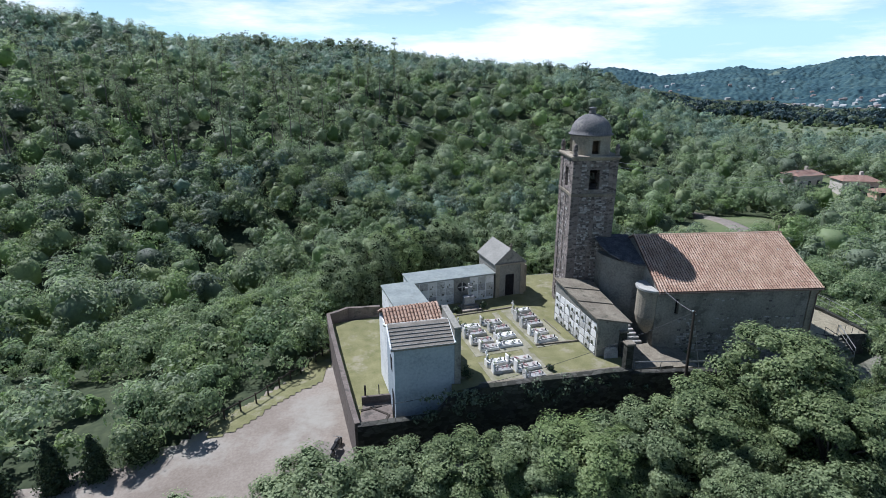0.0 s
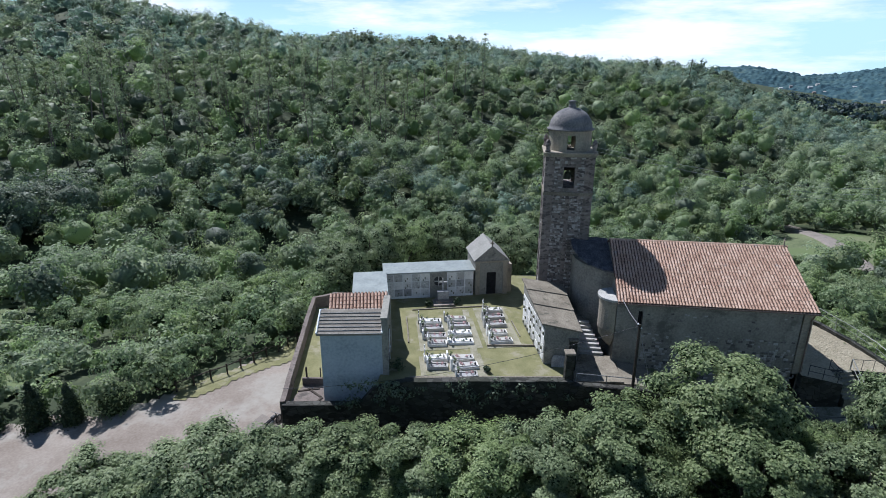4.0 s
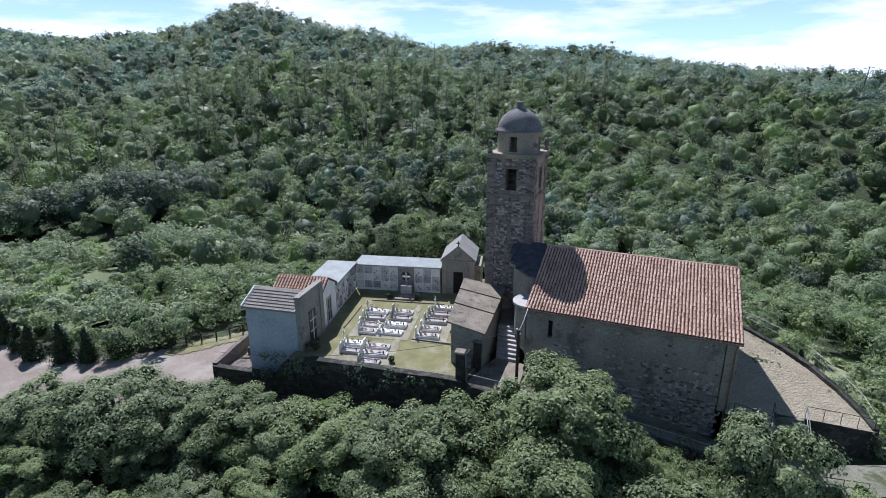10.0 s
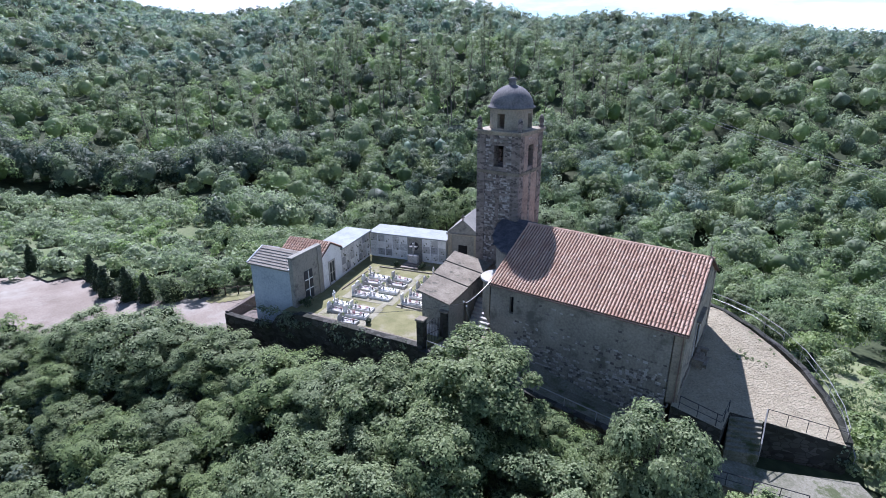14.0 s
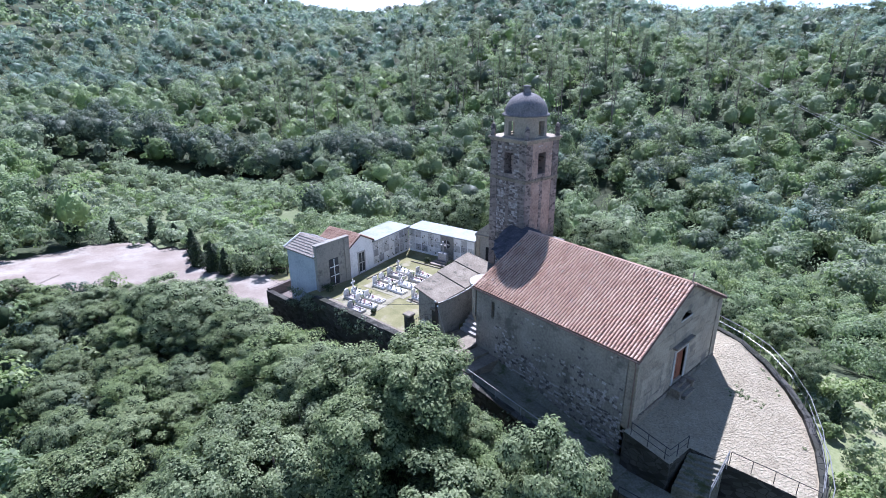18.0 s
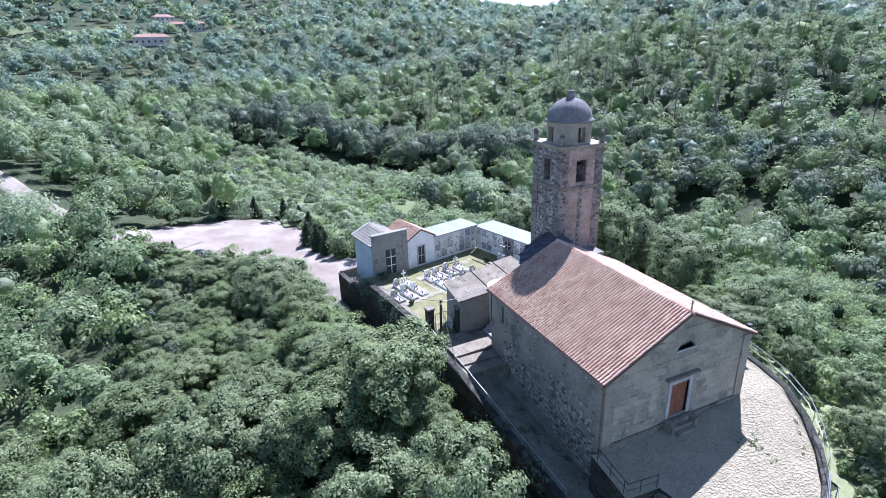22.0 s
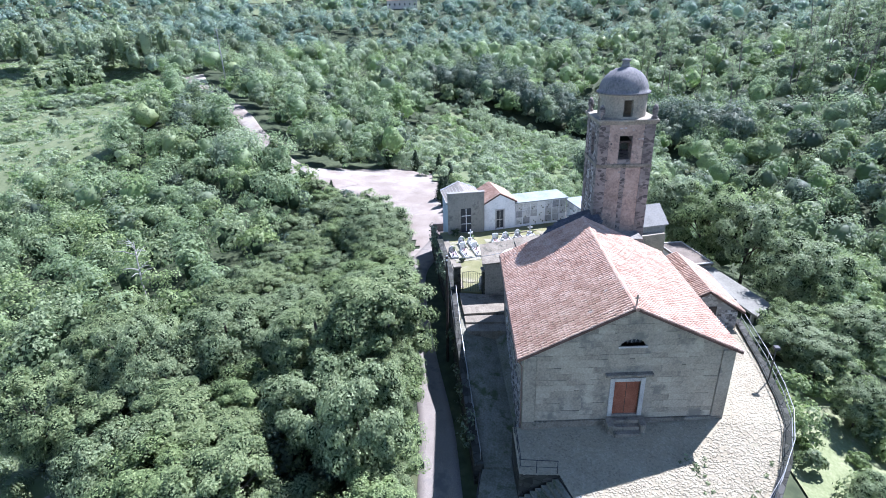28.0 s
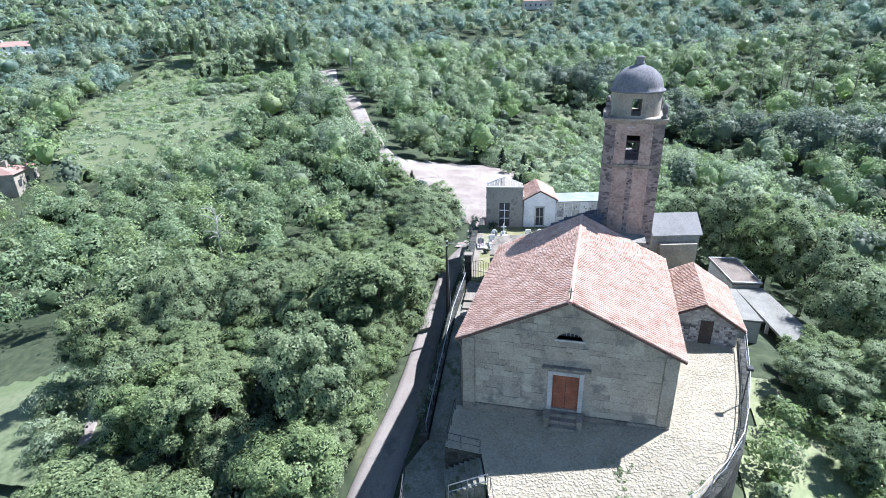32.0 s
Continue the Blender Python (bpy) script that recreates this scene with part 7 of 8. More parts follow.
def woods(name, label, sites, leaves, mats, seed, core=True, body=0):
    rnd = np.random.RandomState(seed)
    pick, leaves = rnd.randint(0, len(mats), len(sites)), max(6, int(leaves * 0.7))
    for mi, mat in enumerate(mats):
        S = sites[pick == mi]
        if not len(S):
            continue
        n = len(S)
        # leaf sprays
        sub = 12
        ang, rad = rnd.uniform(0, 2 * np.pi, (n, sub)), np.sqrt(rnd.uniform(0, 1, (n, sub)))
        cz = 0.86 - 0.48 * rad ** 2 + rnd.uniform(-0.14, 0.06, (n, sub))
        R, H = S[:, 3:4], S[:, 4:5]
        lim = 1.0
        C = np.stack([S[:, 0:1] + rad * R * lim * np.cos(ang) * 0.78, S[:, 1:2] + rad * R * lim * np.sin(ang) * 0.78, S[:, 2:3] + cz * H], -1)
        CR = R * rnd.uniform(0.21, 0.42, (n, sub))
        u, v = rnd.uniform(0, 2 * np.pi, (n, sub, leaves)), rnd.uniform(-0.35, 1, (n, sub, leaves))
        k = np.sqrt(1 - v * v)
        D = np.stack([k * np.cos(u), k * np.sin(u), v], -1)
        P = C[:, :, None] + D * CR[:, :, None, None] * rnd.uniform(0.75, 1.08, (n, sub, leaves, 1)) * np.array([1, 1, 0.8])
        M = P - np.stack([S[:, 0], S[:, 1], S[:, 2] + 0.42 * S[:, 4]], -1)[:, None, None]
        M /= np.linalg.norm(M, axis=-1, keepdims=True)
        N = 0.55 * D + 0.75 * M + rnd.uniform(-0.32, 0.32, D.shape)
        N /= np.linalg.norm(N, axis=-1, keepdims=True)
        T = np.cross(N, rnd.normal(size=N.shape))
        T /= np.linalg.norm(T, axis=-1, keepdims=True)
        B = np.cross(N, T)
        s = S[:, 5][:, None, None, None] * rnd.uniform(0.6, 1.3, (n, sub, leaves, 1))
        Q = np.stack([P - T * s * 0.5 - B * s * 0.22, P + B * s * 0.52 + N * s * 0.1, P + T * s * 0.62 - B * s * 0.3], -2).reshape(-1, 3)
        me = bpy.data.meshes.new(name)
        nq = len(Q) // 3
        me.vertices.add(len(Q))
        me.vertices.foreach_set("co", Q.astype(np.float32).ravel())
        me.loops.add(len(Q))
        me.loops.foreach_set("vertex_index", np.arange(len(Q), dtype=np.int32))
        me.polygons.add(nq)
        me.polygons.foreach_set("loop_start", np.arange(0, len(Q), 3, dtype=np.int32))
        me.update(calc_edges=True)
        me.materials.append(mat)
        tagged(new(name, me), label, "woods", kind="stuff")
        if body:
            # the closed leafy mass under the sprays, lumpy and uneven
            bv, bf = BALL[body]
            ph = rnd.uniform(0, 6.283, (n, 1, 3))
            q = bv[None]
            k = 1 + 0.13 * np.sin(q[..., 0:1] * 5.5 + ph[..., 0:1]) * np.sin(q[..., 1:2] * 5.5 + ph[..., 1:2]) + 0.1 * np.sin(q[..., 2:3] * 7 + q[..., 0:1] * 4 + ph[..., 2:3]) + rnd.uniform(-0.2, 0.2, (n, len(bv), 1))
            W = S[:, None, :3] + q * k * np.stack([S[:, 3] * 0.43, S[:, 3] * 0.43, S[:, 4] * 0.21], -1)[:, None]
            W[..., 2] += 0.5 * S[:, 4:5]
            joined(name + "_mass", W.reshape(-1, 3), (bf[None] + (np.arange(n) * len(bv))[:, None, None]).reshape(-1, 3), mat, label)
    # inner mass of every crown, its colour holding the shade between leaves
    if not core or body:
        return
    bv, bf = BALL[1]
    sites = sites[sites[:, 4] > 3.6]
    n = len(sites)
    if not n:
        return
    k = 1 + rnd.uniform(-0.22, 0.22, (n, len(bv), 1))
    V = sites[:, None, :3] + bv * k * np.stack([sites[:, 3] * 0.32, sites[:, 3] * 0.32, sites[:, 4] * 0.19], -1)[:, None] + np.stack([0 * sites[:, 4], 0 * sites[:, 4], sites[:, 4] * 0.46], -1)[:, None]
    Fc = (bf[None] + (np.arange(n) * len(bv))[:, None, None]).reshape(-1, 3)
    joined(name + "_inside", V.reshape(-1, 3), Fc, M_CORE, "inner masses of the crowns, shade put into their colour")


OPEN = HEDGE + SOUTH + [(-34, -9), (-66, -32), (-66, -50), (24, -50), (24, 4), (24, 14), (10, 25), (-5, 27), (-11, 23.5), (-24, 19.5), (-24.5, 15.8), (-33.5, 14.6)]
ROADLINE = [(-58, -18), (-80, -37), (-101, -50), (-158, -87), (-175, -96)]

GROVE = [(-150, -7), (-144, 17), (-127, 40), (-104, 36), (-70, 14), (-52, 9), (-46, 4), (-56, -2.5), (-66, -6), (-76, -13), (-110, -22)]


def clear(x, y):
    """Where no trees of the woods stand: the hilltop, the near wood, the road, the meadows."""
    c = inside(x, y, HEDGE + SOUTH + [(-33, 0), (-33.5, 14.6)])
    c |= inside(x, y, [(-70, -31), (-58, -21), (-43, -10), (-37, 13), (-33.5, 14.6), (-24.5, 15.8), (-24, 19.5), (-11, 23.5), (-5, 27), (10, 25), (24, 14), (24, -34), (-15, -34), (-20, -25.5), (-60, -25.5)])
    d = np.full(np.shape(x), 1e9)
    for (ax, ay), (bx, by) in zip(ROADLINE, ROADLINE[1:]):
        t = np.clip(((x - ax) * (bx - ax) + (y - ay) * (by - ay)) / ((bx - ax) ** 2 + (by - ay) ** 2), 0, 1)
        d = np.minimum(d, np.hypot(x - ax - t * (bx - ax), y - ay - t * (by - ay)))
    c |= d < 4.9
    for f in FIELDS + [GROVE]:
        c |= inside(x, y, f)
    c |= np.hypot(x + 51.5, y + 100.5) < 9.5
    c |= np.hypot(x + 88, y + 52.5) < 5.0
    c |= np.hypot(x - 86, y - 112) < 11
    c |= np.hypot(x - 94, y - 103) < 9
    for h in HAMLET:
        c |= np.hypot((x - h[0] - 12) / 1.8, y - h[1]) < 13
    c |= inside(x, y, [(-34, 12), (-34, 21.5), (-26, 25.5), (-12, 26.5), (-12, 15)])
    return c


def scatter(n, r0, r1, az0, az1, gap, seed):
    rnd = np.random.RandomState(seed)
    out, cell = [], {}
    r = np.sqrt(rnd.uniform(r0 ** 2, r1 ** 2, n * 3))
    a = np.radians(rnd.uniform(az0, az1, n * 3))
    X, Y = -12 + r * np.sin(a), 4 + r * np.cos(a)
    ok = ~clear(X, Y)
    for x, y in zip(X[ok], Y[ok]):
        key = (int(x // gap), int(y // gap))
        if cell.get(key, 0):
            continue
        cell[key] = 1
        out.append((x, y))
        if len(out) >= n:
            break
    return np.array(out)


def scatter_in(poly, n, seed):
    rnd = np.random.RandomState(seed)
    xs, ys = [p[0] for p in poly], [p[1] for p in poly]
    X, Y = rnd.uniform(min(xs), max(xs), n * 6), rnd.uniform(min(ys), max(ys), n * 6)
    k = inside(X, Y, poly)
    return np.stack([X[k], Y[k]], -1)[:n]


def sites_of(P, h0, h1, spread, leaf, seed):
    rnd = np.random.RandomState(seed)
    h = rnd.uniform(h0, h1, len(P))
    return np.stack([P[:, 0], P[:, 1], land(P[:, 0], P[:, 1]), h * spread * rnd.uniform(0.8, 1.25, len(P)), h, np.full(len(P), leaf) * rnd.uniform(0.8, 1.3, len(P))], -1)


GREENS = [M_LITWOOD1, M_LEAF2, M_LEAF3, M_LITWOOD1]
HILL = [M_LITWOOD1, M_LITWOOD2, M_LITWOOD3, M_LITWOOD1, M_LITWOOD2, M_LEAF2, M_LITWOOD1, M_LEAF, M_DARKLEAF]
HAZY = [M_HAZEWOOD, M_LITWOOD2, M_HAZEWOOD, M_DARKLEAF, M_HAZEWOOD, M_PINE]
FAR = [M_HAZEWOOD, M_LITWOOD2, M_HAZEWOOD, M_LITWOOD1, M_DARKLEAF]
woods("valley_scrub", "young bushy growth beside the parking area and the slope", sites_of(scatter(800, 14, 72, -125, 70, 2.5, 13), 2.4, 5.2, 0.52, 0.23, 14), 80, GREENS, 15)
woods("slope_woods", "broadleaf woods on the lower slope", sites_of(scatter(260, 30, 110, -180, -118, 4.2, 23), 5.0, 8.5, 0.44, 0.28, 24), 84, GREENS, 25)
uf = scatter_in([(-68, -30), (-58, -23), (-50, -16.5), (-43, -11.3), (-31, -9.9), (-21, -9.0), (-12, -8.0), (-4, -6.9), (3.5, -6.5), (14, -5.6), (16, -34), (-15, -34), (-20, -29), (-62, -29)], 640, 26)
uf = uf[~((uf[:, 0] > -3.5) & (uf[:, 1] < -23))]
# dark greens put the shade between the near crowns into the colour
woods("understory", "dense young growth and brambles between the near trees", sites_of(uf, 1.2, 3.0, 0.58, 0.2, 27), 46, [M_DARKLEAF, M_LEAF, M_SHADELEAF], 28)
woods("south_woods", "broadleaf woods in the valley to the south", sites_of(scatter(900, 105, 420, -180, -147, 7.5, 57), 5, 11, 0.45, 0.6, 58), 24, HILL, 59, body=1)
rk = np.random.RandomState(31)
tk = rk.uniform(0, 1, 250)
tall_edge = np.stack([np.interp(tk, [0, 0.25, 0.65, 1], [-168, -156, -132, -108]), np.interp(tk, [0, 0.25, 0.65, 1], [-12, 14, 48, 60])], -1) + rk.uniform(-5, 5, (250, 2))
woods("ravine_woods", "tall trees along the ravine, leaf colour darkened for shade", sites_of(tall_edge, 8, 14, 0.34, 0.36, 32), 60, [M_DARKLEAF, M_SHADELEAF, M_DARKLEAF], 33, body=2)
ang = np.radians(rk.uniform(-46, 12, 150))
rad = rk.uniform(94, 116, 150) + 6 * np.sin(ang * 9)
creek = np.stack([-12 + rad * np.sin(ang), 4 + rad * np.cos(ang)], -1)
woods("creek_woods", "tall trees along the creek below the hill, leaf colour darkened for shade", sites_of(creek, 6, 10.5, 0.4, 0.36, 34), 56, [M_DARKLEAF, M_LEAF, M_HAZEWOOD], 35, body=2)
gp2 = scatter_in(GROVE, 420, 36)
woods("grove_scrub", "low pale scrub and saplings over the old olive grove", sites_of(gp2, 1.4, 3.4, 0.72, 0.32, 37), 40, [M_OLIVE, M_LITWOOD2, M_LITWOOD3, M_OLIVE], 38)
mx = scatter_in(FIELDS[0], 3000, 41)
woods("meadow_bushes", "low brambles and tall grass covering the meadow", sites_of(mx, 0.35, 1.0, 2.2, 0.36, 42), 14, [M_LITWOOD2, M_LITWOOD3, M_OLIVE], 43)
mt = scatter_in(FIELDS[0], 150, 44)
woods("meadow_shrubs", "grey-green shrubs standing in the overgrown meadow", sites_of(mt, 1.2, 3.0, 0.7, 0.34, 45), 44, [M_OLIVE, M_LITWOOD2, M_LEAF2], 46)
rw = np.random.RandomState(81)
tw = rw.uniform(0, 1, 150)
reeds = np.concatenate([np.stack([np.interp(tw, [0, 1], [x0, x1]), np.interp(tw, [0, 1], [y0, y1])], -1)[k::3] for k, (x0, y0, x1, y1) in enumerate(((-133, -126, -145, -101), (-188, -158, -162, -113), (-160, -150, -152, -112)))]) + rw.uniform(-1.6, 1.6, (150, 2))
woods("reed_rows", "tall pale grass in rows across the meadow", sites_of(reeds, 1.6, 3.2, 0.8, 0.4, 82), 60, [M_OLIVE, M_LITWOOD3], 83)
rq = np.random.RandomState(44)
tq = rq.uniform(0, 1, 90)
pop = np.stack([-95 - 165 * tq, -72 - 92 * tq - 22 * np.sin(tq * 3.1)], -1) + rq.uniform(-9, 9, (90, 2))
woods("poplar_row", "pale tall poplars along the far edge of the meadow", sites_of(pop[np.abs(pop[:, 0]) > 150], 10, 15, 0.22, 0.7, 45), 30, [M_LEAF2, M_OLIVE], 46)
tp = rq.uniform(0, 1, 110)
pop2 = np.stack([np.interp(tp, [0, 0.3, 0.42, 0.44, 0.6, 0.62, 0.85, 1], [-200, -212, -224, -193, -198, -196, -205, -212]), np.interp(tp, [0, 0.3, 0.42, 0.44, 0.6, 0.62, 0.85, 1], [-262, -232, -212, -178, -170, -156, -139, -128])], -1) + rq.uniform(-7, 7, (110, 2))
woods("poplar_grove", "tall pale poplars beyond the meadow", sites_of(pop2, 14, 23, 0.17, 0.55, 62), 56, [M_OLIVE, M_LEAF2, M_OLIVE], 63, body=2)
ck = rq.uniform(0, 1, 26)
cb = np.stack([-3.5 + 6.2 * ck, -35.5 + 7.2 * ck], -1) + rq.uniform(-0.9, 0.9, (26, 2))
woods("clearing_bushes", "silvery weeds and low bushes beside the clearing", sites_of(cb, 1.2, 2.4, 0.7, 0.17, 60), 70, [M_OLIVE, M_LEAF2], 61)
ex = scatter_in([(9.5, 1), (18, 2), (22, 12), (8, 24), (-6, 27), (-12, 20), (-9, 16.5), (1, 15.5), (6, 12.5), (9.4, 7)], 120, 47)
woods("bank_bushes", "low bushes and tall weeds on the bank below the forecourt", sites_of(ex, 0.7, 2.3, 0.75, 0.2, 48), 60, [M_LEAF2, M_LEAF3], 49)
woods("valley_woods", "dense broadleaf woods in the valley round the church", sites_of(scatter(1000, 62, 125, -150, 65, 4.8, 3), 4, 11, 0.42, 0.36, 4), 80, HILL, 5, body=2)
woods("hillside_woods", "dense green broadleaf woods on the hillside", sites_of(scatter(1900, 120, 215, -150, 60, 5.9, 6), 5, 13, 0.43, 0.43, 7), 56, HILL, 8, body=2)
woods("upper_woods", "green woods on the upper hillside, haze put into the leaf colour", sites_of(scatter(2300, 215, 330, -150, 60, 6.6, 16), 6, 14, 0.45, 0.56, 17), 36, HAZY, 18, body=1)
rr_ = np.random.RandomState(71)
crest_az = np.concatenate([rr_.normal(c, w, k) for c, w, k in ((-47, 3.5, 34), (-41, 2.5, 22), (-19, 2.2, 26), (-13, 1.5, 18), (-8, 1.4, 18), (-1, 3.0, 16), (14.5, 1.6, 16), (20, 1.2, 14))])
crest_r = rr_.uniform(318, 358, len(crest_az))
crest = np.stack([-12 + crest_r * np.sin(np.radians(crest_az)), 4 + crest_r * np.cos(np.radians(crest_az))], -1)
woods("ridge_trees", "tall dark trees standing out on the crest of the hill", sites_of(crest, 10, 15, 0.3, 0.55, 72), 56, [M_DARKLEAF, M_PINE, M_DARKLEAF], 73)
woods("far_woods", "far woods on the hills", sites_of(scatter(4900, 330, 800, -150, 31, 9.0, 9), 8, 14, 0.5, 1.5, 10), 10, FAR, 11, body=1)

woods("river_woods", "belt of woods along the far river, shade and haze in its leaf colour", sites_of(scatter(520, 1000, 1330, 24, 66, 14, 51), 14, 22, 0.7, 4.5, 52), 8, [M_HAZEBELT, M_HAZEBELT, M_DARKLEAF], 53)
woods("plain_woods", "pale trees and hedges scattered over the valley floor", sites_of(scatter(700, 300, 1000, 31, 68, 11, 54), 5, 10, 0.6, 2.0, 55), 10, [M_LEAF2, M_OLIVE, M_LEAF], 56)

# ---- far mountains ----
def range_z(dg, k):
    """Height of the far range: dg is the bearing in degrees, k runs from its foot to its crest."""
    crest = float(np.interp(dg, [-60, 0, 13, 18, 20.5, 22, 24.5, 27, 29, 31.2, 33.5, 36.5, 39.5, 43, 50, 70, 130], [60, 40, 12, 18, 27, 14, -12, -8, 12, 30, 12, 34, 72, 74, 110, 110, 80]))
    r = 1620 + 1500 * k
    p = Vector((-12 + r * math.sin(radians(dg)), 4 + r * math.cos(radians(dg)), 0.0))
    h = -88 + (crest + 88) * k ** 1.15
    h += math.sin(math.pi * k) * (30 * noise.noise(p * 0.0028) + 20 * noise.noise(p * 0.008)) + (0.3 + 0.7 * k) * 9 * noise.noise(p * 0.026) + 7 * noise.noise(p * 0.07)
    return Vector((p.x, p.y, h))


def far_ring():
    """A wooded range with spurs and side valleys; its foot lies on the valley floor."""
    n, m = 900, 44
    V, F = [], []
    for i in range(n + 1):
        dg = 5 + 75 * i / n
        V += [tuple(range_z(dg, k / (m - 1))) for k in range(m)]
        V.append((-12 + 3700 * math.sin(radians(dg)), 4 + 3700 * math.cos(radians(dg)), -60))
    m += 1
    for i in range(n):
        for j in range(m - 1):
            a = i * m + j
            F.append((a, a + 1, a + m + 1, a + m))
    ob = from_arrays("backdrop", V, F, M_HAZEHILL)
    tagged(ob, "wooded mountains, their blue haze put into the colour", "mountains", kind="structure")


far_ring()


def town():
    rnd = random.Random(40)
    V, F = [], []
    for _ in range(420):
        p = range_z(rnd.uniform(22, 62), abs(rnd.gauss(0.07, 0.06)) if rnd.random() < 0.8 else rnd.uniform(0.1, 0.6))
        x, y, z = p
        w, d, h, o = rnd.uniform(3, 7), rnd.uniform(3, 5), rnd.uniform(3, 5), len(V)
        for zz in (z - 6, z + h):
            V += [(x - w, y - d, zz), (x + w, y - d, zz), (x + w, y + d, zz), (x - w, y + d, zz)]
        V += [(x - w, y, z + h + 2), (x + w, y, z + h + 2)]
        F += [tuple(o + i for i in f) for f in ((0, 1, 5, 4), (1, 2, 6, 5), (2, 3, 7, 6), (3, 0, 4, 7), (4, 5, 9, 8), (6, 7, 8, 9), (5, 6, 9), (7, 4, 8))]
    ob = from_arrays("far_town", V, F, M_TOWN)
    tagged(ob, "scattered pale houses of a far town", "town", kind="stuff")


town()

# tiles of the church roof last
tile_roof(roof, at_s, OX1 - OX0, LN, M_TILE, M_TILE1, pieces=lambda s, d: s > 10.6, seed=1)
tile_roof(roof, at_n, OX1 - OX0, LN, M_TILE, M_TILE1, pieces=lambda s, d: s > 10.6, seed=2)
tile_roof(r1, atA, 6.4, 2.84, M_TILE, M_TILE1, pieces=lambda s, d: s > 3.2, seed=3)
tile_roof(r2, atB, 6.4, 2.95, M_TILE, M_TILE1, pieces=lambda s, d: s > 3.2, seed=4)


# ---- ashlar blocks of the facade ----
def ashlar():
    """Irregular courses of dressed stone, nearly flush."""
    rnd = random.Random(3)
    me = bpy.data.meshes.new("stone_block")
    bm = box(0, 0, 0, 1, 1, 1, bevel=0.009)
    bm.to_mesh(me)
    bm.free()
    me.materials.append(M_BLOCK)
    fw = [o for o in church.children if o.name.startswith("facade_wall")][0]
    z, made = 0.48, 0
    while z < RZ - 0.5:
        hh = rnd.uniform(0.27, 0.5)
        lo, hi = 0.66, W - 0.66
        if z + hh > EZ - 0.15:
            k = (z + hh + 0.05 - EZ) / (RZ - EZ) * RY
            lo, hi = max(lo, k + 0.15), min(hi, W - k - 0.15)
        y = lo
        while y < hi - 0.25:
            w = min(rnd.uniform(0.35, 1.25), hi - y)
            if hi - y - w < 0.25:
                w = hi - y
            blocked = y + w > DY0 - 0.28 and y < DY1 + 0.28 and z < DZ1 + 0.26
            blocked |= y + w > DY0 - 0.6 and y < DY1 + 0.6 and DZ1 + 0.02 < z + hh and z < DZ1 + 0.6
            blocked |= y + w > LY - LR - 0.12 and y < LY + LR + 0.12 and z + hh > LZ - 0.12 and z < LZ + LR * 0.62 + 0.04
            if not blocked and rnd.random() < 0.9 and made < 290:
                o = new("stone_block", me)
                o.parent = fw
                o.matrix_basis = Matrix.Translation((-0.058 + rnd.uniform(0.0, 0.009), y + 0.003, z + 0.003)) @ Matrix.Diagonal((0.042, w - 0.003, hh - 0.003, 1))
                made += 1
            y += w
        z += hh


ashlar()


def cobbles():
    rnd = random.Random(8)
    V, F, k, single = [], [], 0, 0
    n = 7
    shapes = []
    for _ in range(6):
        v, f = [], []
        for q, h in ((1.0, 0.0), (0.86, 0.65), (0.5, 1.0)):
            for j in range(n):
                a = 2 * math.pi * j / n
                g = q * rnd.uniform(0.85, 1.1)
                v.append((g * math.cos(a), g * math.sin(a), h))
        for b in (0, n):
            f += [(b + j, b + (j + 1) % n, b + n + (j + 1) % n, b + n + j) for j in range(n)]
        f.append(tuple(2 * n + j for j in range(n)))
        me = bpy.data.meshes.new("cobble")
        me.from_pydata(v, [], f)
        me.materials.append(M_COBPIECE)
        shapes.append((v, f, me))
    while k < 9600:
        x, y = rnd.uniform(-9.5, 8.6), rnd.uniform(-0.4, 15)
        if not bool(inside(np.array([x]), np.array([y]), piazza_poly)[0]) or (x < 0.2 - 0.041 * y and y < 10.7):
            continue
        v, f, me = rnd.choice(shapes)
        r = rnd.uniform(0.038, 0.082)
        m = Matrix.Translation((x, y, PZ(x, y) - 0.0105)) @ Matrix.Rotation(rnd.uniform(0, 6.28), 4, "Z") @ Matrix.Diagonal((r * 1.3, r, rnd.uniform(0.009, 0.02), 1))
        if 4.0 < x < 8.5 and 5.0 < y < 9.5 and single < 290 and rnd.random() < 0.5:
            o = new("cobble", me)
            o.parent = piazza
            o.matrix_basis = m
            single += 1
        else:
            o = len(V)
            V += [tuple(m @ Vector(p)) for p in v]
            F += [tuple(o + i for i in g) for g in f]
        k += 1
    ob = from_arrays("cobblestones", V, F, M_COBSTONE, piazza)
    tagged(ob, "rounded pale river cobbles of the forecourt", kind="stuff")


cobbles()


def ivy():
    """Growth that hangs over the retaining walls."""
    rnd = random.Random(17)
    V, F = [], []
    for pts, z0, z1, n in ((((-15.4, -3.9), (-26.2, -5.5)), 0.3, -1.0, 26), (((0.5, -2.6), (-15.6, -4.1)), -1.0, -2.6, 30), (((-26.2, -5.5), (-30.5, -6.0)), 0.3, -1.8, 26), (((8.7, 3.6), (5.0, 11.2)), -1.8, -3.0, 24)):
        for _ in range(n):
            u = rnd.random()
            p = Vector(pts[0]).lerp(Vector(pts[1]), u)
            clump(rnd, V, F, (p.x + rnd.uniform(-0.2, 0.2), p.y + rnd.uniform(-0.2, 0.1), rnd.uniform(z1, z0)), rnd.uniform(0.2, 0.5), 34, 0.17)
    # the dark green carries the shade on these walls
    ob = from_arrays("wall_growth", V, F, M_DARKLEAF)
    tagged(ob, "ivy and weeds hanging over the rubble walls", "ivy", kind="stuff")


ivy()


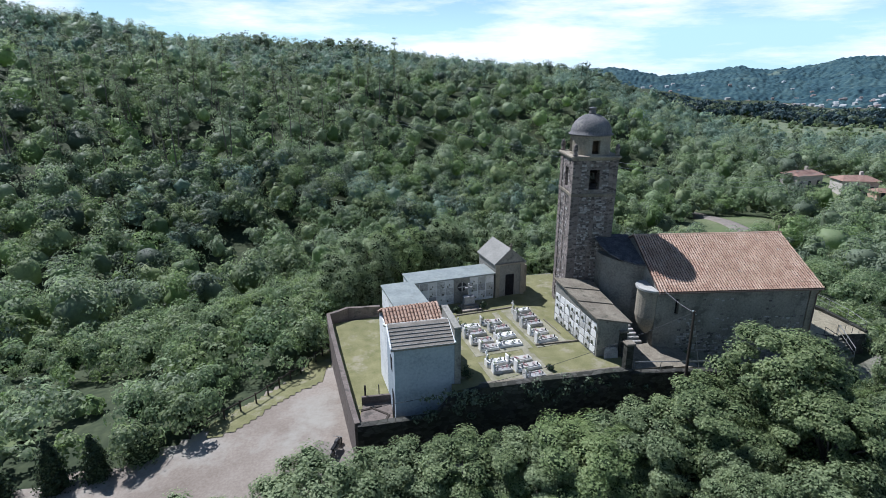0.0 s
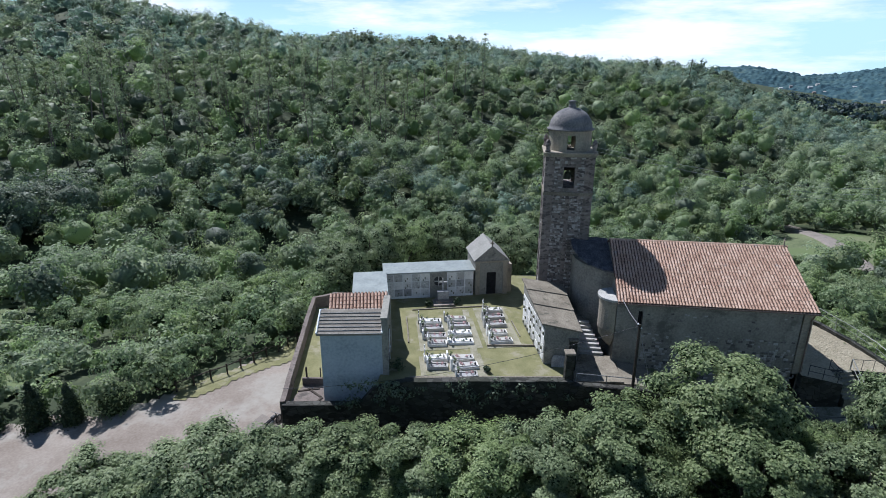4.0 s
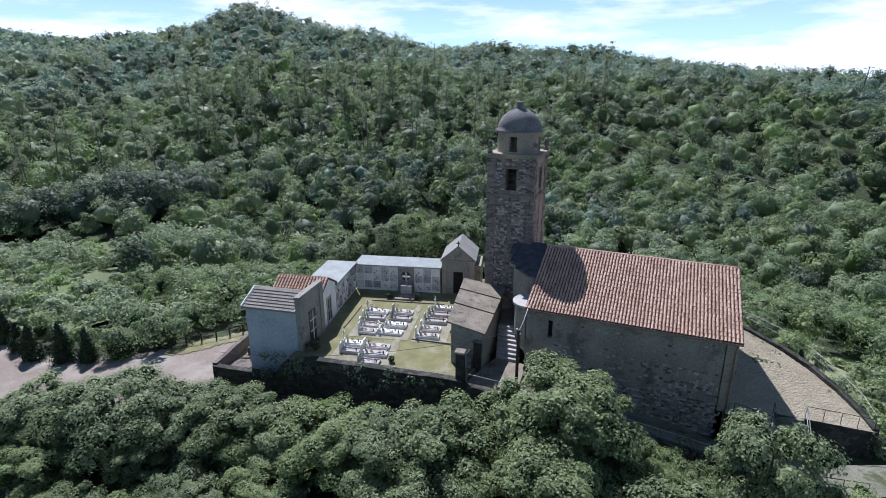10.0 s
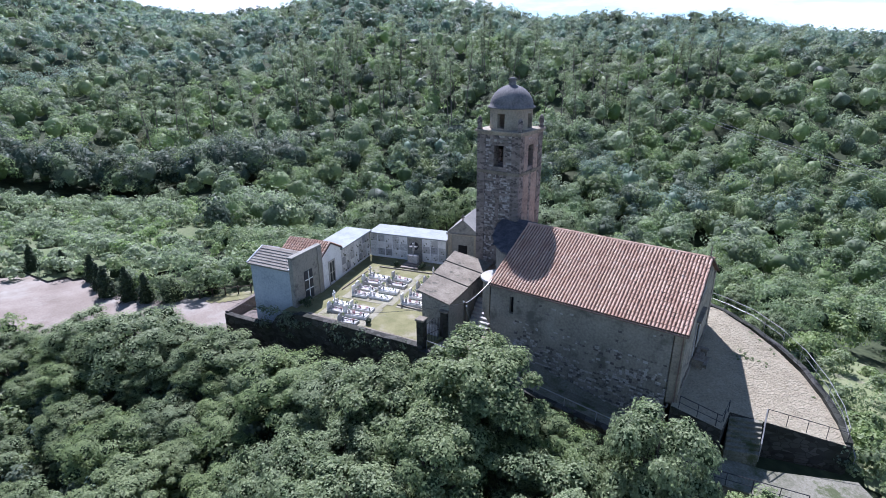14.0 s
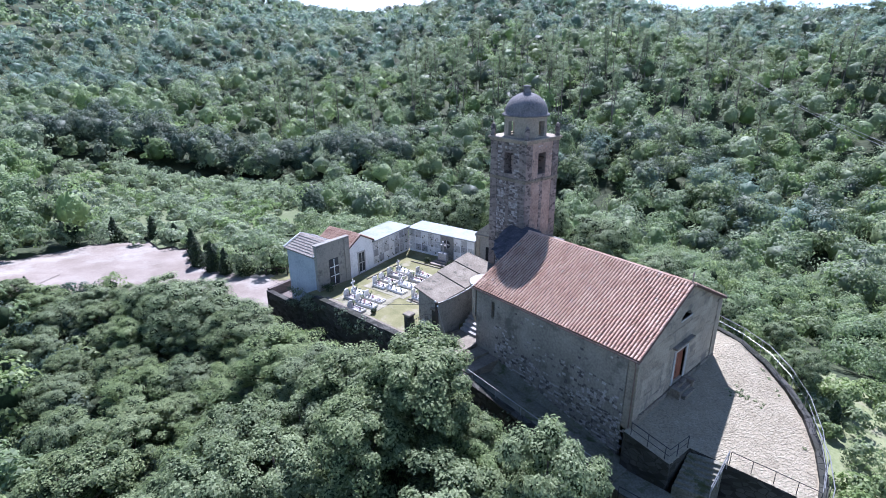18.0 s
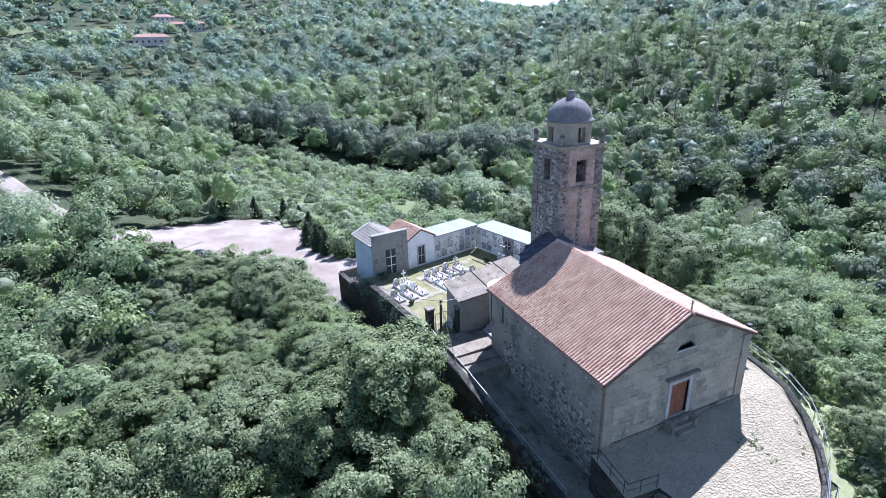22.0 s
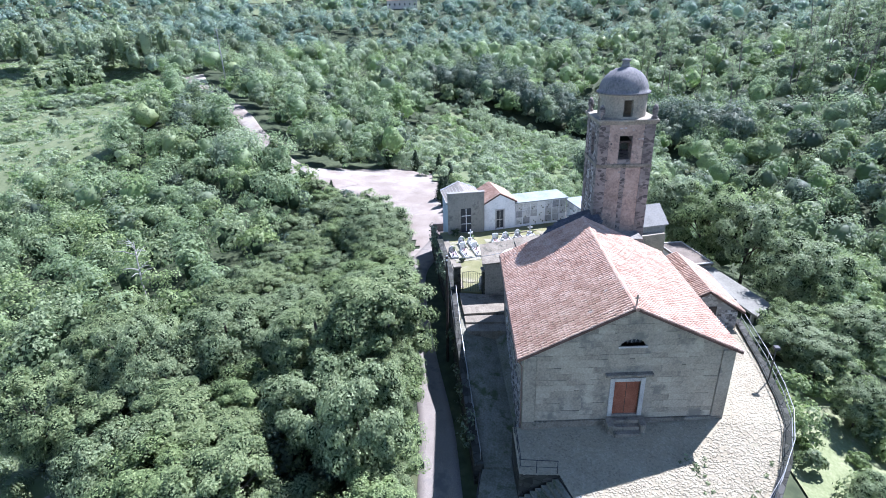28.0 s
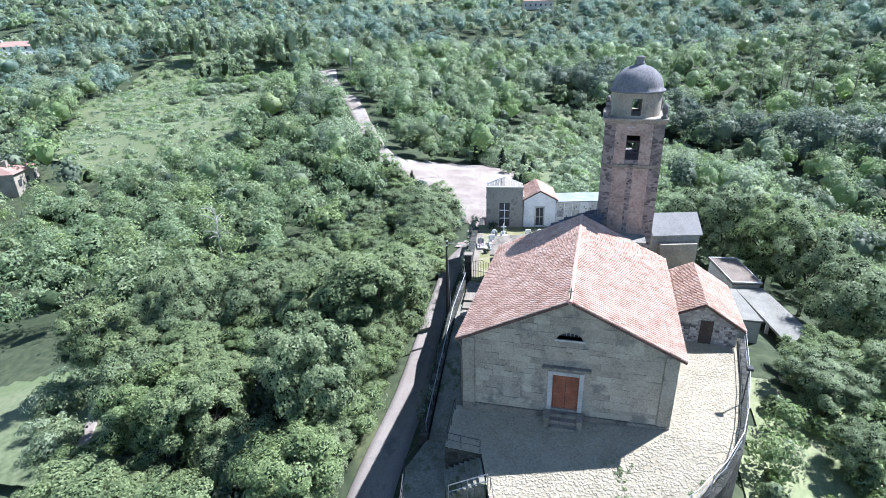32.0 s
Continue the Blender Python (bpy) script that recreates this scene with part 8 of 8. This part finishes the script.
def weeds():
    """Tufts in the joints of the forecourt and at the foot of its walls."""
    rnd = random.Random(23)
    V, F = [], []
    for _ in range(22):
        if rnd.random() < 0.3:
            u = rnd.random()
            x, y = 7.9 - 9.5 * u, 5.2 + 8.4 * math.sin(u * 1.55)
        else:
            x, y = rnd.gauss(2.6, 0.6), rnd.gauss(8.3, 0.3)
        if bool(inside(np.array([x]), np.array([y]), piazza_poly)[0]) and x > 0.4:
            clump(rnd, V, F, (x, y, PZ(x, y) + 0.02), rnd.uniform(0.06, 0.15), 22, 0.08, flat=0.5)
    tagged(from_arrays("forecourt_weeds", V, F, M_LEAF2), "green weeds in the joints of the forecourt", "weeds", kind="stuff")


weeds()


def dead_tree(x, y, h):
    rnd = random.Random(31)
    t = thing("dead_tree", "bare bleached dead tree among green crowns", "tree", at=pose(x, y, float(land(x, y))))
    part("trunk", tube([(0, 0, -0.5), (0.2, 0.1, h * 0.5), (0.1, 0.3, h * 0.96)], 0.13, 6, 0.04), M_DEADWOOD, t)
    for i in range(16):
        z = h * rnd.uniform(0.55, 0.95)
        a, q = rnd.uniform(0, 6.283), rnd.uniform(0.9, 2.0)
        b = Vector((0.15 + q * math.cos(a), 0.2 + q * math.sin(a), z + rnd.uniform(0.2, 0.9)))
        part("branch", tube([(0.15, 0.2, z), Vector((0.15, 0.2, z)).lerp(b, 0.5) + Vector((0, 0, 0.15)), b], 0.045, 5, 0.012), M_DEADWOOD, t)


dead_tree(-25.7, -35.4, 0.9 - float(land(-25.7, -35.4)))


# ---- single stones proud of the rubble walls ----
def stone_mesh(rnd, w, h):
    v = [(-w / 2, 0, -h / 2), (w / 2, 0, -h / 2), (w / 2, 0, h / 2), (-w / 2, 0, h / 2)]
    k = [(x * rnd.uniform(0.62, 0.86), 1.0, z * rnd.uniform(0.6, 0.86)) for x, _, z in v]
    f = [(4, 5, 6, 7), (0, 1, 5, 4), (1, 2, 6, 5), (2, 3, 7, 6), (3, 0, 4, 7)]
    return v + k, f


def stones(parent, m, width, z0, z1, keep, seed, limit, size=1.0):
    """Rough stones over a wall face; m maps along, out and up."""
    rnd = random.Random(seed)
    shapes = []
    for _ in range(8):
        v, f = stone_mesh(rnd, 1, 1)
        me = bpy.data.meshes.new("stone")
        me.from_pydata(v, [], f)
        me.materials.append(M_WALLPIECE)
        shapes.append((v, f, me))
    V, F, count, z = [], [], 0, z0
    while z < z1:
        h, u = rnd.uniform(0.10, 0.21) * size, rnd.uniform(0, 0.2)
        while u < width - 0.15:
            w = rnd.uniform(0.12, 0.34) * size
            if u + w < width and keep(u + w / 2, z + h / 2, rnd):
                v, f, me = rnd.choice(shapes)
                q = m @ Matrix.Translation((u + w / 2, -0.004, z + h / 2 + rnd.uniform(-0.02, 0.02))) @ Matrix.Rotation(rnd.uniform(-0.12, 0.12), 4, "Y") @ Matrix.Diagonal((w * 0.95, rnd.uniform(0.018, 0.05), h * 0.93, 1))
                if count < limit and rnd.random() < 0.6:
                    o = new("stone", me)
                    o.parent = parent
                    o.matrix_basis = q
                    count += 1
                else:
                    n = len(V)
                    V += [tuple(q @ Vector(p)) for p in v]
                    F += [tuple(n + i for i in g) for g in f]
            u += w
        z += h
    tagged(from_arrays("rubble_face", V, F, M_WALLSTONE, parent), kind="stuff")


sw = [o for o in church.children if o.name.startswith("side_wall")][1]
flip = lambda x, y, turn: pose(x, y, 0, 0, 0, turn) @ Matrix.Diagonal((1, -1, 1, 1))
stones(sw, flip(slit[1], 0.0, 0), -slit[1] - 0.3, -2.8, EZ - 0.2, lambda u, z, r: r.random() < (0.55 if z < 0.7 + 0.6 * math.sin(u * 0.9) else (0.2 if z < 2.2 else 0.03)), 61, 280)
sh_ = [o for o in tower.children if o.name.startswith("shaft")][0]
blind = lambda u, z, r: not (abs(u - 1.75) < 0.6 and 10.6 < z < 12.6) and not (z > 10.05 and z < 10.6) and z < CZ - 0.35 and r.random() < 0.7
stones(sh_, flip(TX0, TY0, 0), TX1 - TX0, 2.6, CZ, blind, 62, 150)
stones(sh_, flip(TX0, TY1, -90), TY1 - TY0, 0.2, CZ, lambda u, z, r: blind(u, z, r) and r.random() < 0.5, 63, 60)
stones(sh_, flip(TX1, TY1, 180), TX1 - TX0, 3.2, CZ, blind, 64, 0)
stones(sh_, flip(TX1, TY0, 90), TY1 - TY0, 6.6, CZ, lambda u, z, r: blind(u, z, r) and (u < 0.62 or u > 2.9 or r.random() < 0.1), 65, 60)
aw = [o for o in annex.children if o.name.startswith("wall")][0]
stones(aw, flip(-9.2, W + 0.05, 90), 4.6, -0.1, 1.5, lambda u, z, r: not (2.3 < u < 3.4) and r.random() < 0.85, 66, 90)
stones(aw, flip(-9.25, 15.2, 180), 5.9, -1.5, 1.35, lambda u, z, r: r.random() < 0.85, 67, 90, 1.3)


# the facade stands a little askew to the nave
def askew(p):
    return Vector((p[0] - 0.041 * p[1] * min(1.0, max(0.0, (p[0] - XB) / -XB)), p[1], p[2]))


done = set()
for o in church.children_recursive:
    if o.data.users > 1 or o.name.startswith(("stone_block", "roof_tile")):
        o.matrix_basis.translation = askew(o.matrix_basis.translation)
    elif o.data.name not in done:
        done.add(o.data.name)
        for v in o.data.vertices:
            v.co = askew(v.co)
